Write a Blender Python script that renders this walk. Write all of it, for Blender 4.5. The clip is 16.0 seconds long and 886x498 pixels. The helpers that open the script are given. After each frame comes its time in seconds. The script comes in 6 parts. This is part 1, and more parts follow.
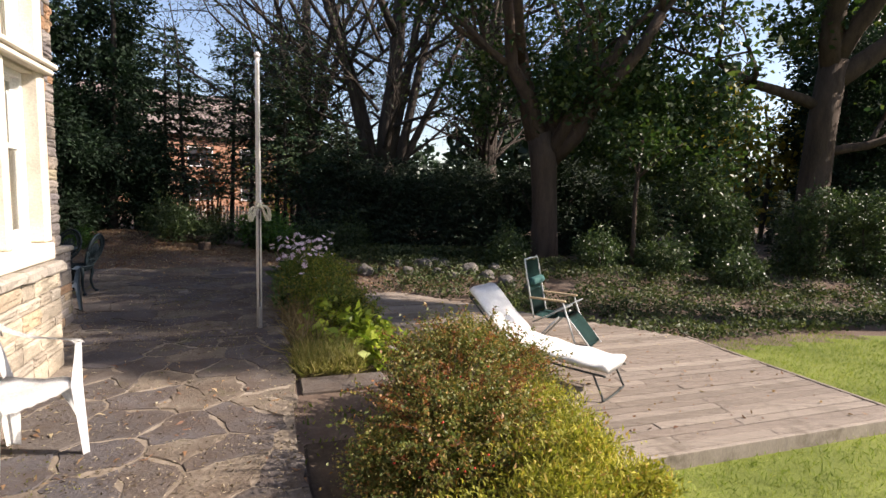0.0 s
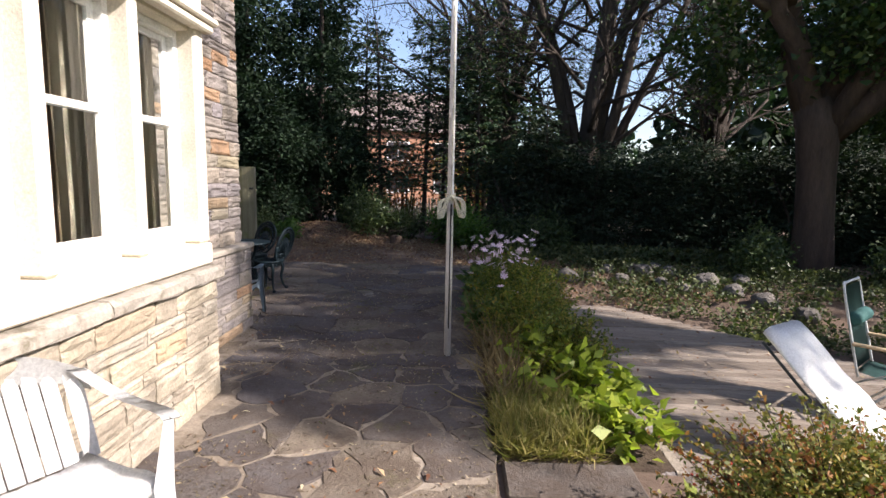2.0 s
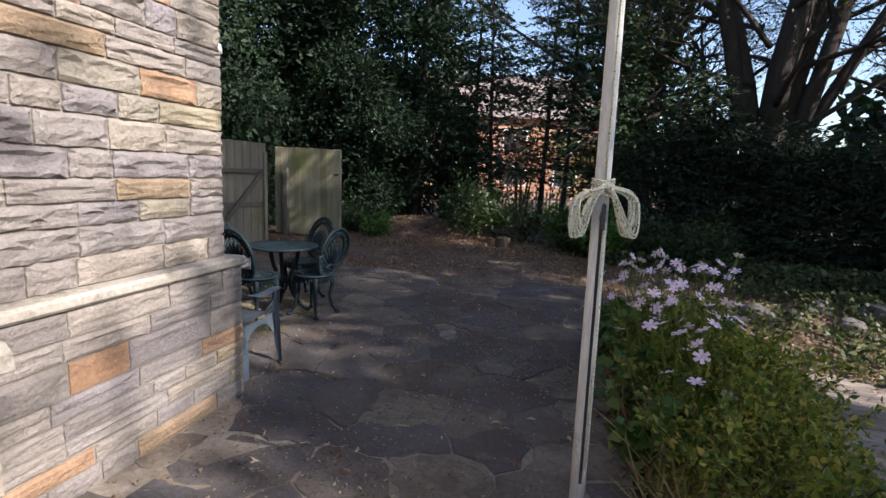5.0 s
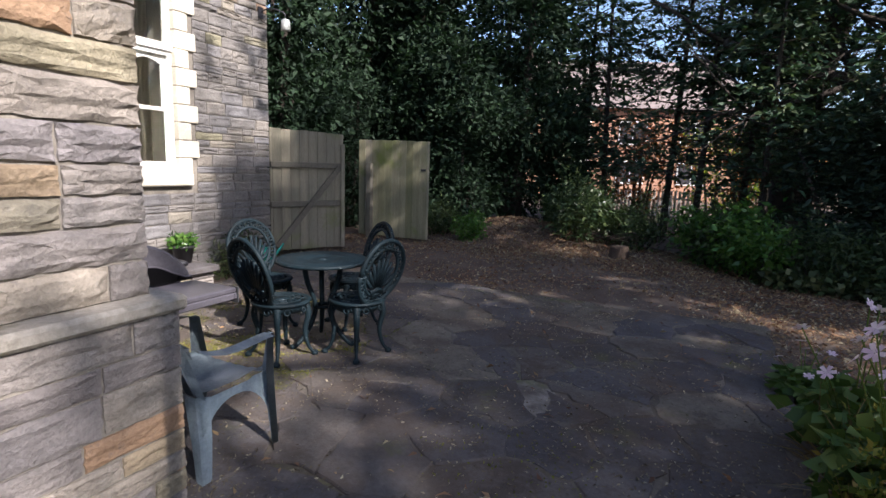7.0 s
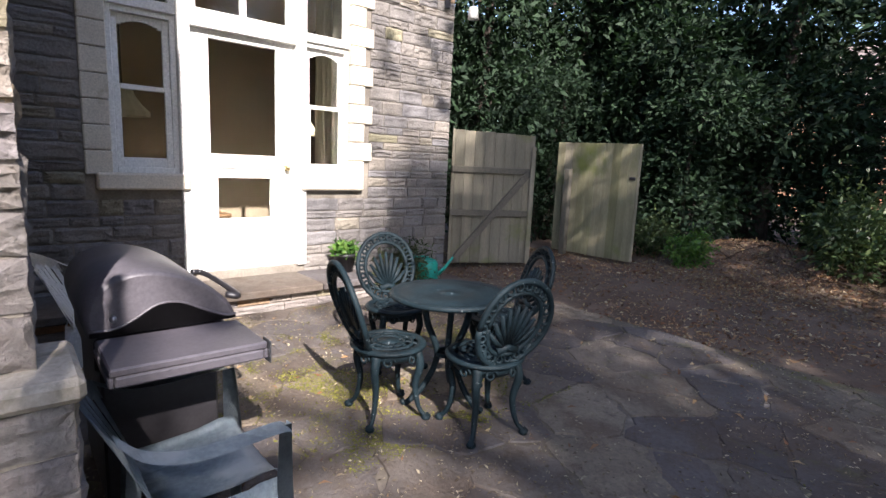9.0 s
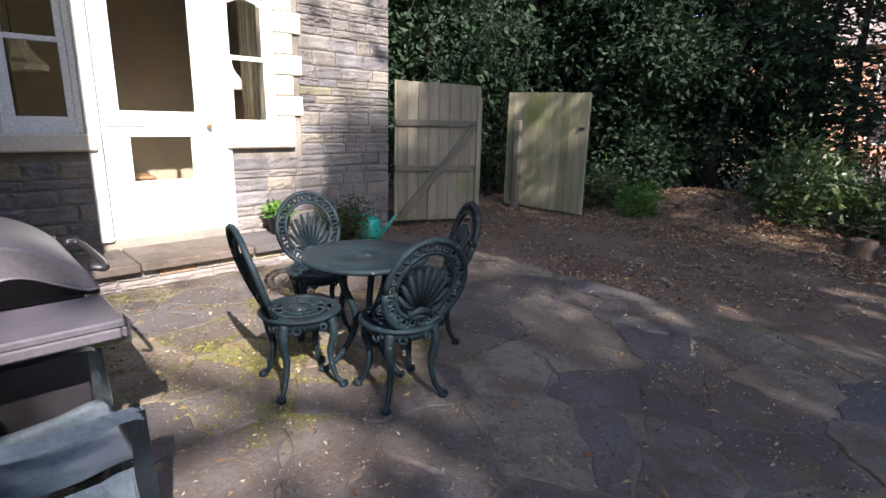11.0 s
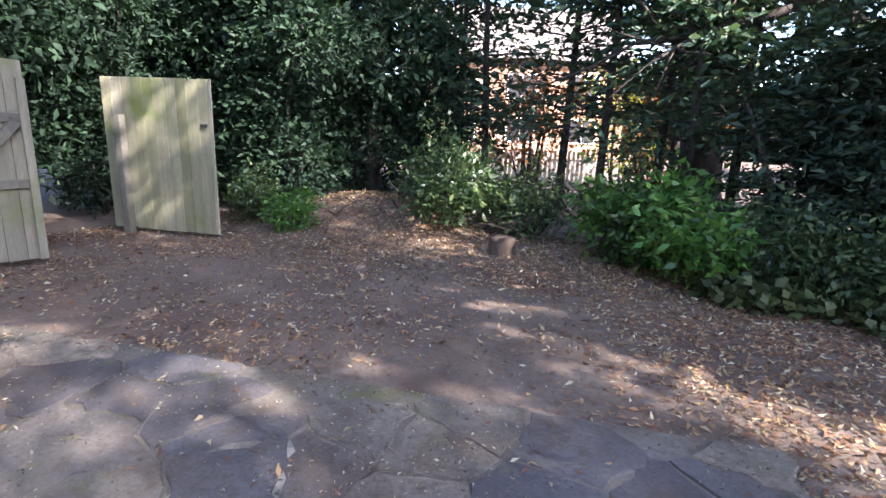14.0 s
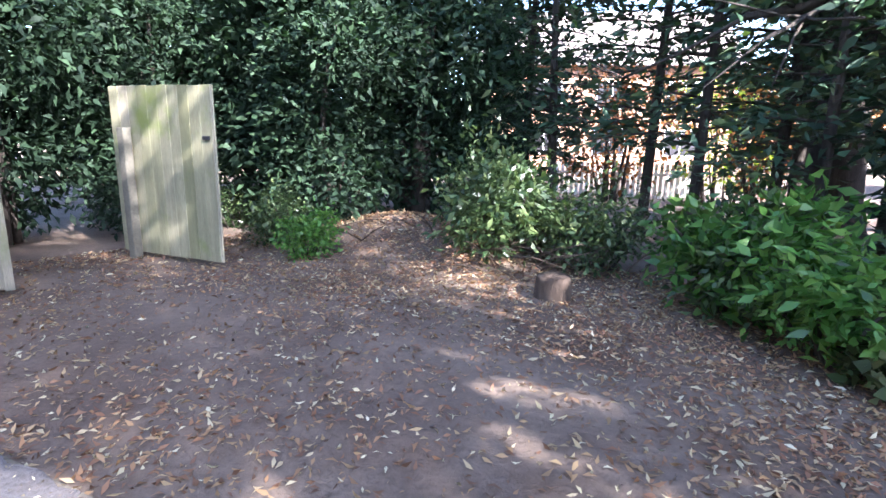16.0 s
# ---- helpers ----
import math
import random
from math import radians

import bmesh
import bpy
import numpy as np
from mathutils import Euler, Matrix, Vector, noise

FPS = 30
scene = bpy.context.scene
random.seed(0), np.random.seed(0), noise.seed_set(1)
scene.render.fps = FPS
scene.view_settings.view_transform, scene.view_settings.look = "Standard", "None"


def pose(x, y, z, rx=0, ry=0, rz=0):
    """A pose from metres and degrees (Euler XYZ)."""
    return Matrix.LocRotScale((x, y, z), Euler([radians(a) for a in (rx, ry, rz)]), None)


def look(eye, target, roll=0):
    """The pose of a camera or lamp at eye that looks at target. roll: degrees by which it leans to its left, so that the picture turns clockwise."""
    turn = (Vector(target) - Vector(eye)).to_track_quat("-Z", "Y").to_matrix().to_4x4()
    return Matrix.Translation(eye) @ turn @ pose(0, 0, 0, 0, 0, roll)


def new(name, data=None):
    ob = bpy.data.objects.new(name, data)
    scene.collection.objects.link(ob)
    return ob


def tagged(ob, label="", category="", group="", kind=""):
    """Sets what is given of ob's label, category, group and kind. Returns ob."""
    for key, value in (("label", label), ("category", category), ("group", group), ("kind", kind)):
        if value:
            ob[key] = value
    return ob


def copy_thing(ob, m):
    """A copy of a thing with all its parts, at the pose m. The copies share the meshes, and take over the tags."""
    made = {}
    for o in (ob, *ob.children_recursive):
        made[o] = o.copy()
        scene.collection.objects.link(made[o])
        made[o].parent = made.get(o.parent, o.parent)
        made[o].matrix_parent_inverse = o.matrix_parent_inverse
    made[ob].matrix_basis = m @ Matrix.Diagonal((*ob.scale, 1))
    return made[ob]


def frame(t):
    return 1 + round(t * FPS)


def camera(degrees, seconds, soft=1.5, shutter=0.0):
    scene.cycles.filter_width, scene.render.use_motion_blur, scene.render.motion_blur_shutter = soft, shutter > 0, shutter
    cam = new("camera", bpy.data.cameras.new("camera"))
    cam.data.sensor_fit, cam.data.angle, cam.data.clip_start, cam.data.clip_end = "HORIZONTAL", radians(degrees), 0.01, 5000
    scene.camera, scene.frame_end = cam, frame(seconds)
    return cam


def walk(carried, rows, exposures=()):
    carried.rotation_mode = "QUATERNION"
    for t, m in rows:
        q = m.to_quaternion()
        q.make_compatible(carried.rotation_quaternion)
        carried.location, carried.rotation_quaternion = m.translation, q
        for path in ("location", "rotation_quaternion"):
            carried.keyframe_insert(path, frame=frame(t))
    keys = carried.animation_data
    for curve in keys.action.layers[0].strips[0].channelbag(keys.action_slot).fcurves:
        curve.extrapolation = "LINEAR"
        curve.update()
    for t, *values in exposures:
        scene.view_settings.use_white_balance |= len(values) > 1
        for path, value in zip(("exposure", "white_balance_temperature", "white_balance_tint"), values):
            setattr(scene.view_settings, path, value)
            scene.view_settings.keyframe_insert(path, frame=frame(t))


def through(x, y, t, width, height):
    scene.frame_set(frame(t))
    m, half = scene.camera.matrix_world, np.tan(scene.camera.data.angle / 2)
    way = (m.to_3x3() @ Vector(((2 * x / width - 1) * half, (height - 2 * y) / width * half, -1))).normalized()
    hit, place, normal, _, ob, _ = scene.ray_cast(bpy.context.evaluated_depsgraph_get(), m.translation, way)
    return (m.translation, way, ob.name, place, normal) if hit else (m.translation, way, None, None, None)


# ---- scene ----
cam = camera(80.7, 16.0)
METRES, EYE, TILT, LEAN, TURN = 10.7, 1.61, 0.0, 0.0, 0.0
ROWS = [
    (0.0, 0.0, 0.0, 0.0, 0.16, -6.0, -1.56),
    (0.5, -0.0142, 0.0371, -0.0011, 7.46, -5.64, -0.53),
    (1.0, -0.0306, 0.0769, -0.0053, 13.15, -6.14, -1.55),
    (1.5, -0.0443, 0.1123, -0.0066, 15.62, -7.29, -0.84),
    (2.0, -0.0558, 0.1543, -0.0053, 20.28, -7.27, -1.13),
    (2.5, -0.0705, 0.1914, -0.0071, 23.55, -7.39, -1.74),
    (3.0, -0.0828, 0.2324, -0.0102, 24.44, -7.66, -1.14),
    (3.5, -0.094, 0.2691, -0.0102, 26.6, -7.96, -2.03),
    (4.0, -0.1125, 0.3057, -0.011, 28.52, -8.21, -1.9),
    (6.5, -0.1952, 0.472, -0.0182, 41.48, -8.75, -2.56),
    (7.0, -0.2163, 0.5022, -0.0192, 44.74, -9.01, -1.92),
    (7.5, -0.235, 0.5295, -0.0205, 49.44, -9.36, -2.17),
    (8.0, -0.2532, 0.5556, -0.0207, 54.92, -9.8, -1.66),
    (8.5, -0.2677, 0.579, -0.0196, 61.99, -9.66, -1.85),
    (9.0, -0.2801, 0.5975, -0.0183, 68.58, -9.29, -2.58),
    (11.5, -0.2834, 0.6401, -0.0198, 60.49, -16.79, -1.65),
    (12.0, -0.2852, 0.6589, -0.0209, 47.19, -16.57, -1.34),
    (12.5, -0.2938, 0.6886, -0.0185, 36.53, -16.47, -2.05),
    (13.0, -0.3032, 0.7224, -0.0211, 27.11, -15.72, -1.78),
    (13.5, -0.3207, 0.7501, -0.0221, 27.54, -15.45, -2.58),
    (14.0, -0.3388, 0.7798, -0.022, 33.55, -13.01, -1.76),
    (14.5, -0.3522, 0.8086, -0.0224, 41.87, -10.58, -1.57),
    (15.0, -0.366, 0.8396, -0.0237, 47.72, -10.06, -1.49),
    (15.5, -0.3725, 0.872, -0.0276, 48.14, -10.66, -0.46),
    (16.0, -0.3684, 0.9093, -0.0277, 43.38, -11.58, -0.83),
]
walk(cam, [(t, pose(0, 0, EYE, TILT, LEAN, TURN) @ pose(METRES * x, METRES * y, METRES * z, 90 + pitch, roll, yaw)) for t, x, y, z, yaw, pitch, roll in ROWS],
     exposures=[(0.0, 1.12, 6800, 19), (1.0, 1.22, 6600, 19), (2.0, 1.22, 6400, 19), (3.0, 1.15, 6300, 19), (4.0, 1.24, 6200, 18), (6.5, 1.36, 6100, 17), (7.5, 1.42, 6000, 17), (8.5, 1.66, 6200, 18), (9.0, 1.8, 6200, 18), (11.5, 2.05, 6200, 18), (12.3, 2.5, 6200, 19), (13.0, 2.95, 6200, 19), (14.0, 3.2, 5900, 19), (15.0, 3.5, 5750, 19), (16.0, 3.7, 5600, 18)])

# ---- light ----
SUN_EL, SUN_AZ = 36.0, -0.3  # degrees; azimuth from +x towards +y
world = bpy.data.worlds.new("sky")
scene.world = world
world.use_nodes = True
wn = world.node_tree.nodes
sky = wn.new("ShaderNodeTexSky")
sky.sky_type = "NISHITA"
sky.sun_disc = False
sky.sun_elevation = radians(SUN_EL)
sky.sun_rotation = radians(90 - SUN_AZ)
wn["Background"].inputs[1].default_value = 0.105
world.node_tree.links.new(sky.outputs[0], wn["Background"].inputs[0])
sun_data = bpy.data.lights.new("sun", "SUN")
sun_data.energy, sun_data.angle, sun_data.color = 5.0, radians(0.55), (1.0, 0.93, 0.82)
sun = new("sun", sun_data)
sun_to = Vector((math.cos(radians(SUN_EL)) * math.cos(radians(SUN_AZ)), math.cos(radians(SUN_EL)) * math.sin(radians(SUN_AZ)), math.sin(radians(SUN_EL))))
sun.matrix_world = look(sun_to * 40, (0, 0, 0))


# ---- materials ----
def nodes_of(name):
    m = bpy.data.materials.new(name)
    m.use_nodes = True
    return m, m.node_tree.nodes, m.node_tree.links, m.node_tree.nodes["Principled BSDF"]


def ramp(nd, stops):
    r = nd.new("ShaderNodeValToRGB")
    e = r.color_ramp.elements
    while len(e) < len(stops):
        e.new(0.5)
    for k, (p, c) in enumerate(stops):
        e[k].position, e[k].color = p, (*c, 1)
    return r


def noise_at(nd, ln, scale, detail=5.0, rough=0.6, stretch=None):
    pos = nd.new("ShaderNodeNewGeometry").outputs["Position"]
    if stretch:
        mp = nd.new("ShaderNodeMapping")
        mp.inputs["Scale"].default_value = stretch[0]
        mp.inputs["Rotation"].default_value = (0, 0, radians(stretch[1]))
        ln.new(pos, mp.inputs[0])
        pos = mp.outputs[0]
    n = nd.new("ShaderNodeTexNoise")
    n.inputs["Scale"].default_value, n.inputs["Detail"].default_value, n.inputs["Roughness"].default_value = scale, detail, rough
    ln.new(pos, n.inputs["Vector"])
    return n.outputs["Fac"]


def mixed(nd, ln, a, b, fac, blend="MIX"):
    mx = nd.new("ShaderNodeMix")
    mx.data_type, mx.blend_type = "RGBA", blend
    for sock, v in ((mx.inputs[6], a), (mx.inputs[7], b), (mx.inputs[0], fac)):
        if isinstance(v, (tuple, list)):
            sock.default_value = (*v[:3], 1)
        elif isinstance(v, (int, float)):
            sock.default_value = v
        else:
            ln.new(v, sock)
    return mx.outputs[2]


def surface(name, stops, big=1.5, fine=30.0, rough=0.8, bump=0.3, metal=0.0, stain=None, stain_scale=0.8, by="", stretch=None, spec=0.3, dist=0.01, dirt=None):
    """Two scales of noise over a ramp of colours, a stain colour in patches, fine relief. by: vary per 'object' or per 'island'."""
    m, nd, ln, bsdf = nodes_of(name)
    n1, n2 = noise_at(nd, ln, big, 4, 0.6, stretch), noise_at(nd, ln, fine, 6, 0.7, stretch)
    if by:
        src = nd.new("ShaderNodeObjectInfo").outputs["Random"] if by == "object" else nd.new("ShaderNodeNewGeometry").outputs["Random Per Island"]
        r = ramp(nd, stops)
        ln.new(src, r.inputs[0])
        col = r.outputs[0]
        v = ramp(nd, [(0.25, (0.62, 0.62, 0.62)), (0.75, (1.15, 1.15, 1.15))])
        ln.new(n1, v.inputs[0])
        col = mixed(nd, ln, col, v.outputs[0], 0.8, "MULTIPLY")
    else:
        r = ramp(nd, stops)
        ln.new(n1, r.inputs[0])
        col = r.outputs[0]
    v2 = ramp(nd, [(0.3, (0.6, 0.6, 0.6)), (0.7, (1.2, 1.2, 1.2))])
    ln.new(n2, v2.inputs[0])
    col = mixed(nd, ln, col, v2.outputs[0], 0.7, "MULTIPLY")
    if stain:
        ns = noise_at(nd, ln, stain_scale, 5, 0.65)
        rs = ramp(nd, [(stain[1], (0, 0, 0)), (min(stain[1] + 0.14, 1.0), (1, 1, 1))])
        ln.new(ns, rs.inputs[0])
        col = mixed(nd, ln, col, stain[0], rs.outputs[0])
    if dirt:
        for colour, scale, low, amount in dirt:
            nsd = noise_at(nd, ln, scale, 8, 0.75)
            rd = ramp(nd, [(low, (0, 0, 0)), (min(low + 0.12, 1.0), (amount, amount, amount))])
            ln.new(nsd, rd.inputs[0])
            col = mixed(nd, ln, col, colour, rd.outputs[0])
    ln.new(col, bsdf.inputs["Base Color"])
    bsdf.inputs["Roughness"].default_value, bsdf.inputs["Metallic"].default_value = rough, metal
    bsdf.inputs["Specular IOR Level"].default_value = spec
    if bump:
        bp = nd.new("ShaderNodeBump")
        bp.inputs["Strength"].default_value, bp.inputs["Distance"].default_value = bump, dist
        ln.new(n2, bp.inputs["Height"])
        ln.new(bp.outputs[0], bsdf.inputs["Normal"])
    return m


def foliage(name, stops, gloss=0.45, through=0.35):
    """Leaves: a colour per leaf, thin enough for some light to come through."""
    m, nd, ln, bsdf = nodes_of(name)
    r = ramp(nd, stops)
    ln.new(nd.new("ShaderNodeNewGeometry").outputs["Random Per Island"], r.inputs[0])
    n = noise_at(nd, ln, 0.9, 3, 0.6)
    v = ramp(nd, [(0.3, (0.65, 0.7, 0.65)), (0.7, (1.25, 1.2, 1.1))])
    ln.new(n, v.inputs[0])
    col = mixed(nd, ln, r.outputs[0], v.outputs[0], 1.0, "MULTIPLY")
    ln.new(col, bsdf.inputs["Base Color"])
    bsdf.inputs["Roughness"].default_value = gloss
    bsdf.inputs["Specular IOR Level"].default_value = 0.35
    tr = nd.new("ShaderNodeBsdfTranslucent")
    ln.new(mixed(nd, ln, col, (1.0, 1.2, 0.5), 0.6, "MULTIPLY"), tr.inputs[0])
    mx = nd.new("ShaderNodeMixShader")
    mx.inputs[0].default_value = through
    ln.new(bsdf.outputs[0], mx.inputs[1])
    ln.new(tr.outputs[0], mx.inputs[2])
    ln.new(mx.outputs[0], nd["Material Output"].inputs[0])
    return m


STONE = surface("sandstone", [(0.0, (0.22, 0.195, 0.185)), (0.25, (0.3, 0.265, 0.235)), (0.45, (0.26, 0.235, 0.235)), (0.65, (0.36, 0.31, 0.25)), (0.82, (0.3, 0.27, 0.25)), (0.86, (0.33, 0.29, 0.2)), (0.89, (0.36, 0.24, 0.15)), (1.0, (0.43, 0.24, 0.135))],
                5.0, 55.0, 0.9, 1.0, by="object", stain=((0.21, 0.2, 0.08), 0.7), stain_scale=3.2, dist=0.016, dirt=[((0.16, 0.145, 0.14), 11.0, 0.56, 0.55), ((0.44, 0.4, 0.34), 26.0, 0.62, 0.4)])
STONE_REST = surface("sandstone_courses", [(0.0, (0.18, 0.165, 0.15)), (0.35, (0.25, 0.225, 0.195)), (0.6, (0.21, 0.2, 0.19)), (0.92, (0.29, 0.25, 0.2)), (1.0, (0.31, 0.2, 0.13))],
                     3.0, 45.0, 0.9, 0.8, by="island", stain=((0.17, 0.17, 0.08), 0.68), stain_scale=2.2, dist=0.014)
# buff bay stone, its colour lifted towards the cream of full sun
STONE_SUN_PALE = surface("sun_paled_buff_sandstone", [(0.0, (0.36, 0.31, 0.24)), (0.3, (0.44, 0.38, 0.29)), (0.5, (0.39, 0.35, 0.29)), (0.75, (0.5, 0.43, 0.32)), (0.93, (0.42, 0.36, 0.27)), (1.0, (0.45, 0.32, 0.2))],
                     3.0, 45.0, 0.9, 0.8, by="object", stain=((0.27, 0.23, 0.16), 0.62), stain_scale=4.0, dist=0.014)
STONE_GREY = surface("grey_sandstone", [(0.0, (0.19, 0.175, 0.165)), (0.35, (0.25, 0.228, 0.205)), (0.6, (0.215, 0.205, 0.205)), (0.9, (0.28, 0.248, 0.21)), (1.0, (0.29, 0.265, 0.18))],
                     4.0, 50.0, 0.9, 0.9, by="object", stain=((0.17, 0.17, 0.09), 0.7), stain_scale=2.6, dist=0.014, dirt=[((0.15, 0.14, 0.135), 12.0, 0.57, 0.5)])
MORTAR = surface("mortar", [(0.3, (0.17, 0.15, 0.125)), (0.7, (0.27, 0.24, 0.2))], 4.0, 60.0, 0.95, 0.5)
ASHLAR = surface("dressed_stone", [(0.3, (0.58, 0.52, 0.42)), (0.7, (0.70, 0.64, 0.53))], 2.0, 70.0, 0.85, 0.25, stain=((0.36, 0.31, 0.2), 0.62), stain_scale=3.0)
LEDGE = surface("weathered_ledge", [(0.3, (0.29, 0.26, 0.22)), (0.7, (0.40, 0.36, 0.30))], 2.5, 40.0, 0.9, 0.7, stain=((0.16, 0.14, 0.1), 0.52), stain_scale=7.0)
WHITE = surface("white_paint", [(0.3, (0.72, 0.71, 0.67)), (0.7, (0.82, 0.81, 0.77))], 1.5, 50.0, 0.45, 0.05, spec=0.5)
SLAB = surface("paving_stone", [(0.0, (0.1, 0.09, 0.09)), (0.3, (0.15, 0.128, 0.11)), (0.6, (0.115, 0.106, 0.108)), (0.8, (0.175, 0.148, 0.118)), (1.0, (0.25, 0.208, 0.16))], 1.7, 38.0, 0.92, 0.9, by="object", spec=0.12, dist=0.016,
               stain=((0.13, 0.125, 0.045), 0.71), stain_scale=1.3, dirt=[((0.075, 0.055, 0.042), 2.4, 0.5, 0.6), ((0.085, 0.06, 0.045), 0.9, 0.49, 0.6), ((0.22, 0.19, 0.155), 3.6, 0.57, 0.5), ((0.085, 0.066, 0.052), 8.0, 0.54, 0.65), ((0.13, 0.13, 0.04), 1.6, 0.58, 0.6), ((0.3, 0.27, 0.23), 48.0, 0.62, 0.55), ((0.05, 0.037, 0.028), 19.0, 0.57, 0.65)])
JOINT = surface("paving_joint", [(0.3, (0.085, 0.07, 0.05)), (0.48, (0.13, 0.11, 0.085)), (0.6, (0.16, 0.135, 0.11)), (0.68, (0.36, 0.32, 0.27)), (0.8, (0.11, 0.105, 0.04))], 1.3, 35.0, 0.95, 0.6, dirt=[((0.075, 0.05, 0.035), 0.9, 0.47, 0.75), ((0.2, 0.17, 0.14), 5.0, 0.6, 0.6), ((0.12, 0.125, 0.028), 1.0, 0.57, 0.8), ((0.05, 0.035, 0.025), 17.0, 0.6, 0.6)])
JOINT_SAND = surface("sandy_paving_joint", [(0.3, (0.15, 0.12, 0.088)), (0.5, (0.23, 0.19, 0.145)), (0.65, (0.32, 0.275, 0.22)), (0.8, (0.16, 0.14, 0.07))], 1.6, 35.0, 0.95, 0.6, dirt=[((0.09, 0.065, 0.045), 1.3, 0.52, 0.8), ((0.07, 0.05, 0.035), 14.0, 0.56, 0.7)])
EARTH = surface("bare_earth", [(0.3, (0.094, 0.064, 0.047)), (0.7, (0.175, 0.13, 0.097))], 1.2, 26.0, 0.95, 0.8, stain=((0.085, 0.05, 0.03), 0.55), stain_scale=0.5, dist=0.02)
SOIL = surface("bed_soil", [(0.3, (0.05, 0.035, 0.025)), (0.7, (0.11, 0.08, 0.055))], 3.0, 40.0, 0.95, 0.9, dist=0.03)
LAWN = surface("lawn", [(0.3, (0.11, 0.14, 0.02)), (0.7, (0.2, 0.23, 0.045))], 0.9, 60.0, 0.9, 0.6, dist=0.02)
DECK = surface("weathered_deck_board", [(0.0, (0.2, 0.165, 0.13)), (0.3, (0.245, 0.2, 0.16)), (0.7, (0.275, 0.23, 0.185)), (1.0, (0.33, 0.28, 0.225))], 3.0, 30.0, 0.8, 0.6, by="object", stretch=((0.6, 9.0, 1.0), -18.5), stain=((0.12, 0.095, 0.07), 0.58), stain_scale=2.0, dirt=[((0.1, 0.08, 0.06), 5.0, 0.6, 0.5)])
FENCE = surface("weathered_fence_board", [(0.0, (0.18, 0.165, 0.122)), (0.5, (0.23, 0.208, 0.155)), (1.0, (0.275, 0.245, 0.18))], 2.0, 30.0, 0.85, 0.4, by="object", stretch=((6, 6, 0.5), 0), stain=((0.15, 0.155, 0.065), 0.55), stain_scale=1.4)
FENCE_GREEN = surface("algae_fence_board", [(0.0, (0.2, 0.19, 0.1)), (0.35, (0.26, 0.24, 0.145)), (0.65, (0.32, 0.285, 0.19)), (1.0, (0.37, 0.325, 0.23))], 2.0, 30.0, 0.85, 0.4, by="object", stretch=((6, 6, 0.5), 0), stain=((0.16, 0.18, 0.055), 0.54), stain_scale=1.3)
RAIL = surface("fence_rail", [(0.3, (0.1, 0.092, 0.072)), (0.7, (0.165, 0.148, 0.115))], 2.0, 30.0, 0.85, 0.4)
BARK = surface("bark", [(0.3, (0.055, 0.038, 0.028)), (0.7, (0.115, 0.08, 0.058))], 2.0, 14.0, 0.95, 1.0, stretch=((3, 3, 0.6), 0), dist=0.05)
BARK_DARK = surface("dark_bark", [(0.3, (0.04, 0.032, 0.027)), (0.7, (0.085, 0.068, 0.055))], 2.0, 16.0, 0.95, 1.0, stretch=((3, 3, 0.5), 0), dist=0.04)
LEAF_DARK = foliage("evergreen_leaves", [(0.0, (0.012, 0.027, 0.015)), (0.5, (0.019, 0.041, 0.021)), (1.0, (0.03, 0.06, 0.028))], 0.72, 0.25)
LEAF_OAK = foliage("broad_leaves", [(0.0, (0.02, 0.045, 0.014)), (0.5, (0.036, 0.076, 0.02)), (1.0, (0.095, 0.125, 0.034))], 0.5, 0.35)
LEAF_CON = foliage("conifer_sprays", [(0.0, (0.026, 0.056, 0.032)), (0.6, (0.048, 0.092, 0.05)), (1.0, (0.11, 0.135, 0.065))], 0.6, 0.2)
LEAF_LAUREL = foliage("laurel_leaves", [(0.0, (0.045, 0.12, 0.026)), (0.5, (0.085, 0.19, 0.04)), (1.0, (0.16, 0.27, 0.065))], 0.3, 0.4)
LEAF_YELLOW = foliage("autumn_yellow_leaves", [(0.0, (0.14, 0.12, 0.02)), (0.5, (0.3, 0.22, 0.03)), (1.0, (0.42, 0.3, 0.05))], 0.5, 0.5)
LEAF_RUST = foliage("russet_leaves", [(0.0, (0.13, 0.045, 0.02)), (0.5, (0.25, 0.09, 0.035)), (1.0, (0.34, 0.15, 0.06))], 0.5, 0.45)
LEAF_LIME = foliage("lime_green_leaves", [(0.0, (0.11, 0.17, 0.017)), (0.5, (0.25, 0.32, 0.036)), (1.0, (0.38, 0.42, 0.06))], 0.45, 0.45)
LEAF_HEATH = foliage("heather_tips", [(0.0, (0.15, 0.17, 0.02)), (0.5, (0.33, 0.32, 0.045)), (0.85, (0.5, 0.44, 0.08)), (1.0, (0.4, 0.22, 0.07))], 0.6, 0.35)
LEAF_COTO = foliage("cotoneaster_leaves", [(0.0, (0.07, 0.1, 0.02)), (0.5, (0.18, 0.19, 0.05)), (0.8, (0.3, 0.24, 0.075)), (1.0, (0.38, 0.17, 0.06))], 0.5, 0.35)
LEAF_BED = foliage("bed_leaves", [(0.0, (0.055, 0.095, 0.015)), (0.45, (0.13, 0.175, 0.028)), (0.85, (0.27, 0.27, 0.05)), (1.0, (0.34, 0.24, 0.06))], 0.5, 0.4)
# darker conifer green that stands for shade within the dense hedge
LEAF_HEDGE_SHADE = foliage("shade_dark_hedge_sprays", [(0.0, (0.012, 0.026, 0.016)), (0.6, (0.02, 0.042, 0.024)), (1.0, (0.05, 0.065, 0.035))], 0.7, 0.15)
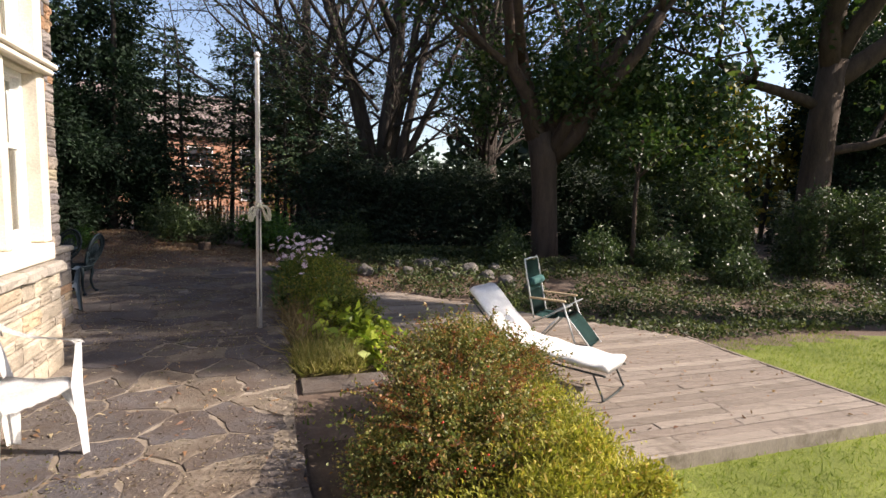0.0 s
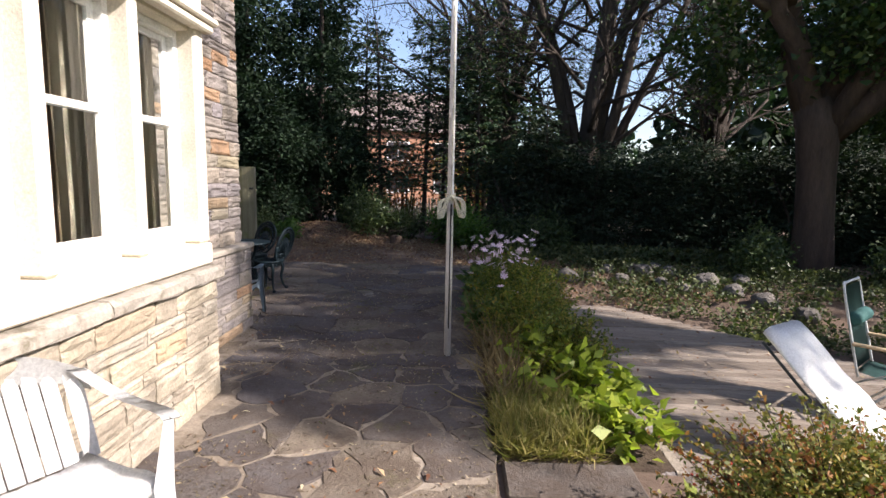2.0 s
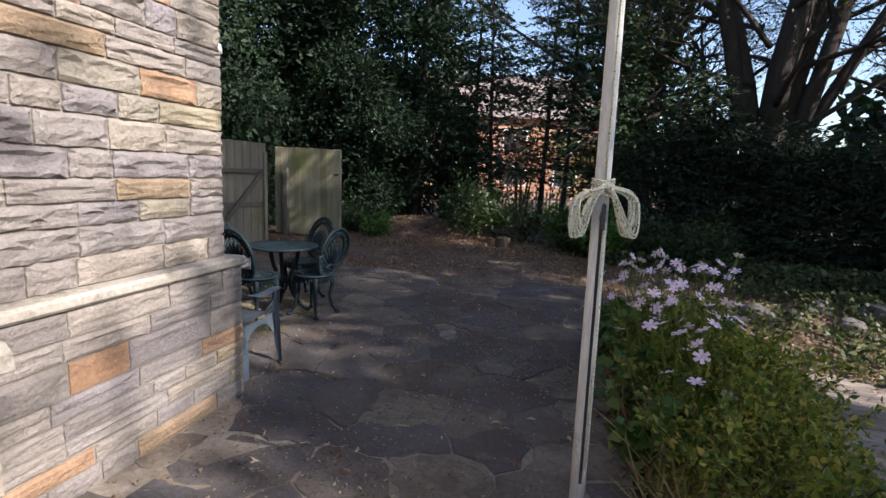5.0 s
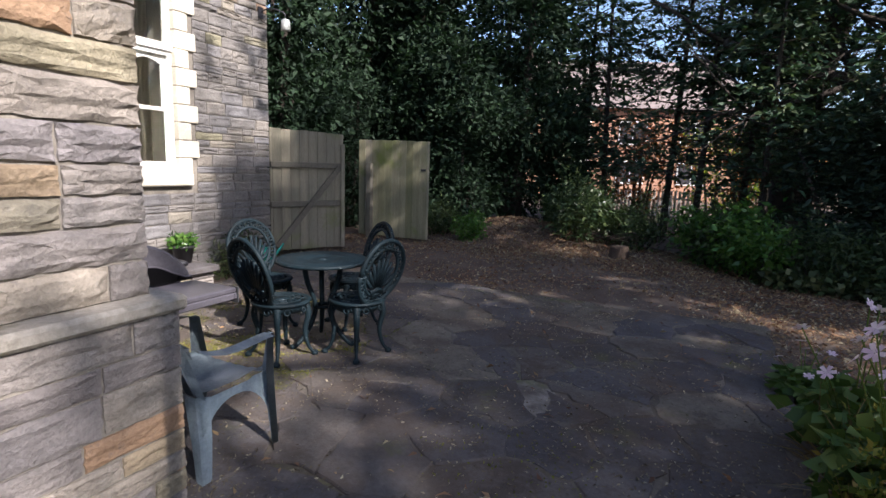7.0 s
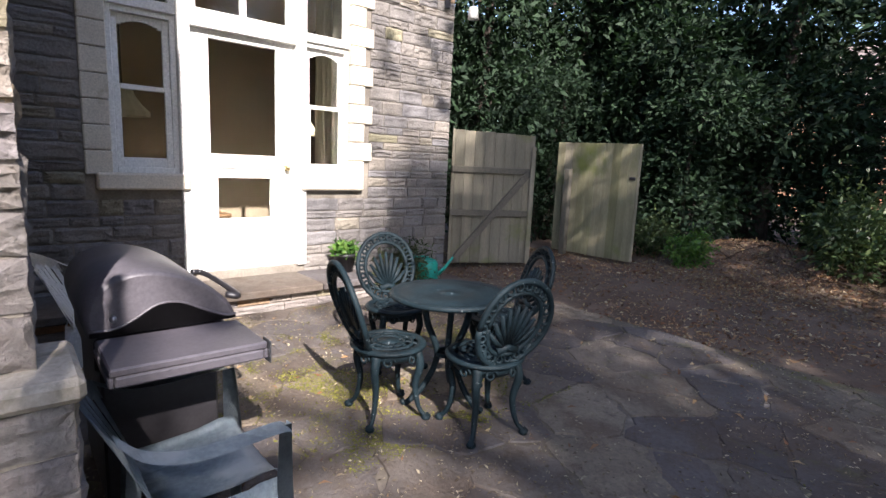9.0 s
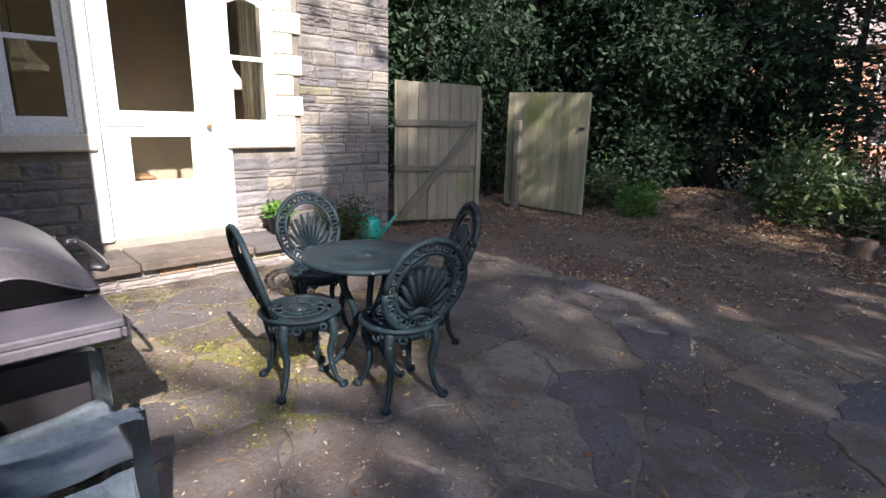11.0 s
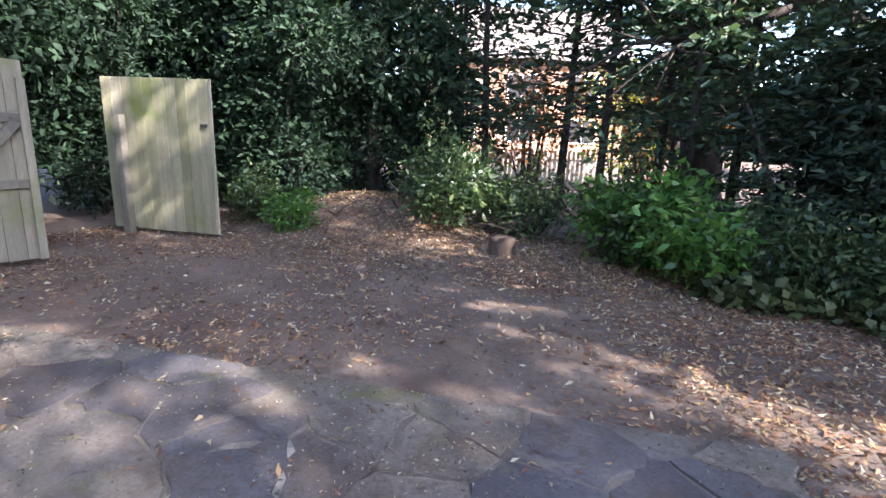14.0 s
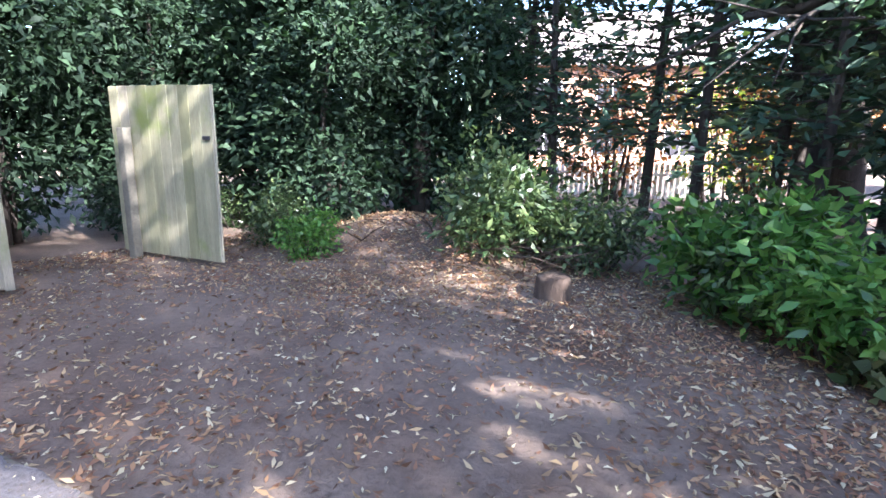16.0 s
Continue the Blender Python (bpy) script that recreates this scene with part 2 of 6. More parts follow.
LEAF_ANEMONE = foliage("anemone_leaves", [(0.0, (0.04, 0.085, 0.02)), (0.6, (0.08, 0.15, 0.035)), (1.0, (0.15, 0.2, 0.06))], 0.5, 0.3)
LEAF_GROUND = foliage("ground_cover_leaves", [(0.0, (0.028, 0.042, 0.014)), (0.6, (0.06, 0.085, 0.028)), (1.0, (0.15, 0.155, 0.07))], 0.55, 0.3)
STRAW = foliage("dry_stems", [(0.0, (0.13, 0.09, 0.045)), (1.0, (0.33, 0.25, 0.13))], 0.7, 0.2)
LITTER = foliage("fallen_leaves", [(0.0, (0.11, 0.05, 0.03)), (0.4, (0.2, 0.1, 0.055)), (0.75, (0.3, 0.19, 0.1)), (0.93, (0.42, 0.34, 0.22)), (1.0, (0.5, 0.45, 0.34))], 0.6, 0.15)
DEBRIS = foliage("crumbled_leaf_bits", [(0.0, (0.08, 0.058, 0.04)), (0.6, (0.17, 0.135, 0.095)), (1.0, (0.36, 0.31, 0.24))], 0.8, 0.1)
PETAL = foliage("pink_petals", [(0.0, (0.62, 0.42, 0.62)), (1.0, (0.8, 0.66, 0.8))], 0.6, 0.35)
GRASS = foliage("grass_blades", [(0.0, (0.11, 0.16, 0.02)), (0.6, (0.2, 0.26, 0.035)), (1.0, (0.34, 0.35, 0.09))], 0.6, 0.4)
# lighter copy of the evergreen leaf, its lift standing for sun on shrubs
LEAF_MID = foliage("sunlit_shrub_leaves", [(0.0, (0.025, 0.048, 0.018)), (0.6, (0.055, 0.09, 0.034)), (1.0, (0.13, 0.165, 0.07))], 0.4, 0.3)
DRY_GRASS = foliage("dry_grass_blades", [(0.0, (0.13, 0.15, 0.03)), (0.6, (0.28, 0.25, 0.08)), (1.0, (0.42, 0.34, 0.16))], 0.6, 0.35)


# ---- builders ----
HOUSE = pose(0, 0, 0, 0, 0, 18.5)  # the house's own axes: x out from the garden front, y along it


def link_mesh(name, bm, material, parent=None, m=None):
    me = bpy.data.meshes.new(name)
    bm.to_mesh(me)
    bm.free()
    me.materials.append(material)
    ob = new(name, me)
    if parent:
        ob.parent = parent
    if m is not None:
        ob.matrix_basis = m
    return ob


def part(name, bm, material, parent, label=""):
    return tagged(link_mesh(name, bm, material, parent), label)


def thing(name, m, label, category, group="", kind=""):
    ob = new(name)
    ob.empty_display_size = 0.1
    ob.matrix_basis = m
    return tagged(ob, label, category, group, kind)


def box(bm, x0, x1, y0, y1, z0, z1, bevel=0.0, m=None):
    vs = [bm.verts.new((x, y, z)) for z in (z0, z1) for y in (y0, y1) for x in (x0, x1)]
    fs = [bm.faces.new([vs[i] for i in q]) for q in ((0, 2, 3, 1), (4, 5, 7, 6), (0, 1, 5, 4), (2, 6, 7, 3), (0, 4, 6, 2), (1, 3, 7, 5))]
    if bevel:
        edges = list({e for f in fs for e in f.edges})
        got = bmesh.ops.bevel(bm, geom=edges, offset=bevel, segments=1, affect="EDGES")
        vs = list({v for f in got["faces"] for v in f.verts} | {v for v in vs if v.is_valid})
    if m is not None:
        bmesh.ops.transform(bm, matrix=m, verts=[v for v in vs if v.is_valid])
    return bm


def boxes(*rows, bevel=0.004):
    bm = bmesh.new()
    for r in rows:
        box(bm, *r, bevel=bevel)
    return bm


def tube(bm, points, radii, sides=8, squash=1.0, caps=True):
    """A tube along points; radii: one or a list."""
    pts = [Vector(p) for p in points]
    if isinstance(radii, (int, float)):
        radii = [radii] * len(pts)
    rings, ref = [], None
    for i, p in enumerate(pts):
        d = (pts[min(i + 1, len(pts) - 1)] - pts[max(i - 1, 0)]).normalized()
        if ref is None:
            ref = Vector((0, 0, 1)) if abs(d.z) < 0.9 else Vector((1, 0, 0))
        a = d.cross(ref).normalized()
        b = a.cross(d)
        ref = b
        rings.append([bm.verts.new(p + radii[i] * (math.cos(2 * math.pi * k / sides) * a + squash * math.sin(2 * math.pi * k / sides) * b)) for k in range(sides)])
    for r0, r1 in zip(rings, rings[1:]):
        for k in range(sides):
            f = bm.faces.new((r0[k], r1[k], r1[(k + 1) % sides], r0[(k + 1) % sides]))
            f.smooth = True
    if caps:
        bm.faces.new(rings[0])
        bm.faces.new(rings[-1][::-1])
    return bm


def lathe(bm, profile, sides=24, m=None):
    rings = []
    for r, z in profile:
        rings.append([bm.verts.new((r * math.cos(2 * math.pi * k / sides), r * math.sin(2 * math.pi * k / sides), z)) for k in range(sides)])
    for r0, r1 in zip(rings, rings[1:]):
        for k in range(sides):
            f = bm.faces.new((r0[k], r0[(k + 1) % sides], r1[(k + 1) % sides], r1[k]))
            f.smooth = True
    if profile[0][0] > 1e-4:
        bm.faces.new(rings[0][::-1])
    if profile[-1][0] > 1e-4:
        bm.faces.new(rings[-1])
    if m is not None:
        bmesh.ops.transform(bm, matrix=m, verts=[v for r in rings for v in r])
    return bm


def curve(points, n=6):
    """A smooth line through the points."""
    p = [Vector(q) for q in points]
    p = [2 * p[0] - p[1]] + p + [2 * p[-1] - p[-2]]
    out = []
    for i in range(1, len(p) - 2):
        for k in range(n):
            t = k / n
            out.append(0.5 * ((2 * p[i]) + (p[i + 1] - p[i - 1]) * t + (2 * p[i - 1] - 5 * p[i] + 4 * p[i + 1] - p[i + 2]) * t * t + (3 * p[i] - p[i - 1] - 3 * p[i + 1] + p[i + 2]) * t ** 3))
    out.append(p[-2])
    return out


def raw_mesh(name, verts, faces_quads, material, parent=None, m=None):
    """A mesh of quads from arrays, for large numbers."""
    me = bpy.data.meshes.new(name)
    v = np.asarray(verts, dtype=np.float32).reshape(-1, 3)
    q = np.asarray(faces_quads, dtype=np.int32).reshape(-1, 4)
    me.vertices.add(len(v))
    me.vertices.foreach_set("co", v.ravel())
    me.loops.add(q.size)
    me.loops.foreach_set("vertex_index", q.ravel())
    me.polygons.add(len(q))
    me.polygons.foreach_set("loop_start", np.arange(0, q.size, 4, dtype=np.int32))
    me.update(calc_edges=True)
    me.materials.append(material)
    ob = new(name, me)
    if parent:
        ob.parent = parent
    if m is not None:
        ob.matrix_basis = m
    return ob


def leaf_quads(centres, size, rng, aspect=0.5, flat=0.0, out=None, droop=0.0, spread=0.5):
    """Pointed, folded leaves at the centres: each a kite of one bent quad. flat: 0 any way round, 1 lying level."""
    n = len(centres)
    d = rng.normal(size=(n, 3))
    d[:, 2] *= 1 - flat
    if out is not None:
        d += out * 1.2
    d[:, 2] -= droop
    d /= np.linalg.norm(d, axis=1, keepdims=True) + 1e-9
    w = rng.normal(size=(n, 3))
    w[:, 2] *= 1 - flat
    w -= d * (w * d).sum(1, keepdims=True)
    w /= np.linalg.norm(w, axis=1, keepdims=True) + 1e-9
    nrm = np.cross(d, w)
    ln = size * (1 - spread + 2 * spread * rng.random(n))[:, None]
    c = np.asarray(centres)
    mid = c + d * ln * 0.45
    bend = nrm * ln * 0.12
    v = np.stack([c, mid + w * ln * aspect * 0.5 + bend, c + d * ln - bend, mid - w * ln * aspect * 0.5 + bend], axis=1)
    return v.reshape(-1, 3)


def leaves(name, centres, size, material, parent, rng, m=None, **kw):
    v = leaf_quads(np.asarray(centres), size, rng, **kw)
    return raw_mesh(name, v, np.arange(len(v)).reshape(-1, 4), material, parent, m)


def lump(rng, n, centre, radius, hollow=0.5):
    """Points in an ellipsoid, more of them towards its skin."""
    d = rng.normal(size=(n, 3))
    d /= np.linalg.norm(d, axis=1, keepdims=True)
    r = (hollow + (1 - hollow) * rng.random(n)) ** 0.7
    return np.asarray(centre) + d * r[:, None] * np.asarray(radius), d


# ---- ground ----
DECK_Z = -0.35


def to_house(x, y):
    c, s = math.cos(radians(18.5)), math.sin(radians(18.5))
    return x * c + y * s, -x * s + y * c


def smooth(a, b, v):
    t = min(max((v - a) / (b - a), 0.0), 1.0)
    return t * t * (3 - 2 * t)


def ground_z(x, y):
    d, s = to_house(x, y)
    low = smooth(1.25, 1.5, d) * (1 - smooth(9.2, 11.5, s + 0.25 * max(d - 2.5, 0)))
    z = -0.065 - 0.41 * low
    if s > 11.6:
        z += 0.05 * smooth(11.6, 12.5, s) * smooth(0.5, -1, d)
        z += 0.02 * noise.noise(Vector((x * 0.8, y * 0.8, 0)))
    z += 0.4 * math.exp(-((x + 8.9) ** 2 / 2.6 + (y - 14.4) ** 2 / 0.8))  # heap of sweepings
    z += 0.16 * math.exp(-((x - 3.2) ** 2 / 6 + (y - 10.6) ** 2 / 1.5))
    return z


def axis_steps(lo, hi, fine_lo, fine_hi, step, growth=1.35):
    v = list(np.arange(fine_lo, fine_hi + 1e-6, step))
    a, st = fine_hi, step
    while a < hi:
        st *= growth
        a += st
        v.append(a)
    a, st = fine_lo, step
    while a > lo:
        st *= growth
        a -= st
        v.insert(0, a)
    return v


xs, ys = axis_steps(-900, 900, -14, 13, 0.25), axis_steps(-900, 900, -4, 20, 0.25)
gv = [(x, y, ground_z(x, y)) for y in ys for x in xs]
nx = len(xs)
gq = [(j * nx + i, j * nx + i + 1, (j + 1) * nx + i + 1, (j + 1) * nx + i) for j in range(len(ys) - 1) for i in range(nx - 1)]
ground = tagged(raw_mesh("ground", gv, gq, EARTH), "bare brown earth strewn with fallen leaves", "ground", kind="structure")
for p in ground.data.polygons:
    p.use_smooth = True
    c = p.center
    d, s = to_house(c.x, c.y)
    if d > 1.2 and s < 9 and c.y < 30 and not (d > 4.5 and s > 5.6):
        p.material_index = 1
ground.data.materials.append(LAWN)


# ---- house ----
def wall_block(name, rows, label):
    bm = boxes(*rows, bevel=0.0)
    ob = link_mesh(name, bm, MORTAR, None, HOUSE.copy())
    return tagged(ob, label, "wall", kind="structure")


# core walls (x out, y along): bay with its window openings, garden front, recess side, door front
BAYS = [(-2.13 + 0.68 * k, -1.53 + 0.68 * k) for k in range(11)]  # openings along the bay
wall_bay = wall_block("wall_bay", [(-2.3, -1.76, -3.0, 5.31, -0.1, 0.86), (-2.3, -1.92, -3.0, -2.13, 0.94, 5.5), (-2.3, -1.92, -2.13, 5.36, 3.22, 5.5), (-2.4, -2.29, 5.1, 5.36, -0.1, 5.5)],
                      "sunlit coursed sandstone bay with stone-mullioned windows")
wall_garden = wall_block("wall_garden", [(-2.9, -2.295, 5.25, 7.03, -0.1, 5.6)], "coursed rock-faced sandstone wall dappled with sun")
wall_recess = wall_block("wall_recess", [(-6.4, -2.9, 6.6, 7.03, -0.1, 5.6)], "shaded sandstone wall of the recess")
wall_door = wall_block("wall_door", [
    (-6.4, -5.9, 7.03, 7.68, -0.1, 5.6), (-6.4, -5.9, 9.98, 11.3, -0.1, 5.6), (-6.4, -5.9, 7.68, 9.98, 3.2, 5.6),
    (-6.4, -5.9, 7.68, 8.26, -0.1, 1.2), (-6.4, -5.9, 9.4, 9.98, -0.1, 1.2), (-6.4, -5.9, 8.26, 9.4, -0.1, 0.3)],
    "coursed sandstone wall around the glazed garden door")
wall_end = wall_block("wall_end", [(-14.0, -6.4, 10.9, 11.3, -0.1, 5.6)], "plain end wall of the stone house")
house_roof = tagged(link_mesh("roof", boxes((-14.4, -6.0, -3.4, 11.3, 5.62, 5.75), (-6.0, -2.3, -3.4, 7.05, 5.62, 5.75), bevel=0.02), BARK_DARK, None, HOUSE.copy()), "dark slate roof closing the house", "roof", kind="structure")
wall_back = wall_block("wall_back", [(-14.4, -14.0, -3.0, 11.3, -0.1, 5.6), (-14.0, -2.3, -3.4, -3.0, -0.1, 5.6)], "plain rear walls of the stone house")
# floor lightened and partitions added to bounce light behind the panes
FLOOR_WOOD = surface("varnished_floor", [(0.3, (0.2, 0.12, 0.07)), (0.7, (0.3, 0.19, 0.11))], 2.0, 20.0, 0.5, 0.1, stretch=((1, 8, 0.5), 0))
ROOM_PAINT = surface("tan_bounce_wall", [(0.3, (0.27, 0.21, 0.15)), (0.7, (0.34, 0.27, 0.19))], 1.5, 50.0, 0.8, 0.05)
room_wall = tagged(link_mesh("wall_room", boxes((-9.4, -9.3, 6.6, 10.9, 0.28, 3.35), (-9.3, -6.4, 6.85, 6.95, 0.28, 3.35), (-4.6, -4.5, -3.0, 6.6, 0.28, 3.35), bevel=0.0), ROOM_PAINT, None, HOUSE.copy()), "tan room partitions added to bounce light behind the panes", "wall", kind="structure")
room_floor = tagged(link_mesh("floor", boxes((-14.0, -6.4, -3.0, 10.9, 0.2, 0.28), (-6.4, -2.4, -3.0, 6.6, 0.2, 0.28), bevel=0.0), FLOOR_WOOD, None, HOUSE.copy()), "dark timber floor inside the house", "floor", kind="structure")
ceiling = tagged(link_mesh("ceiling", boxes((-14.0, -6.4, -3.0, 10.9, 3.35, 3.4), (-6.4, -2.4, -3.0, 6.6, 3.35, 3.4), bevel=0.0), WHITE, None, HOUSE.copy()), "plain cream room ceiling", "ceiling", kind="structure")


def stone_mesh(k, rng):
    """A unit rock-faced stone: x out of the wall, y and z from -0.5 to 0.5."""
    bm = bmesh.new()
    ny, nz = 9, 7
    grid = []
    o = Vector(rng.random(3) * 30)
    break_z, deep, tip = rng.uniform(-0.3, 0.35), rng.uniform(0.3, 1.0), rng.normal() * 0.2
    for j in range(nz):
        row = []
        for i in range(ny):
            edge = i in (0, ny - 1) or j in (0, nz - 1)
            y, z = -0.5 + i / (ny - 1), -0.5 + j / (nz - 1)
            yy, zz = y + (0 if edge else rng.normal() * 0.02), z + (0 if edge else rng.normal() * 0.03)
            line = break_z + 0.3 * noise.noise(Vector((y * 2.2, 0, 0)) + o)
            x = 0.35 + deep * (0.5 if zz > line else -0.25) + 0.35 * noise.noise(Vector((y * 2.5, z * 2.0, 3)) + o) + 0.25 * noise.noise(Vector((y * 7, z * 4, 5)) + o) + tip * z
            if edge:
                x = min(x, -0.35 + rng.random() * 0.5)
            if i in (0, ny - 1):
                yy += rng.normal() * 0.006
            if j in (0, nz - 1):
                zz += rng.normal() * 0.018
            row.append(bm.verts.new((x, yy, zz)))
        grid.append(row)
    for j in range(nz - 1):
        for i in range(ny - 1):
            bm.faces.new((grid[j][i], grid[j][i + 1], grid[j + 1][i + 1], grid[j + 1][i]))
    ring = grid[0] + [grid[j][-1] for j in range(1, nz)] + grid[-1][-2::-1] + [grid[j][0] for j in range(nz - 2, 0, -1)]
    back = [bm.verts.new((-2.2, v.co.y, v.co.z)) for v in ring]
    for i in range(len(ring)):
        bm.faces.new((ring[i - 1], back[i - 1], back[i], ring[i]))
    bmesh.ops.recalc_face_normals(bm, faces=bm.faces)
    me = bpy.data.meshes.new("stone")
    bm.to_mesh(me)
    bm.free()
    me.materials.append(STONE)
    return me


stone_rng = np.random.default_rng(5)
STONES = [stone_mesh(k, stone_rng) for k in range(18)]
SUN_PALE_STONES = [me.copy() for me in STONES]
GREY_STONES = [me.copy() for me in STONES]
for me in SUN_PALE_STONES:
    me.materials[0] = STONE_SUN_PALE
for me in GREY_STONES:
    me.materials[0] = STONE_GREY


def courses(rng, a0, a1, z0, z1, holes=(), low=0.085, high=0.175, short=0.2, wide=0.52):
    """Rectangles (a, b, z, z') of coursed stones between a0 and a1, left out where holes (a, b, z, z') are."""
    out, z = [], z0
    while z < z1 - 0.03:
        h = min(low + (high - low) * rng.random() ** 1.3, z1 - z)
        if z1 - z - h < 0.05:
            h = z1 - z
        free = [(a0, a1)]
        for ha, hb, hz0, hz1 in holes:
            if z + h > hz0 + 0.02 and z < hz1 - 0.02:
                free = [q for p, r in free for q in ((p, min(r, ha)), (max(p, hb), r)) if q[1] - q[0] > 0.03]
        for p, r in free:
            a = p
            while a < r - 1e-6:
                w = short + (wide - short) * rng.random()
                if r - a - w < 0.13:
                    w = r - a
                out.append((a, a + w, z, z + h))
                a += w
        z += h
    return out


def lay(wall, rects, place, near, joint=0.011, proud=0.02, pool=None):
    """Stones on a wall: single pieces where near(rect), the rest in one mesh."""
    rng = np.random.default_rng(len(rects))
    vs, qs, base = [], [], 0
    for a, b, z0, z1 in rects:
        me = (pool or STONES)[rng.integers(len(STONES))]
        m = place((a + b) / 2, (z0 + z1) / 2) @ Matrix.Diagonal((proud * (0.7 + 0.7 * rng.random()), b - a - joint, z1 - z0 - joint, 1))
        if near((a, b, z0, z1)):
            ob = new("stone", me)
            ob.parent = wall
            ob.matrix_basis = m
        else:
            co = np.array([tuple(m @ v.co) for v in me.vertices])
            vs.append(co)
            for p in me.polygons:
                qs.append([base + i for i in p.vertices])
            base += len(co)
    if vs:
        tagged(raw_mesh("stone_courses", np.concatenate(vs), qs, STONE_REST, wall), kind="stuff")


def facing_out(d):
    return lambda a, z: Matrix.Translation((d, a, z))


def facing_along(s):
    return lambda a, z: pose(0, 0, 0, 0, 0, 90) @ Matrix.Translation((s, -a, z))


# ---- bay: ledge, dressed stone, sash windows ----
GLASS, gn, gl, gb = nodes_of("window_glass")
gb.inputs["Base Color"].default_value = (0.9, 0.95, 0.93, 1)
gb.inputs["Roughness"].default_value = 0.02
gb.inputs["Transmission Weight"].default_value = 1.0
gb.inputs["IOR"].default_value = 1.45
CURTAIN = surface("cream_curtain", [(0.3, (0.5, 0.44, 0.34)), (0.7, (0.62, 0.56, 0.45))], 1.0, 25.0, 0.9, 0.2, stretch=((12, 12, 0.3), 0))
PANEL = surface("brown_wood", [(0.3, (0.16, 0.09, 0.045)), (0.7, (0.26, 0.15, 0.08))], 2.0, 20.0, 0.5, 0.1, stretch=((1, 8, 0.5), 0))


def ledge(name, d0, d1, s0, s1, z0, z1, wall, pieces):
    rng = np.random.default_rng(3)
    a = s0
    for k in range(pieces):
        b = s0 + (s1 - s0) * (k + 1) / pieces
        bm = bmesh.new()
        n = 8
        prof = [(d0, z0), (d1 - 0.012, z0), (d1, z0 + 0.012), (d1 - 0.004, z1 - 0.03), (d1 - 0.03, z1 - 0.006), (d0, z1)]
        rows = []
        for i in range(n + 1):
            y = a + 0.003 + (b - a - 0.006) * i / n
            rows.append([bm.verts.new((x + rng.normal() * 0.005 * (x > d0 + 0.01), y, z + rng.normal() * 0.004)) for x, z in prof])
        for r0, r1 in zip(rows, rows[1:]):
            for j in range(len(prof)):
                bm.faces.new((r0[j], r0[(j + 1) % len(prof)], r1[(j + 1) % len(prof)], r1[j]))
        bm.faces.new(rows[0][::-1])
        bm.faces.new(rows[-1])
        bmesh.ops.recalc_face_normals(bm, faces=bm.faces)
        part(name, bm, LEDGE, wall)
        a = b


ledge("ledge_stone", -2.3, -1.695, -3.0, 5.37, 0.86, 0.95, wall_bay, 7)
# stone sill course, jambs and mullions, transom and head
part("sill_course", boxes((-2.0, -1.78, -2.2, 5.38, 0.952, 1.1), bevel=0.012), ASHLAR, wall_bay, "pale dressed stone sill")
for k in range(len(BAYS) + 1):
    lo = BAYS[k - 1][1] if k else -2.3
    hi = BAYS[k][0] if k < len(BAYS) else 5.39
    part("mullion", boxes((-2.05, -1.8, lo, hi, 1.1, 3.22), bevel=0.02), ASHLAR, wall_bay, "pale dressed stone mullion")
for a, b in BAYS:
    part("head_stone", boxes((-2.05, -1.84, a, b, 2.5, 2.66), bevel=0.01), ASHLAR, wall_bay)
part("string_moulding", boxes((-1.83, -1.74, -2.3, 5.42, 2.52, 2.57), (-1.83, -1.715, -2.3, 5.45, 2.574, 2.62), bevel=0.012), ASHLAR, wall_bay, "moulded stone string course")


def sash_window(n, m, width, z0, zm, z1, arch=0.0, label=""):
    """A white sash window at m: y across, x out, its two sashes with glass, sill and frame."""
    w = thing("window_%d" % n, m, label or "white-painted timber sash window with clear panes", "window", kind="structure")
    h = width / 2
    part("window_frame", boxes((-0.05, 0.03, -h, -h + 0.045, z0, z1), (-0.05, 0.03, h - 0.045, h, z0, z1), (-0.05, 0.03, -h + 0.045, h - 0.045, z1 - 0.05, z1), (-0.05, 0.05, -h + 0.045, h - 0.045, z0, z0 + 0.05)), WHITE, w)
    i = h - 0.045
    for lo, hi, x in ((z0 + 0.05, zm + 0.02, 0.0), (zm - 0.02, z1 - 0.05, -0.032)):
        bm = boxes((x - 0.015, x + 0.015, -i, -i + 0.05, lo, hi), (x - 0.015, x + 0.015, i - 0.05, i, lo, hi), (x - 0.015, x + 0.015, -i + 0.05, i - 0.05, lo, lo + (0.08 if x == 0.0 else 0.04)), (x - 0.015, x + 0.015, -i + 0.05, i - 0.05, hi - 0.04, hi), bevel=0.003)
        if arch and x != 0.0:
            n_seg = 10
            for k in range(n_seg):
                y0, y1 = -i + 0.05 + (2 * i - 0.1) * k / n_seg, -i + 0.05 + (2 * i - 0.1) * (k + 1) / n_seg
                drop = arch * ((y0 + y1) / 2 / i) ** 2
                box(bm, x - 0.015, x + 0.015, y0, y1, hi - 0.04 - drop - 0.004, hi - 0.036)
        part("sash", bm, WHITE, w)
        pane = part("pane", boxes((x - 0.003, x + 0.003, -i + 0.045, i - 0.045, lo + 0.03, hi - 0.03), bevel=0), GLASS, w)
        pane.visible_shadow = False
    return w


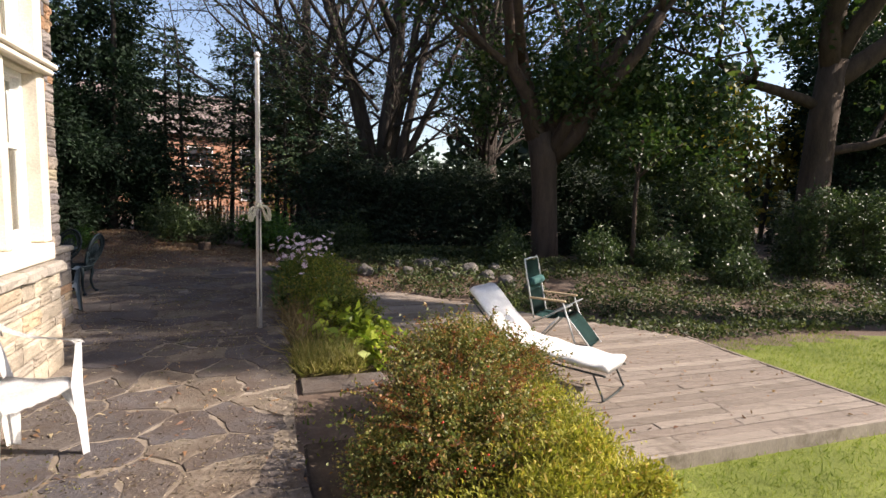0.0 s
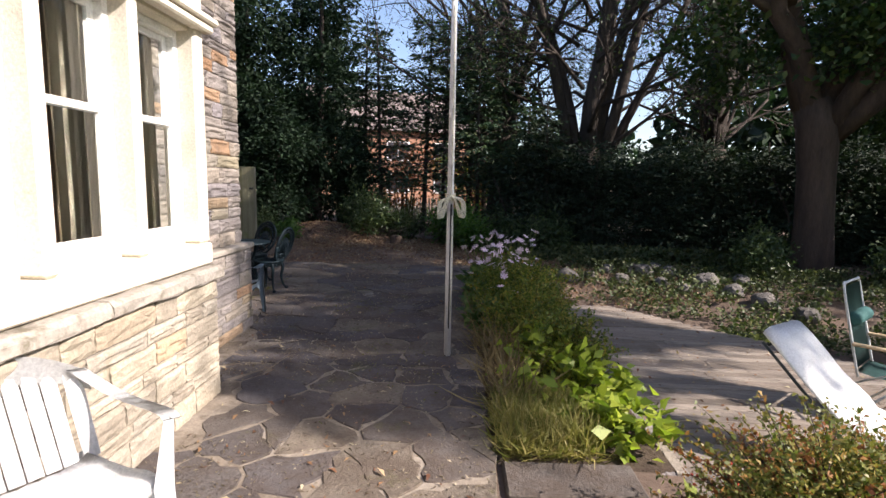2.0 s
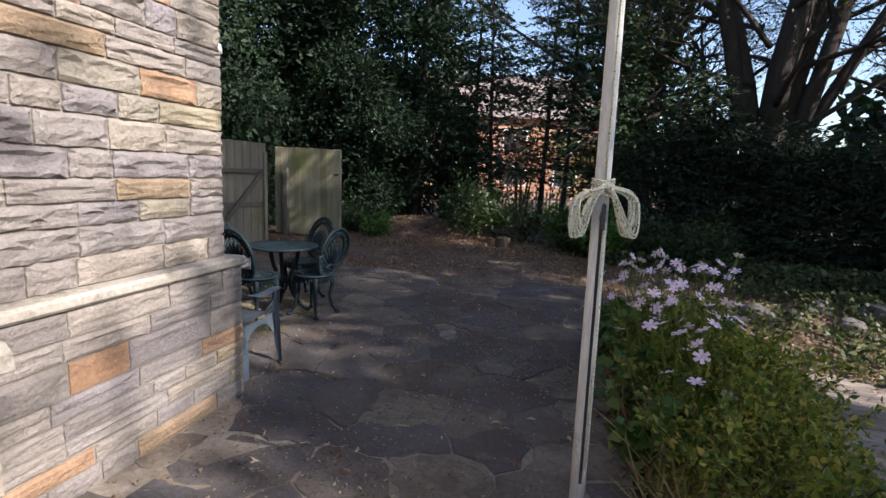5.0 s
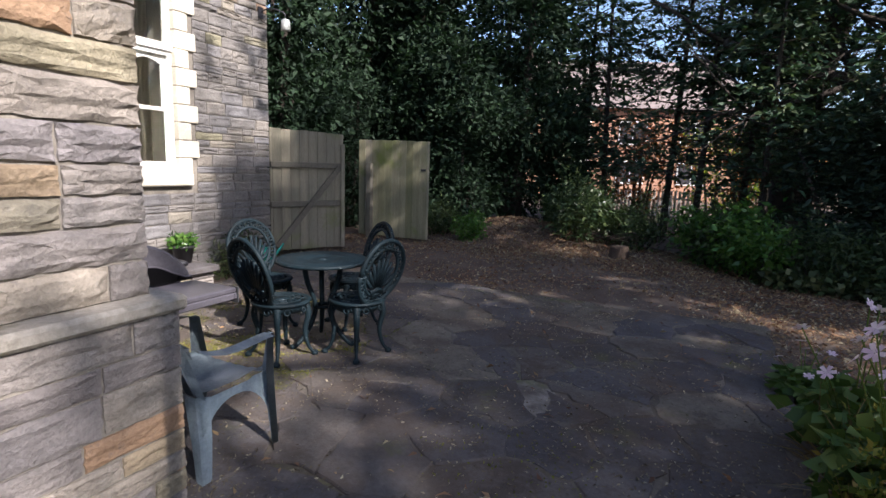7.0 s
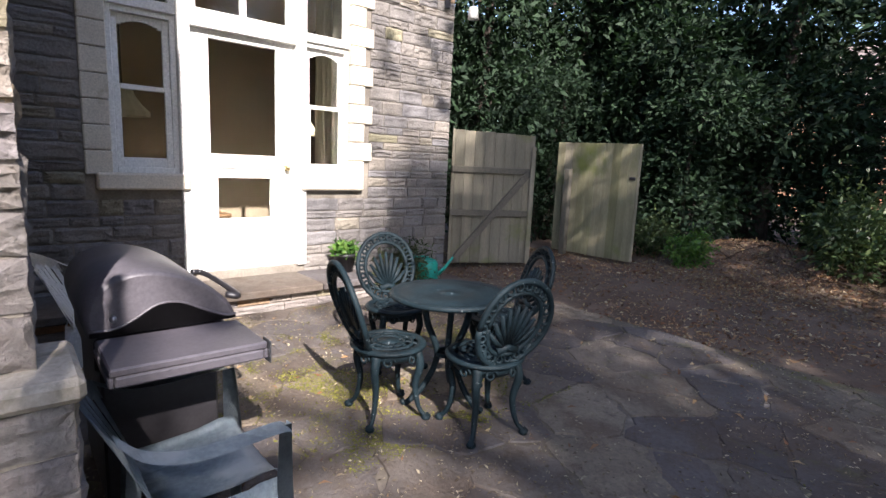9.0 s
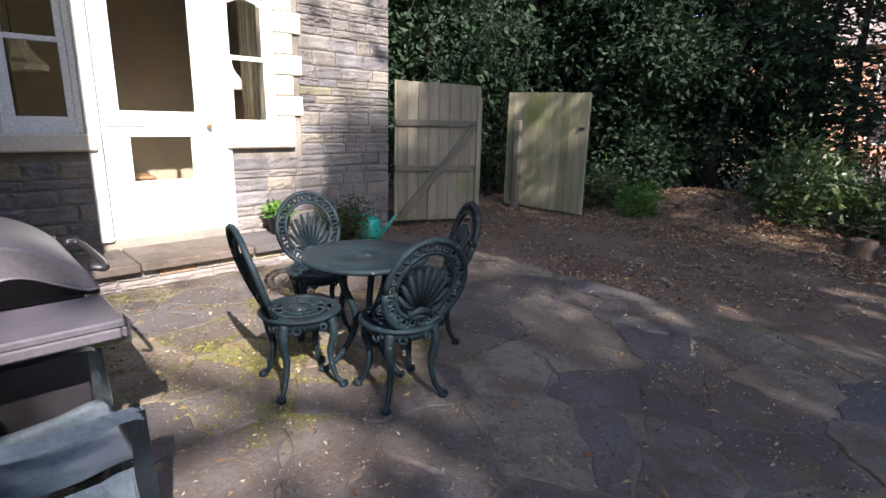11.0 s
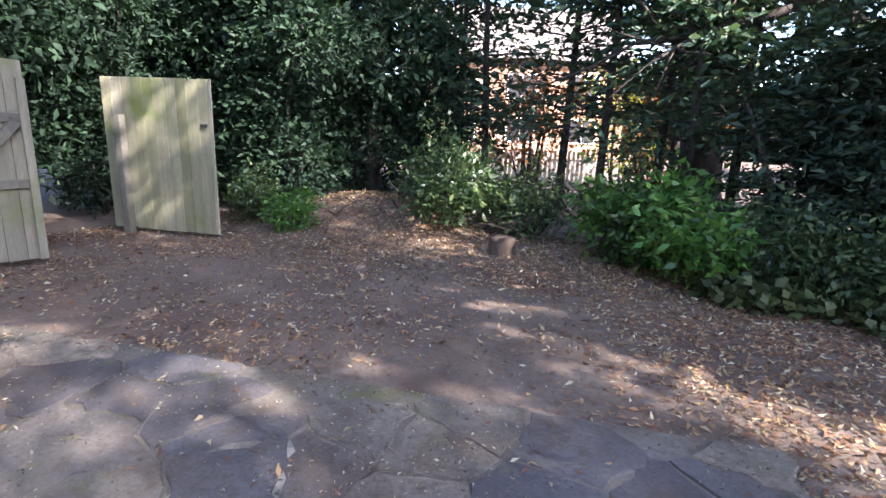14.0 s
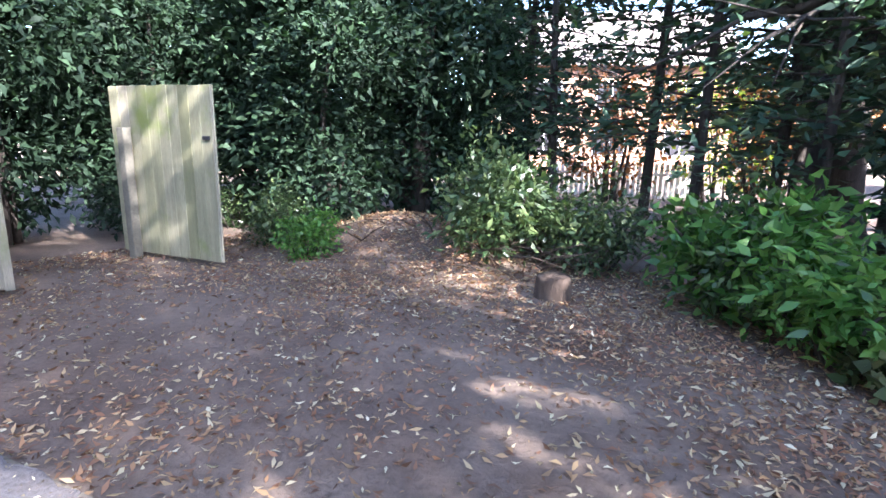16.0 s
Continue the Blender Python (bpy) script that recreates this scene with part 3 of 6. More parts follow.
count = 0
for a, b in BAYS:
    count += 1
    sash_window(count, HOUSE @ Matrix.Translation((-1.95, (a + b) / 2, 0)), b - a, 1.1, 1.9, 2.5)
    w = thing("window_%d" % (count + 40), HOUSE @ Matrix.Translation((-1.95, (a + b) / 2, 0)), "small white-painted upper casement", "window", kind="structure")
    h = (b - a) / 2
    part("window_frame", boxes((-0.04, 0.03, -h, -h + 0.07, 2.66, 3.22), (-0.04, 0.03, h - 0.07, h, 2.66, 3.22), (-0.04, 0.03, -h + 0.07, h - 0.07, 2.66, 2.73), (-0.04, 0.03, -h + 0.07, h - 0.07, 3.15, 3.22)), WHITE, w)
    pane = part("pane", boxes((-0.003, 0.003, -h + 0.06, h - 0.06, 2.72, 3.16), bevel=0), GLASS, w)
    pane.visible_shadow = False


def curtain(m, width, z0, z1, seed):
    rng = np.random.default_rng(seed)
    bm = bmesh.new()
    n = 40
    lo, hi = [], []
    for i in range(n + 1):
        y = width * i / n
        x = 0.025 * math.sin(i * 1.35 + rng.random()) + 0.01 * math.sin(i * 0.5)
        lo.append(bm.verts.new((x * 1.3, y, z0)))
        hi.append(bm.verts.new((x, y, z1)))
    for i in range(n):
        bm.faces.new((lo[i], lo[i + 1], hi[i + 1], hi[i])).smooth = True
    bmesh.ops.solidify(bm, geom=bm.faces[:], thickness=0.004)
    return tagged(link_mesh("curtain", bm, CURTAIN, None, m), "cream floor-length curtain hanging inside the window", "curtain", "curtains in the bay")


for k, (a, b) in enumerate(BAYS[5:]):
    curtain(HOUSE @ Matrix.Translation((-2.12, a - 0.05, 0)), 0.34, 0.34, 3.1, 40 + k)
    curtain(HOUSE @ Matrix.Translation((-2.14, b - 0.16, 0)), 0.2, 0.34, 3.1, 50 + k)

# ---- recess front: glazed door, side windows, dressed surrounds ----
surround_rows = []
for k in range(10):
    z = 1.2 + 0.2 * k
    surround_rows.append((-6.1, -5.866, 9.93, 10.1 + (0.1 if k % 2 else 0.0), z + 0.003, z + 0.197))
    surround_rows.append((-6.1, -5.866, 7.53, 7.72, z + 0.003, z + 0.197))
for r in surround_rows:
    part("surround_stone", boxes(r, bevel=0.008), ASHLAR, wall_door)
for r in ((-6.1, -5.82, 7.6, 8.3, 1.08, 1.22), (-6.1, -5.82, 9.36, 10.08, 1.08, 1.22)):
    part("window_sill", boxes(r, bevel=0.015), ASHLAR, wall_door)
for r in ((-6.12, -5.86, 8.24, 8.34, 0.3, 3.2), (-6.12, -5.86, 9.32, 9.42, 0.3, 3.2)):
    part("door_jamb", boxes(r, bevel=0.01), WHITE, wall_door, "white-painted jamb")
sash_window(21, HOUSE @ Matrix.Translation((-5.97, 7.98, 0)), 0.52, 1.22, 1.93, 2.56, arch=0.09)
sash_window(22, HOUSE @ Matrix.Translation((-5.97, 9.67, 0)), 0.52, 1.22, 1.93, 2.56, arch=0.09)
for n, s in ((23, 7.98), (24, 9.67)):
    w = thing("window_%d" % n, HOUSE @ Matrix.Translation((-5.97, s, 0)), "white fixed upper light over the sash", "window", kind="structure")
    part("window_frame", boxes((-0.05, 0.06, -0.26, 0.26, 2.56, 2.64), (-0.04, 0.03, -0.26, -0.21, 2.64, 3.2), (-0.04, 0.03, 0.21, 0.26, 2.64, 3.2), (-0.04, 0.03, -0.21, 0.21, 3.14, 3.2)), WHITE, w)
    part("pane", boxes((-0.003, 0.003, -0.215, 0.215, 2.63, 3.15), bevel=0), GLASS, w).visible_shadow = False
door = thing("door_1", HOUSE @ Matrix.Translation((-5.97, 8.83, 0.3)), "white-painted glazed garden door, closed, with a pane below", "door", kind="structure")
part("door_leaf", boxes((-0.025, 0.025, -0.49, -0.32, 0, 2.2), (-0.025, 0.025, 0.31, 0.49, 0, 2.2), (-0.025, 0.025, -0.32, 0.31, 0, 0.5), (-0.025, 0.025, -0.32, -0.26, 0.5, 0.89), (-0.025, 0.025, 0.25, 0.31, 0.5, 0.89), (-0.025, 0.025, -0.32, 0.31, 0.89, 1.11), (-0.025, 0.025, -0.32, 0.31, 2.13, 2.2)), WHITE, door)
part("door_moulding", boxes((0.025, 0.04, -0.45, 0.45, 0.16, 0.19), (0.025, 0.04, -0.45, 0.45, 0.98, 1.01)), WHITE, door)
part("transom", boxes((-0.05, 0.09, -0.49, 0.49, 2.2, 2.3), (-0.05, 0.06, -0.49, 0.49, 2.304, 2.36)), WHITE, door)
for lo, hi, y0, y1 in ((1.1, 2.14, -0.33, 0.32), (0.49, 0.9, -0.27, 0.26)):
    part("pane", boxes((-0.004, 0.004, y0, y1, lo, hi), bevel=0), GLASS, door).visible_shadow = False
part("fanlight_frame", boxes((-0.03, 0.03, -0.49, -0.42, 2.36, 2.9), (-0.03, 0.03, 0.42, 0.49, 2.36, 2.9), (-0.03, 0.03, -0.025, 0.025, 2.36, 2.84), (-0.03, 0.03, -0.42, 0.42, 2.84, 2.9)), WHITE, door)
part("pane", boxes((-0.004, 0.004, -0.43, 0.43, 2.35, 2.85), bevel=0), GLASS, door).visible_shadow = False
CHROME = surface("worn_brass", [(0.3, (0.5, 0.38, 0.16)), (0.7, (0.6, 0.46, 0.22))], 4, 60, 0.3, 0.02, metal=1.0)
bm = lathe(bmesh.new(), [(0.0, 0), (0.03, 0.0), (0.012, 0.02), (0.028, 0.045), (0.02, 0.065), (0.0, 0.07)], 12, pose(0.03, 0.4, 1.0, 0, 90, 0))
part("door_handle", bm, CHROME, door, "brass door knob")

# platform of two stone courses before the door
step_rng = np.random.default_rng(8)
platform = tagged(link_mesh("stone_platform", boxes((-5.9, -5.36, 7.06, 9.9, -0.1, 0.16), bevel=0.0), MORTAR, None, HOUSE.copy()), "low stone platform before the garden door", "step", kind="structure")
a = 7.06
while a < 9.88:
    b = min(a + 0.5 + 0.5 * step_rng.random(), 9.92)
    if 9.92 - b < 0.3:
        b = 9.92
    part("slab", boxes((-5.9, -5.27 + 0.02 * step_rng.random(), a + 0.006, b - 0.006, 0.16, 0.23), bevel=0.01), SLAB, platform)
    a = b
lay(platform, courses(step_rng, 7.06, 9.9, 0.0, 0.16, low=0.08, high=0.08), facing_out(-5.345), lambda r: True)


# ---- deck: weathered boards across, edge boards ----
def deck_limit(s):
    return 5.72 if s < 5.9 else 5.72 - (s - 5.9) * (3.4 / 4.2)


deck = tagged(link_mesh("deck", boxes((1.4, 5.6, 3.2, 5.9, DECK_Z - 0.12, DECK_Z - 0.05), (1.4, 2.4, 5.9, 9.9, DECK_Z - 0.12, DECK_Z - 0.05), bevel=0), SOIL, None, HOUSE.copy()), "weathered grey timber deck with dappled shade", "deck", kind="structure")


# ---- trees and shrubs ----
def limb(bm, p, d, length, r0, r1, rng, wob=0.12, up=0.0, segs=6, sides=7):
    """One wavering limb. Returns its points and directions."""
    pts, dirs, rad = [Vector(p)], [], []
    d = Vector(d).normalized()
    for k in range(segs):
        d = (d + Vector(rng.normal(size=3)) * wob + Vector((0, 0, up))).normalized()
        dirs.append(d.copy())
        pts.append(pts[-1] + d * (length / segs))
    rad = [r0 + (r1 - r0) * (k / segs) for k in range(segs + 1)]
    tube(bm, pts, rad, sides)
    return pts, dirs, rad


def branches(bm, p, d, length, r, rng, depth, tips, wob=0.14, up=0.03, kids=3, shrink=0.62):
    pts, dirs, rad = limb(bm, p, d, length, r, r * 0.55, rng, wob, up, 5 if depth > 1 else 4, 8 if r > 0.12 else 5)
    if depth <= 1:
        tips.extend((q, dirs[-1]) for q in pts[1:])
    if depth == 0:
        return
    for k in range(kids):
        i = 2 + int(rng.integers(len(pts) - 2)) if k else len(pts) - 1
        base = dirs[min(i, len(dirs) - 1)]
        side = Vector(rng.normal(size=3))
        side = (side - base * side.dot(base)).normalized()
        nd = (base * 0.75 + side * (0.75 if k else 0.35)).normalized()
        branches(bm, pts[i], nd, length * shrink * (0.8 + 0.4 * rng.random()), max(rad[i] * 0.62, 0.008), rng, depth - 1, tips, wob, up, kids, shrink)


def crown_points(rng, tips, per, spread):
    """Leaves gathered in small sprays about the twigs."""
    c = np.array([tuple(t[0]) for t in tips])
    if per > 14:
        c = np.repeat(c, 2, axis=0)
        per = per // 2
    c = c + rng.normal(size=c.shape) * np.asarray(spread)
    c = np.repeat(c, per, axis=0)
    return c + rng.normal(size=c.shape) * 0.13


def broad_tree(name, at, trunk, limbs, seed, leaf, size, per, spread, label, bark=BARK, depth=3, kids=3, extra=None, up=0.03, aspect=0.6, wob=0.14):
    """trunk: points and radii; limbs: (height fraction index, direction, length, radius)."""
    rng = np.random.default_rng(seed)
    t = thing(name, Matrix.Translation(at), label, "tree")
    bm, tips = bmesh.new(), []
    tube(bm, trunk[0], trunk[1], 14)
    for p, d, ln, r in limbs:
        branches(bm, p, d, ln, r, rng, depth, tips, wob=wob, up=up, kids=kids)
    part("trunk", bm, bark, t)
    c = crown_points(rng, tips, per, spread)
    if extra is not None:
        for n, ce, ra in extra:
            cc = np.repeat(lump(rng, n // 45, ce, ra, 0.3)[0], 45, axis=0)
            c = np.concatenate([c, cc + rng.normal(size=cc.shape) * 0.21])
    leaves("crown", c, size, leaf, t, rng, aspect=aspect, flat=0.2, droop=0.25)
    return t


# the old oak behind the deck
broad_tree("oak_tree", (2.55, 13.2, -0.15),
           ([(0, 0, -0.2), (0.02, 0, 0.25), (0.0, 0, 1.0), (-0.05, 0, 2.0), (-0.1, 0, 2.8), (-0.25, 0, 3.3)], [0.52, 0.37, 0.32, 0.31, 0.35, 0.3]),
           [((-0.2, 0, 2.9), (-0.6, 0.1, 0.9), 3.6, 0.21), ((0.1, 0, 2.7), (0.75, -0.1, 0.75), 4.0, 0.22), ((0.0, 0.05, 3.1), (0.1, 0.35, 1.0), 4.2, 0.24), ((0.1, -0.1, 2.9), (0.3, -0.25, 0.9), 3.2, 0.2), ((-0.3, 0, 3.2), (-0.15, -0.2, 1.0), 4.5, 0.26)],
           3, LEAF_OAK, 0.13, 18, (0.42, 0.42, 0.36), "large broadleaf tree with a forked grey-brown trunk", depth=3, kids=3,
           extra=[(2000, (0.2, -0.7, 4.3), (1.6, 0.5, 0.8)), (1500, (2.0, -0.5, 4.0), (1.2, 0.5, 0.9)), (2400, (2.2, 0.3, 3.0), (1.5, 1.0, 0.9)), (2600, (3.8, 0.3, 3.3), (1.6, 1.3, 1.4)), (1800, (-1.6, 0.3, 4.6), (1.3, 1.0, 1.1)), (2600, (1.0, 0.8, 5.2), (2.4, 1.0, 1.6)), (2200, (3.2, 0.9, 5.4), (2.2, 1.2, 1.8))])
# dark many-stemmed tree behind the hedge
rng = np.random.default_rng(17)
stems = []
for dx, lean, r, ln in ((-0.5, (-0.22, 0, 1.0), 0.17, 5.0), (-0.25, (-0.1, 0.05, 1.0), 0.15, 6.0), (0.0, (-0.02, 0, 1.0), 0.28, 6.5), (0.2, (0.05, 0.1, 1.0), 0.18, 6.0), (0.4, (0.13, 0, 1.0), 0.16, 5.5), (0.5, (0.35, 0.1, 1.0), 0.13, 4.5), (-0.6, (-0.9, -0.2, 0.55), 0.13, 3.5)):
    stems.append(((dx, 0, 2.4), lean, ln, r))
for k in range(16):
    a, z = k * 2.4, 2.6 + 0.22 * k
    stems.append(((0.35 * math.cos(a), 0.2 * math.sin(a), z), (math.cos(a), 0.5 * math.sin(a), 0.25 + 0.3 * rng.random()), 2.0 + 0.8 * rng.random(), 0.06))
many = broad_tree("many_stemmed_tree", (-1.9, 16.2, -0.1), ([(0, 0, -0.2), (0, 0, 0.4), (0, 0, 1.4), (0, 0, 2.6)], [0.7, 0.5, 0.42, 0.36]), stems, 17, LEAF_OAK, 0.07, 1, (0.3, 0.3, 0.25),
           "tall tree of several dark stems with thin twigs", bark=BARK_DARK, depth=3, kids=4, up=0.03, wob=0.06)
copy_thing(many, pose(-5.2, 20.0, -0.1, 0, 0, 130))
copy_thing(many, pose(1.6, 20.5, -0.1, 0, 0, 250) @ Matrix.Diagonal((1.1, 1.1, 1.1, 1)))
# tall tree beyond the lawn
broad_tree("lawn_tree", (9.7, 13.9, -0.3),
           ([(0, 0, -0.2), (0, 0, 0.5), (0.02, 0, 2.0), (0.1, 0, 4.0), (0.25, 0, 5.6)], [0.6, 0.44, 0.37, 0.34, 0.32]),
           [((0.2, 0, 5.0), (0.8, -0.2, 0.7), 4.0, 0.28), ((0.2, 0, 5.4), (-0.35, -0.3, 1.0), 4.2, 0.28), ((0.1, 0, 4.4), (-0.9, 0.1, 0.35), 3.2, 0.16), ((0.2, 0, 5.5), (0.2, -0.6, 1.0), 4.2, 0.25), ((0.2, 0, 5.5), (0.1, 0.4, 1.0), 4.2, 0.25), ((0.1, 0, 3.2), (0.9, -0.3, 0.3), 2.8, 0.13)],
           23, LEAF_OAK, 0.16, 6, (0.36, 0.36, 0.3), "tall broadleaf tree with spreading limbs", depth=3, kids=3,
           # clumps above z 10 are out of view, placed to shade earth and gates
           extra=[(1200, (-1.0, -0.1, 6.8), (1.2, 1.0, 1.2)), (700, (0.9, -0.4, 7.2), (1.2, 0.9, 1.0)), (90, (0.5, -2.6, 10.8), (1.8, 1.4, 2.4)), (450, (0.3, -0.6, 11.4), (1.8, 1.4, 2.6)), (1700, (0.2, -3.4, 13.2), (1.6, 1.3, 2.0)), (1700, (0.2, -1.6, 13.8), (1.6, 1.4, 2.0))])
# added tree, unseen outside the garden's corner, whose shade dapples the paving
broad_tree("shade_tree", (12.0, 8.88, -0.4),
           ([(0, 0, -0.2), (0, 0, 0.5), (0, 0.1, 2.0), (0.1, 0, 5.0), (0, 0, 9.1)], [0.7, 0.5, 0.42, 0.38, 0.32]),
           [((0, 0, 8.3), (0.2, -0.8, 0.9), 2.4, 0.2), ((0, 0, 8.5), (-0.1, 0.8, 0.8), 2.6, 0.2), ((0, 0, 9.0), (0.1, -0.3, 1.0), 2.4, 0.22), ((0, 0, 9.0), (-0.1, 0.35, 1.0), 2.6, 0.22), ((0, 0, 8.9), (-0.5, 0, 0.9), 2.4, 0.2), ((0, 0, 9.0), (0.0, -0.02, 1.0), 4.8, 0.24), ((0, 0, 9.0), (0.05, 0.2, 1.0), 5.4, 0.22)],
           29, LEAF_OAK, 0.17, 4, (0.34, 0.34, 0.3), "unseen broadleaf tree added to shade the paving", depth=3, kids=3,
           # leaf clumps set where their shadows should fall on paving, walls and gates
           extra=[(1300, (0, -0.4, 13.0), (1.3, 0.9, 0.75)), (1100, (0, -4.0, 11.0), (1.0, 0.65, 0.5)), (2600, (0, -2.6, 10.6), (1.5, 0.75, 1.6)), (2500, (0, -1.7, 10.7), (1.7, 1.2, 1.6)), (3000, (0, -0.1, 10.9), (1.7, 1.4, 1.8)), (600, (0, 1.6, 12.7), (1.8, 1.5, 2.5)), (550, (0, 3.2, 13.3), (1.8, 1.5, 3.0)), (350, (0, 1.2, 7.2), (1.2, 1.8, 1.2)), (45, (0, -3.1, 14.0), (1.0, 0.6, 1.6)), (300, (0, -2.94, 12.4), (0.8, 0.25, 1.0)), (2000, (0, -0.35, 15.9), (1.4, 0.65, 1.1)), (4400, (0, 1.25, 16.6), (1.8, 1.25, 1.9))])


def conifer(seed, height, reach, count, size, bare=0.8, open_to=0.0, leaf=LEAF_CON):
    rng = np.random.default_rng(seed)
    t = thing("conifer_tree", Matrix(), "dark evergreen conifer with layered drooping sprays", "tree", "conifers of the hedge")
    bm = bmesh.new()
    top = Vector((rng.normal() * 0.15, rng.normal() * 0.15, height))
    tube(bm, [(0, 0, -0.25), (0.02, 0, 0.3), top * 0.4, top * 0.75, top], [0.1, 0.075, 0.055, 0.035, 0.01] if open_to else [0.13, 0.1, 0.075, 0.045, 0.012], 8)
    cs, outs = [], []
    z, k = bare, 0
    while z < height - 0.2:
        f = (z - bare) / (height - bare)
        ln = reach * (1 - f) ** 0.7 * (0.6 + 0.5 * rng.random()) + 0.15
        a = k * 2.4 + rng.normal() * 0.4
        d = Vector((math.cos(a), math.sin(a), 0.12))
        p = top * (z / height)
        pts = [p + d * (ln * u) + Vector((0, 0, -0.22 * ln * u * u + 0.1 * u)) for u in (0, 0.33, 0.66, 1.0)]
        tube(bm, pts, [0.018, 0.013, 0.009, 0.004], 4)
        n = max(6, int(count * ln / (reach * 40)))
        if z < open_to:
            n = n // 2
        u = rng.random(n) ** 0.6
        w = rng.normal(size=n) * 0.22 * (0.4 + u) * ln ** 0.5
        side = np.array((-d.y, d.x, 0))
        c = np.array(p) + np.outer(u * ln, (d.x, d.y, d.z)) + np.outer(w, side)
        c[:, 2] += -0.22 * ln * u * u + 0.1 * u + rng.normal(size=n) * 0.05 - np.abs(w) * 0.15
        cs.append(c)
        outs.append(np.outer(np.ones(n), (d.x, d.y, -0.2)) + np.outer(np.sign(w) * 0.6, side))
        z += 0.085 + 0.03 * rng.random()
        k += 1
    part("trunk", bm, BARK_DARK, t)
    c, o = np.concatenate(cs), np.concatenate(outs)
    leaves("crown", c, size, leaf, t, rng, aspect=0.34, flat=0.65, out=o)
    return t


rng = np.random.default_rng(41)
kinds = [conifer(51, 6.0, 1.7, 7500, 0.19), conifer(52, 7.5, 1.9, 8000, 0.2, 0.5), conifer(53, 5.0, 1.5, 9000, 0.17, 0.1, leaf=LEAF_HEDGE_SHADE), conifer(54, 6.5, 1.5, 4200, 0.18, 1.4, 3.0)]
# (kind, x, y, scale)
first = [True] * 4
for kind, x, y, sc in [
        (3, -8.3, 16.8, 1.0), (3, -7.0, 17.2, 1.05), (3, -6.1, 16.5, 0.95), (3, -9.4, 17.6, 1.1), (3, -5.2, 16.2, 0.95), (3, -4.3, 16.6, 1.0), (3, -4.7, 15.5, 0.8), (0, -3.4, 15.5, 0.62),
        (2, -2.7, 15.0, 0.72), (2, -1.6, 14.9, 0.62), (2, -0.6, 15.0, 0.6), (2, 0.4, 15.1, 0.62), (2, 1.3, 15.4, 0.66), (2, -2.1, 15.9, 0.75), (2, 0.0, 16.2, 0.7), (2, 1.0, 17.2, 0.8),
        (2, 2.3, 15.8, 0.75), (2, 3.4, 15.6, 0.8), (2, 4.6, 16.2, 0.85), (2, 6.0, 17.0, 0.9), (1, -10.6, 18.0, 1.0), (0, -12.0, 17.0, 1.0), (3, -5.4, 18.8, 1.2), (0, 7.6, 18.5, 0.9), (2, 9.2, 17.6, 0.6), (2, 11.2, 17.2, 0.6), (2, 13.5, 16.5, 0.95)]:
    m = pose(x, y, ground_z(x, y), rng.normal() * 1.5, rng.normal() * 1.5, rng.random() * 360) @ Matrix.Diagonal((sc, sc, sc, 1))
    if first[kind]:
        kinds[kind].matrix_basis = m
        first[kind] = False
    else:
        copy_thing(kinds[kind], m)


def evergreen(seed, lumps, per, size, leaf, label, name="evergreen_shrub", aspect=0.42, group="", stems=7, category="shrub", flat=0.25, droop=0.25, spread=0.16):
    """A shrub of many clumps: (x, y, z, rx, ry, rz) each."""
    rng = np.random.default_rng(seed)
    t = thing(name, Matrix(), label, category, group)
    bm = bmesh.new()
    mx_, my_ = sum(l[0] for l in lumps) / len(lumps), sum(l[1] for l in lumps) / len(lumps)
    for k in range(stems):
        l = lumps[k % len(lumps)]
        e = Vector((l[0] + rng.normal() * l[3] * 0.4, l[1] + rng.normal() * l[4] * 0.4, l[2] + l[5] * 0.3))
        b = Vector((mx_ + (e.x - mx_) * 0.3 + rng.normal() * 0.05, my_ + (e.y - my_) * 0.3 + rng.normal() * 0.05, -0.15))
        mid = b.lerp(e, 0.5) + Vector((rng.normal() * 0.1, rng.normal() * 0.1, 0.1 * e.z))
        tube(bm, curve([b, mid, e], 3), [(0.008 + 0.018 * max(e.z, 0.0)) * (1 - 0.1 * i) for i in range(7)], 5)
    part("stem", bm, BARK_DARK, t)
    cs, os_ = [], []
    for x, y, z, rx, ry, rz in lumps:
        n_cl = max(4, int(per * rx * rz / 14))
        cc, dd = lump(rng, n_cl, (x, y, z), (rx, ry, rz), 0.45)
        cs.append(np.repeat(cc, 14, axis=0) + rng.normal(size=(n_cl * 14, 3)) * min(spread, 0.3 * rz))
        os_.append(np.repeat(dd, 14, axis=0))
    leaves("foliage", np.concatenate(cs), size, leaf, t, rng, aspect=aspect, flat=flat, out=np.concatenate(os_) * 0.6, droop=droop)
    return t


# dense evergreens behind the gates, low and tall
tall_a = evergreen(61, [(0, 0, 1.2, 1.3, 1.1, 1.0), (0.5, 0.2, 2.6, 1.4, 1.2, 1.1), (-0.6, 0, 3.4, 1.2, 1.2, 1.0), (0.3, -0.1, 4.6, 1.4, 1.2, 1.1), (-0.4, 0.2, 5.8, 1.3, 1.2, 1.0), (0.5, 0, 7.0, 1.1, 1.0, 0.9)], 3000, 0.145, LEAF_DARK, "tall dense evergreen with glossy dark leaves", "evergreen_tree", group="evergreens round the yard", category="tree")
tall_b = evergreen(62, [(0, 0, 0.9, 1.2, 1.0, 0.9), (0.4, 0, 2.2, 1.1, 1.0, 1.0), (-0.5, 0.1, 3.2, 1.3, 1.0, 0.9), (0.2, 0, 4.4, 1.0, 1.0, 0.9)], 2500, 0.15, LEAF_DARK, "dense evergreen shrub with glossy dark leaves", group="evergreens round the yard")
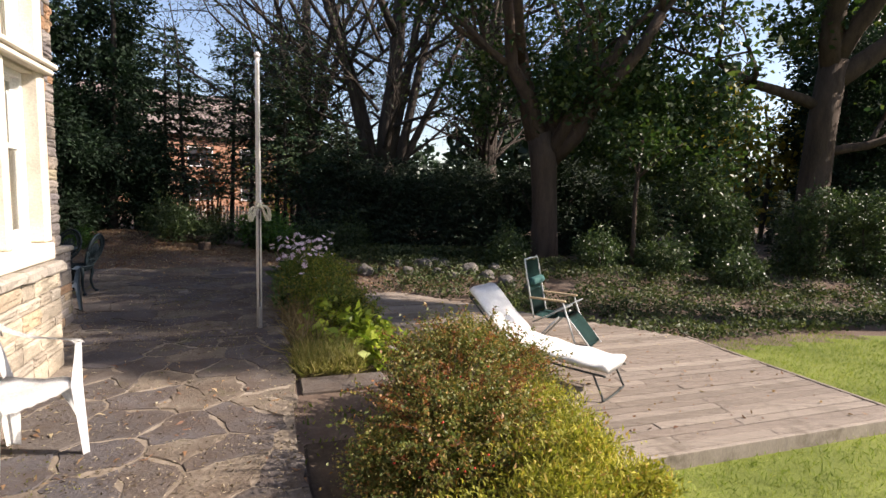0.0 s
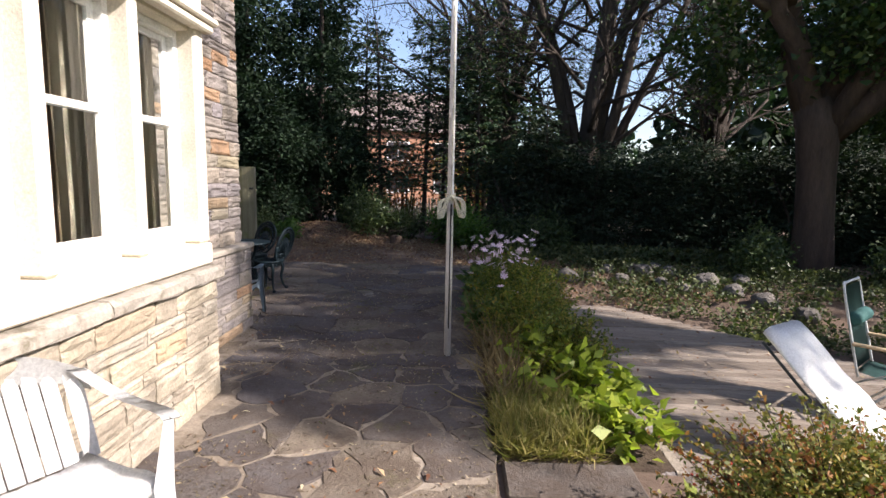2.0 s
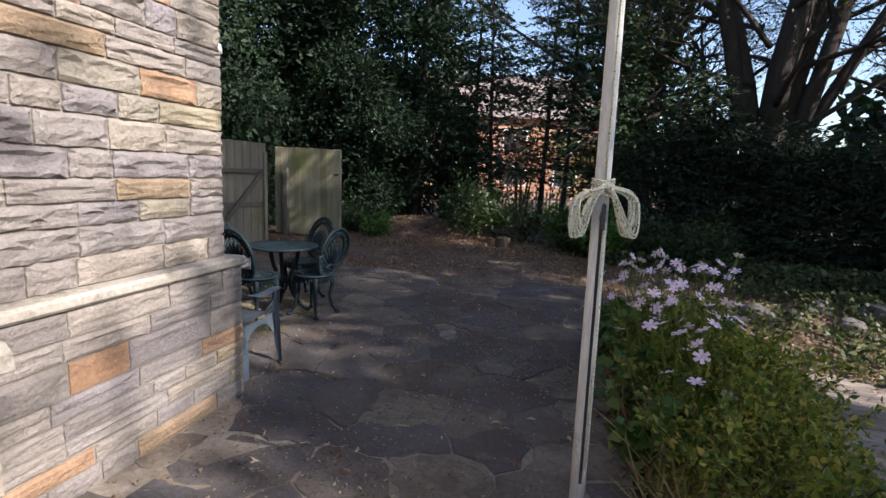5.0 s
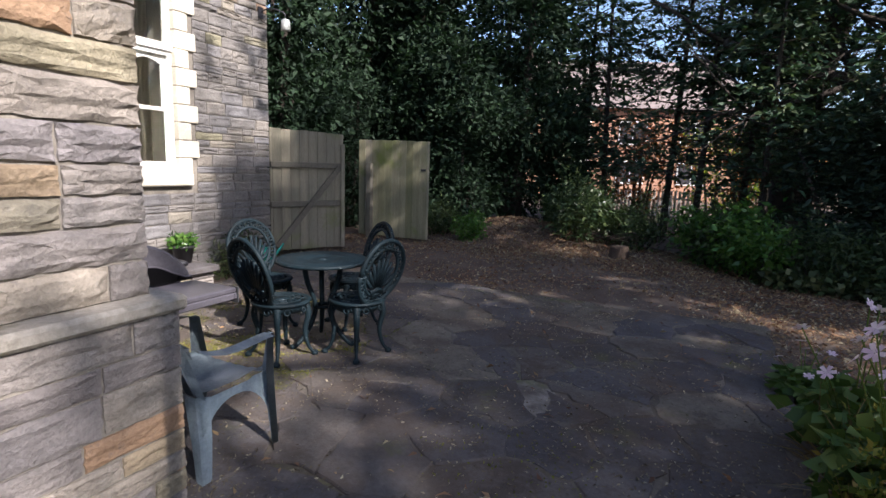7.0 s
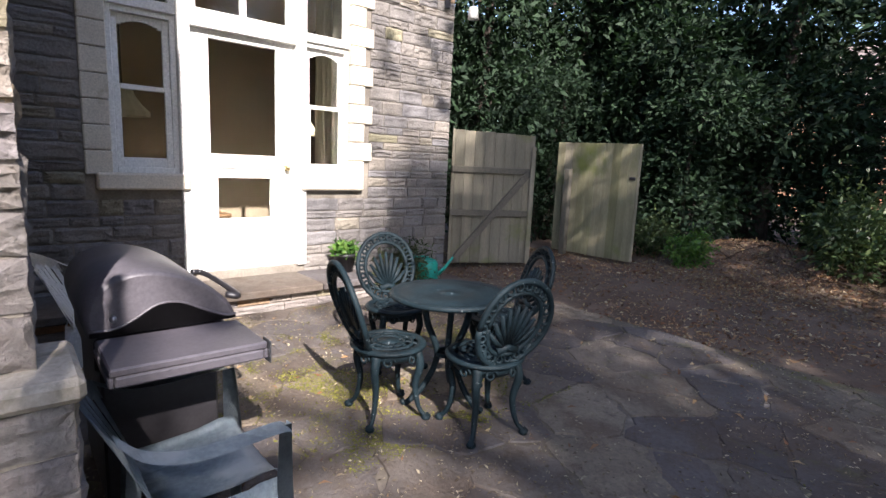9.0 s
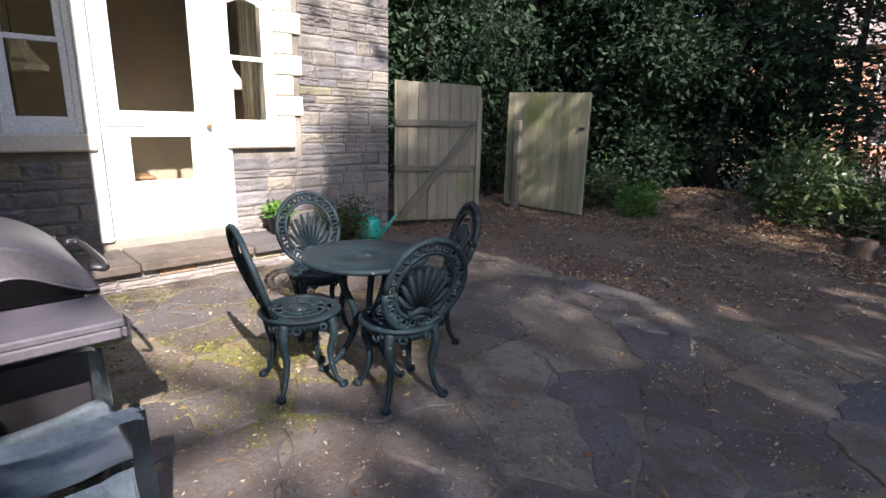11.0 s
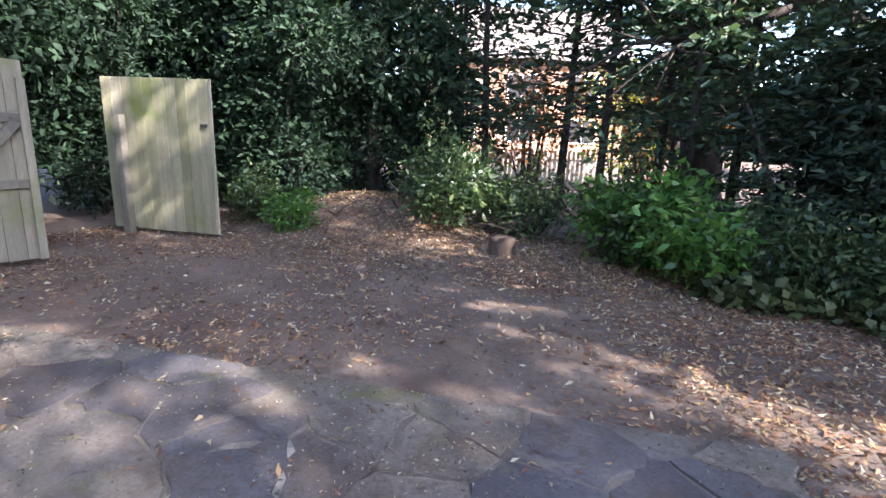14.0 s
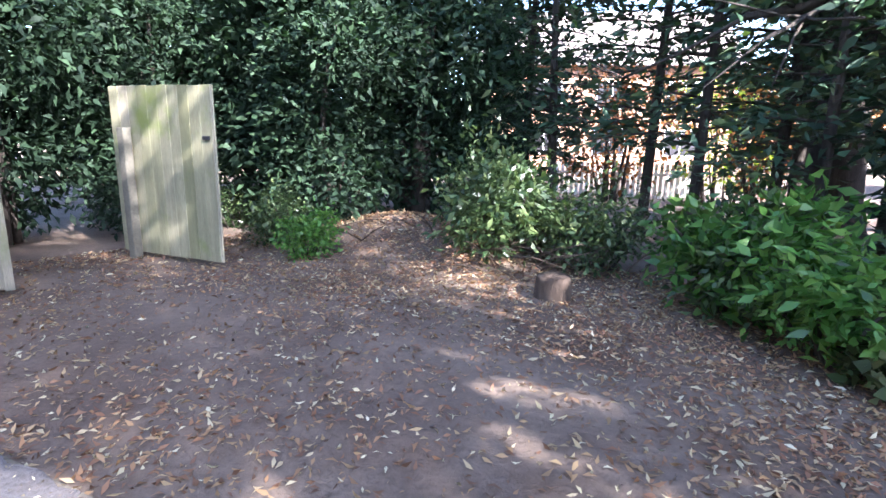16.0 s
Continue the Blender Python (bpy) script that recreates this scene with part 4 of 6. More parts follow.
low_c = evergreen(63, [(0, 0, 0.45, 0.75, 0.6, 0.45), (0.5, 0.2, 0.7, 0.6, 0.5, 0.5), (-0.5, 0.1, 0.55, 0.6, 0.5, 0.45)], 3600, 0.1, LEAF_MID, "low dark-leaved shrub at the hedge foot", group="low shrubs at the hedge foot")
mid_d = evergreen(66, [(0, 0, 0.9, 1.2, 1.0, 0.9), (0.4, 0, 2.0, 1.1, 1.0, 0.9), (-0.5, 0.1, 3.0, 1.2, 1.0, 0.9), (0.7, -0.3, 0.6, 0.8, 0.7, 0.6)], 2600, 0.14, LEAF_MID, "sunlit glossy green shrub beyond the deck", group="shrubs beyond the deck")
placed = [(tall_a, -11.6, 14.2, 1.0), (tall_a, -13.2, 12.8, 1.0), (tall_a, -10.1, 15.6, 0.92), (tall_a, -14.0, 15.5, 1.15), (tall_a, -12.6, 10.6, 0.9), (tall_a, -13.8, 8.6, 0.9), (tall_b, -10.4, 14.1, 0.8), (tall_b, -12.2, 12.2, 0.8), (tall_b, -8.9, 16.2, 0.6),
          (mid_d, 6.3, 12.6, 0.62), (mid_d, 7.4, 13.2, 0.66), (mid_d, 8.6, 12.2, 0.8), (mid_d, 10.2, 12.4, 0.85), (mid_d, 11.6, 11.6, 0.65), (mid_d, 5.4, 14.6, 0.7), (mid_d, 7.9, 15.6, 0.7), (tall_a, 12.2, 15.2, 0.8), (tall_a, 4.6, 18.0, 0.9), (tall_a, 14.6, 20.0, 1.3),
          (low_c, -7.4, 14.3, 0.9), (low_c, -6.6, 14.6, 0.8), (low_c, -8.0, 15.0, 0.9), (low_c, -3.4, 14.0, 0.8), (low_c, -2.5, 14.0, 0.8), (low_c, -4.9, 14.6, 0.9), (low_c, 1.6, 12.4, 0.8), (low_c, -10.0, 13.1, 0.6), (low_c, 3.6, 12.0, 0.8), (low_c, 4.9, 11.8, 0.75), (low_c, -11.9, 13.4, 0.7), (low_c, 6.4, 11.2, 0.7)]
seen = set()
for src, x, y, sc in placed:
    m = pose(x, y, ground_z(x, y), 0, 0, rng.random() * 360) @ Matrix.Diagonal((sc, sc, sc * (0.92 + 0.16 * rng.random()), 1))
    if src not in seen:
        seen.add(src)
        src.matrix_basis = m
    else:
        copy_thing(src, m)

# the clipped hedge behind the rocks, its shade put into the leaf colour
hedge = evergreen(67, [(0, 0, 0.7, 0.95, 0.5, 0.75), (0.3, 0.05, 1.5, 0.85, 0.45, 0.7), (-0.35, 0, 1.75, 0.8, 0.45, 0.7), (0.1, 0, 2.3, 0.7, 0.4, 0.5)], 3600, 0.12, LEAF_HEDGE_SHADE, "dense dark hedge shrub behind the rocks", "hedge_shrub", 0.3, "hedge behind the rocks", flat=0.4)
for k, (x, y) in enumerate(((-3.1, 15.1), (-1.9, 15.3), (-0.7, 15.3), (0.5, 15.4), (1.7, 15.6), (3.4, 15.4), (4.6, 15.6))):
    m = pose(x, y, ground_z(x, y), 0, 0, 15 * math.sin(5 * k)) @ Matrix.Diagonal((1.1, 1, 0.95 + 0.1 * math.sin(3 * k), 1))
    if k:
        copy_thing(hedge, m)
    else:
        hedge.matrix_basis = m
laurel = evergreen(64, [(0, 0, 0.4, 0.55, 0.45, 0.38), (0.35, 0.1, 0.65, 0.45, 0.4, 0.35), (-0.3, 0.1, 0.6, 0.4, 0.4, 0.3)], 3600, 0.115, LEAF_LAUREL, "glossy bright-green laurel bush", "laurel_bush", 0.45, "laurels at the hedge foot")
laurel.matrix_basis = pose(-5.0, 14.25, -0.02)
copy_thing(laurel, pose(-4.3, 13.85, -0.02, 0, 0, 140) @ Matrix.Diagonal((0.9, 0.9, 0.8, 1)))
copy_thing(laurel, pose(-9.0, 12.9, -0.02, 0, 0, 80) @ Matrix.Diagonal((0.5, 0.5, 0.55, 1)))
# russet and yellow trees lit beyond the hedge
for x, y, leaf, lab, sc in ((-9.6, 21.5, LEAF_RUST, "small tree with russet autumn leaves", 1.0), (-7.6, 23.0, LEAF_LIME, "small tree with lime-green leaves", 0.9), (13.0, 21.5, LEAF_YELLOW, "tree with yellow autumn leaves", 1.9), (-6.2, 21.5, LEAF_RUST, "small tree with russet autumn leaves", 0.9)):
    t = evergreen(70 + int(x), [(0, 0, 1.2, 1.2, 1.0, 0.8), (0.6, 0, 2.2, 1.2, 1.0, 0.8), (-0.6, 0, 2.6, 1.1, 1.0, 0.8)], 700, 0.13, leaf, lab, "autumn_tree", 0.6, category="tree")
    t.matrix_basis = pose(x, y, -0.1) @ Matrix.Diagonal((sc, sc, sc, 1))


# ---- things on the paving ----
PLASTIC_WHITE = surface("white_plastic", [(0.3, (0.84, 0.84, 0.82)), (0.7, (0.9, 0.9, 0.88))], 3.0, 60.0, 0.4, 0.05, spec=0.5)
# pale patches stand for the lit rim, the base is lifted for sky light
PLASTIC_GREEN = surface("sky_paled_green_plastic", [(0.3, (0.21, 0.27, 0.31)), (0.7, (0.32, 0.38, 0.42))], 3.0, 50.0, 0.45, 0.08, stain=((0.42, 0.47, 0.5), 0.5), stain_scale=3.0, spec=0.5)
IRON = surface("verdigris_painted_iron", [(0.3, (0.005, 0.01, 0.013)), (0.7, (0.011, 0.022, 0.028))], 9.0, 60.0, 0.58, 0.3, stain=((0.34, 0.39, 0.41), 0.65), stain_scale=34.0, spec=0.16)
BLACK = surface("black_enamel", [(0.3, (0.018, 0.017, 0.02)), (0.7, (0.035, 0.033, 0.037))], 3.0, 50.0, 0.4, 0.05, spec=0.5)
GREY_LID = surface("grey_enamel", [(0.3, (0.07, 0.065, 0.075)), (0.7, (0.11, 0.1, 0.115))], 3.0, 60.0, 0.45, 0.05, spec=0.5)
STEEL = surface("dull_steel", [(0.3, (0.35, 0.35, 0.36)), (0.7, (0.5, 0.5, 0.5))], 5.0, 60.0, 0.4, 0.05, metal=1.0)
POLE = surface("pole_paint", [(0.3, (0.5, 0.49, 0.47)), (0.7, (0.64, 0.63, 0.61))], 3.0, 40.0, 0.6, 0.2, stretch=((4, 4, 0.5), 0), stain=((0.3, 0.28, 0.25), 0.62), stain_scale=5.0)
ROPE = surface("flecked_rope", [(0.3, (0.5, 0.48, 0.36)), (0.56, (0.66, 0.64, 0.5)), (0.62, (0.1, 0.1, 0.15))], 120.0, 160.0, 0.85, 0.5)
CUSHION = surface("white_cushion_cloth", [(0.3, (0.62, 0.61, 0.57)), (0.7, (0.78, 0.77, 0.73))], 6.0, 80.0, 0.9, 0.3, stain=((0.5, 0.5, 0.47), 0.62), stain_scale=9.0)
GREEN_CLOTH = surface("green_canvas", [(0.3, (0.02, 0.075, 0.07)), (0.7, (0.04, 0.12, 0.11))], 4.0, 80.0, 0.8, 0.3)
WOOD_ARM = surface("pale_wood", [(0.3, (0.42, 0.31, 0.17)), (0.7, (0.55, 0.42, 0.26))], 4.0, 40.0, 0.6, 0.2)
TEAL = surface("turquoise_plastic", [(0.3, (0.01, 0.3, 0.22)), (0.7, (0.02, 0.4, 0.3))], 3.0, 60.0, 0.4, 0.05, spec=0.5)
ROCK = surface("grey_rock", [(0.3, (0.1, 0.09, 0.078)), (0.7, (0.175, 0.158, 0.14))], 3.0, 25.0, 0.9, 0.8, stain=((0.12, 0.13, 0.06), 0.6), stain_scale=4.0, dist=0.03)


def plane_strip(bm, left, right, thick, m=None):
    """A thick sheet between two lines of points."""
    fs = []
    a = [bm.verts.new(p) for p in left]
    b = [bm.verts.new(p) for p in right]
    for i in range(len(a) - 1):
        fs.append(bm.faces.new((a[i], a[i + 1], b[i + 1], b[i])))
    for f in fs:
        f.smooth = True
    bmesh.ops.solidify(bm, geom=fs, thickness=thick)
    return bm


def plastic_chair(m, material, label, group, tall=0.4):
    """A stacking garden chair, facing +x, with slatted back, looped arms and channelled legs."""
    c = thing("plastic_chair", m, label, "chair", group)
    bm = bmesh.new()
    rows = [(-0.2, 0.405, 0.2), (-0.1, 0.4, 0.215), (0.05, 0.405, 0.225), (0.16, 0.425, 0.232), (0.22, 0.425, 0.232), (0.245, 0.395, 0.225)]
    n = 12
    grid = [[bm.verts.new((x, -w + 2 * w * i / n, z + 0.03 * abs(-1 + 2 * i / n) ** 4 - 0.006 * (i % 2))) for i in range(n + 1)] for x, z, w in rows]
    fs = [bm.faces.new((grid[j][i], grid[j + 1][i], grid[j + 1][i + 1], grid[j][i + 1])) for j in range(len(rows) - 1) for i in range(n)]
    for f in fs:
        f.smooth = True
    bmesh.ops.solidify(bm, geom=fs, thickness=0.012)
    part("seat", bm, material, c)
    bm = bmesh.new()

    def back(y, u):
        return Vector((-0.2 - 0.12 * u - 0.1 * (1 - (y / 0.26) ** 2) * u, y, 0.41 + tall * u - 0.09 * (y / 0.26) ** 2 * u))
    for k in range(6):
        y0, y1 = -0.175 + k * 0.0585, -0.175 + k * 0.0585 + 0.053
        part("slat", plane_strip(bmesh.new(), [back(y0, u) for u in (0, 0.3, 0.6, 0.82)], [back(y1, u) for u in (0, 0.3, 0.6, 0.82)], 0.01), material, c)
    ys = [-0.27 + 0.54 * i / 14 for i in range(15)]
    plane_strip(bm, [back(y, 0.76) for y in ys], [back(y, 1.0) for y in ys], 0.024)
    for sgn in (-1, 1):
        plane_strip(bm, [back(sgn * 0.19, u) for u in (0, 0.4, 0.85)], [back(sgn * 0.25, u) for u in (0, 0.4, 0.85)], 0.014)
    part("backrest", bm, material, c)
    for sgn in (-1, 1):
        bm = bmesh.new()
        line = curve([(-0.325, sgn * 0.235, 0.41 + 0.8 * tall), (-0.26, sgn * 0.275, 0.41 + 0.68 * tall), (-0.17, sgn * 0.292, 0.655), (-0.05, sgn * 0.3, 0.645), (0.18, sgn * 0.295, 0.655), (0.235, sgn * 0.29, 0.64)], 4)
        plane_strip(bm, [p - Vector((0, 0.034 * sgn, 0)) for p in line], [p + Vector((0, 0.034 * sgn, -0.008)) for p in line], 0.034)
        part("arm", bm, material, c)
        bm = bmesh.new()
        plane_strip(bm, [(0.2, sgn * 0.285, 0.645), (0.195, sgn * 0.275, 0.42), (0.225, sgn * 0.285, 0.0)], [(0.25, sgn * 0.285, 0.645), (0.262, sgn * 0.27, 0.42), (0.27, sgn * 0.29, 0.0)], 0.01)
        plane_strip(bm, [(0.25, sgn * 0.285, 0.645), (0.262, sgn * 0.27, 0.42), (0.27, sgn * 0.29, 0.0)], [(0.245, sgn * 0.25, 0.645), (0.25, sgn * 0.2, 0.42), (0.262, sgn * 0.25, 0.0)], 0.01)
        part("leg", bm, material, c)
        bm = bmesh.new()
        plane_strip(bm, [(-0.15, sgn * 0.225, 0.41), (-0.17, sgn * 0.25, 0.2), (-0.2, sgn * 0.27, 0.0)], [(-0.24, sgn * 0.22, 0.43), (-0.25, sgn * 0.25, 0.2), (-0.26, sgn * 0.27, 0.0)], 0.01)
        plane_strip(bm, [(-0.24, sgn * 0.22, 0.43), (-0.25, sgn * 0.25, 0.2), (-0.26, sgn * 0.27, 0.0)], [(-0.235, sgn * 0.14, 0.43), (-0.245, sgn * 0.19, 0.2), (-0.255, sgn * 0.225, 0.0)], 0.01)
        part("leg", bm, material, c)
        bm = bmesh.new()
        xs_ = [-0.23 + 0.47 * k / 10 for k in range(11)]
        plane_strip(bm, [(x, sgn * 0.235, 0.412 + 0.012 * (x > 0.1)) for x in xs_], [(x, sgn * 0.25, 0.375 - 0.17 * (abs(x) / 0.24) ** 2.5) for x in xs_], 0.008)
        part("skirt", bm, material, c)
    return c


white_chair = plastic_chair(pose(-2.42, 2.77, 0.0, 0, 0, -10) @ Matrix.Diagonal((1.0, 1.0, 1.06, 1)), PLASTIC_WHITE, "white plastic garden chair beside the sunlit wall", "plastic garden chairs")
green_chair = plastic_chair(HOUSE @ pose(-2.555, 7.46, 0.0, 0, 0, 90) @ Matrix.Diagonal((0.82, 0.96, 0.9, 1)), PLASTIC_GREEN, "pale blue-grey plastic tub chair backed against the wall corner", "plastic garden chairs", 0.4)
plastic_chair(HOUSE @ pose(-4.45, 7.5, 0.0, 0, 0, 80), PLASTIC_WHITE, "white plastic chair standing beyond the barbecue", "plastic garden chairs")


def iron_chair_at(m):
    c = thing("iron_chair", m, "dark green cast-iron chair with a pierced shell back", "chair", "iron chairs round the table")
    bm = lathe(bmesh.new(), [(0.205, 0.405), (0.215, 0.415), (0.205, 0.428), (0.165, 0.43), (0.165, 0.405), (0.205, 0.405)], 28)
    for k in range(10):
        a = math.pi * 2 * k / 10
        part("seat_scroll", tube(bmesh.new(), [(0.05 * math.cos(a), 0.05 * math.sin(a), 0.422), (0.11 * math.cos(a + 0.25), 0.11 * math.sin(a + 0.25), 0.424), (0.175 * math.cos(a), 0.175 * math.sin(a), 0.42)], 0.013, 5, 0.5), IRON, c)
    lathe(bm, [(0.0, 0.415), (0.06, 0.415), (0.06, 0.43), (0.0, 0.434)], 14)
    for r in (0.09, 0.135):
        lathe(bm, [(r - 0.008, 0.415), (r + 0.008, 0.415), (r + 0.008, 0.43), (r - 0.008, 0.43), (r - 0.008, 0.415)], 24)
    part("seat", bm, IRON, c)
    bm = lathe(bmesh.new(), [(0.19, 0.405), (0.175, 0.37), (0.155, 0.345), (0.15, 0.345), (0.17, 0.375), (0.184, 0.405), (0.19, 0.405)], 28)
    for k in range(8):
        a = 2 * math.pi * (k + 0.5) / 8
        ring = []
        for i in range(14):
            w = i * 0.55
            rr = 0.036 * (1 - i / 18)
            da, dz = rr * math.cos(w) / 0.18, rr * math.sin(w)
            ring.append((0.182 * math.cos(a + da), 0.182 * math.sin(a + da), 0.365 + dz))
        tube(bm, ring, 0.007, 5)
    part("apron", bm, IRON, c, "scrolled apron")
    for a in (45, 135, 225, 315):
        ca, sa = math.cos(radians(a)), math.sin(radians(a))
        pts = curve([(0.17 * ca, 0.17 * sa, 0.395), (0.19 * ca, 0.19 * sa, 0.31), (0.165 * ca, 0.165 * sa, 0.19), (0.19 * ca, 0.19 * sa, 0.07), (0.235 * ca, 0.235 * sa, 0.02), (0.25 * ca, 0.25 * sa, 0.03)], 4)
        n = len(pts)
        bm = tube(bmesh.new(), pts, [0.028 - 0.015 * min(i / n * 1.6, 1) + (0.005 if i > n - 4 else 0) for i in range(n)], 8)
        lathe(bm, [(0.0, 0.0), (0.024, 0.003), (0.026, 0.016), (0.016, 0.03), (0.0, 0.034)], 10, Matrix.Translation((0.235 * ca, 0.235 * sa, 0)))
        part("leg", bm, IRON, c)

    def on_back(y, z):
        return Vector((-0.17 - 0.13 * (z - 0.42) / 0.4 - 0.35 * y * y + 0.012, y, z))

    def oval(s, zc=0.65, ry=0.212, rz=0.235):
        return [on_back(s * ry * math.cos(2 * math.pi * k / 32), zc + s * rz * math.sin(2 * math.pi * k / 32)) for k in range(33)]
    bm = bmesh.new()
    tube(bm, oval(1.0), 0.016, 6)
    tube(bm, oval(0.74), 0.013, 5)
    for k in range(22):
        a = 2 * math.pi * k / 22
        p = on_back(0.212 * 0.87 * math.cos(a), 0.65 + 0.235 * 0.87 * math.sin(a))
        q = [p + Vector((0, 0.019 * math.cos(w), 0.019 * math.sin(w))) for w in (0, 1.05, 2.1, 3.14, 4.2, 5.24, 6.28)]
        tube(bm, q, 0.009, 4)
    for k in range(9):
        a = radians(10 + 20 * k)
        tube(bm, [on_back(0.03 * math.cos(a), 0.52 + 0.02 * math.sin(a)), on_back(0.09 * math.cos(a), 0.54 + 0.12 * math.sin(a)), on_back(0.14 * math.cos(a), 0.59 + 0.17 * math.sin(a) * 0.95)], [0.009, 0.017, 0.01], 5)
    tube(bm, [on_back(-0.06, 0.5), on_back(0, 0.52), on_back(0.06, 0.5)], 0.022, 7)
    for sgn in (-1, 1):
        tube(bm, [(-0.15, sgn * 0.11, 0.42), on_back(sgn * 0.12, 0.47), on_back(sgn * 0.15, 0.53)], 0.013, 6)
    part("backrest", bm, IRON, c, "pierced shell-pattern back")
    return c


iron = iron_chair_at(pose(-5.39, 7.62, 0.0, 0, 0, 188))
copy_thing(iron, pose(-5.69, 7.17, 0.0, 0, 0, 98))
copy_thing(iron, pose(-6.4, 7.42, 0.0, 0, 0, 2))
copy_thing(iron, pose(-6.0, 8.02, 0.0, 0, 0, 262))

table = thing("iron_table", pose(-5.75, 7.55, 0.0), "round dark green cast-iron garden table", "table")
bm = lathe(bmesh.new(), [(0.0, 0.652), (0.32, 0.652), (0.345, 0.645), (0.352, 0.656), (0.345, 0.672), (0.32, 0.67), (0.29, 0.667), (0.285, 0.671), (0.12, 0.671), (0.115, 0.667), (0.03, 0.667), (0.025, 0.673), (0.0, 0.673)], 40)
part("tabletop", bm, IRON, table)
for a in (30, 150, 270):
    ca, sa = math.cos(radians(a)), math.sin(radians(a))
    pts = curve([(0.16 * ca, 0.16 * sa, 0.65), (0.13 * ca, 0.13 * sa, 0.5), (0.06 * ca, 0.06 * sa, 0.3), (0.13 * ca, 0.13 * sa, 0.12), (0.24 * ca, 0.24 * sa, 0.015), (0.27 * ca, 0.27 * sa, 0.03)], 5)
    part("leg", tube(bmesh.new(), pts, [0.022 - 0.006 * (i / len(pts)) for i in range(len(pts))], 8), IRON, table)
bm = lathe(bmesh.new(), [(0.055, 0.29), (0.075, 0.29), (0.075, 0.31), (0.055, 0.31), (0.055, 0.29)], 20)
part("stretcher", bm, IRON, table)

# barbecue against the recess wall: its end and folding shelf towards the yard
bbq = thing("barbecue", HOUSE @ pose(-3.24, 7.45, 0.0) @ Matrix.Diagonal((1, 0.86, 1, 1)), "black gas barbecue with a closed grey hood and side shelf", "barbecue")
part("cabinet", boxes((-0.3, 0.3, -0.25, 0.22, 0.08, 0.62), bevel=0.012), BLACK, bbq)
part("fire_box", boxes((-0.34, 0.34, -0.27, 0.25, 0.62, 0.76), bevel=0.02), BLACK, bbq)


def hood_ring(x, k):
    prof = [(-0.29, 0.765), (-0.3, 0.85), (-0.25, 0.94), (-0.12, 0.985), (0.03, 0.97), (0.16, 0.915), (0.25, 0.845), (0.285, 0.79), (0.29, 0.765)]
    return [(x, p.y * k, 0.765 + (p.z - 0.765) * k) for p in curve([(0, y, z) for y, z in prof], 3)]


bm = bmesh.new()
rings = [[bm.verts.new(p) for p in hood_ring(x, k)] for x, k in ((-0.35, 0.93), (-0.335, 1.0), (0.335, 1.0), (0.35, 0.93))]
for r0, r1 in zip(rings, rings[1:]):
    for i in range(len(r0) - 1):
        bm.faces.new((r0[i], r0[i + 1], r1[i + 1], r1[i])).smooth = True
bm.faces.new(rings[0])
bm.faces.new(rings[-1][::-1])
bmesh.ops.recalc_face_normals(bm, faces=bm.faces)
hood = part("hood", bm, GREY_LID, bbq, "grey enamelled hood")
bm = bmesh.new()
tube(bm, curve([(0.357, -0.285, 0.79), (0.357, -0.2, 0.79), (0.357, -0.13, 0.815), (0.357, -0.04, 0.86), (0.357, 0.05, 0.86), (0.357, 0.16, 0.815), (0.357, 0.24, 0.785), (0.357, 0.285, 0.785)], 4), 0.006, 5)
part("hood_trim", bm, GREY_LID, hood)
bm = bmesh.new()
tube(bm, curve([(-0.25, 0.28, 0.84), (-0.25, 0.34, 0.83), (0.0, 0.35, 0.83), (0.25, 0.34, 0.83), (0.25, 0.28, 0.84)], 4), 0.014, 8)
part("handle", bm, BLACK, hood)
part("bolt", lathe(bmesh.new(), [(0.0, 0.0), (0.014, 0.0), (0.012, 0.01), (0.0, 0.013)], 12, pose(0.352, -0.2, 0.825, 0, 90, 0)), STEEL, hood)
bm = boxes((0.36, 0.68, -0.27, 0.29, 0.735, 0.762), (0.36, 0.68, 0.275, 0.295, 0.7, 0.735), (0.36, 0.68, -0.275, -0.255, 0.7, 0.735), (0.662, 0.682, -0.255, 0.275, 0.7, 0.735), bevel=0.006)
part("side_shelf", bm, GREY_LID, bbq)
part("shelf_end_cap", boxes((0.62, 0.684, 0.296, 0.304, 0.68, 0.764), bevel=0.003), STEEL, bbq, "pale metal end cap")
bm = bmesh.new()
wave = curve([(0.355, -0.285, 0.79), (0.355, -0.2, 0.79), (0.355, -0.13, 0.815), (0.355, -0.04, 0.86), (0.355, 0.05, 0.86), (0.355, 0.16, 0.815), (0.355, 0.24, 0.785), (0.355, 0.285, 0.785)], 4)
plane_strip(bm, [(p.x, p.y, 0.768) for p in wave], list(wave), 0.004)
part("firebox_end", bm, BLACK, bbq)
for x in (-0.27, 0.27):
    for y in (-0.22, 0.2):
        part("caster", lathe(bmesh.new(), [(0.0, -0.018), (0.038, -0.018), (0.04, 0.0), (0.038, 0.018), (0.0, 0.018)], 14, pose(x, y, 0.041, 90, 0, 0)), BLACK, bbq)
bm = boxes((-0.3, 0.3, 0.25, 0.262, 0.64, 0.74), bevel=0.003)
panel = part("control_panel", bm, GREY_LID, bbq)
for x in (-0.2, 0.0, 0.2):
    part("knob", lathe(bmesh.new(), [(0.0, 0), (0.026, 0.0), (0.022, 0.03), (0.0, 0.032)], 12, pose(x, 0.262, 0.69, -90, 0, 0)), BLACK, panel)

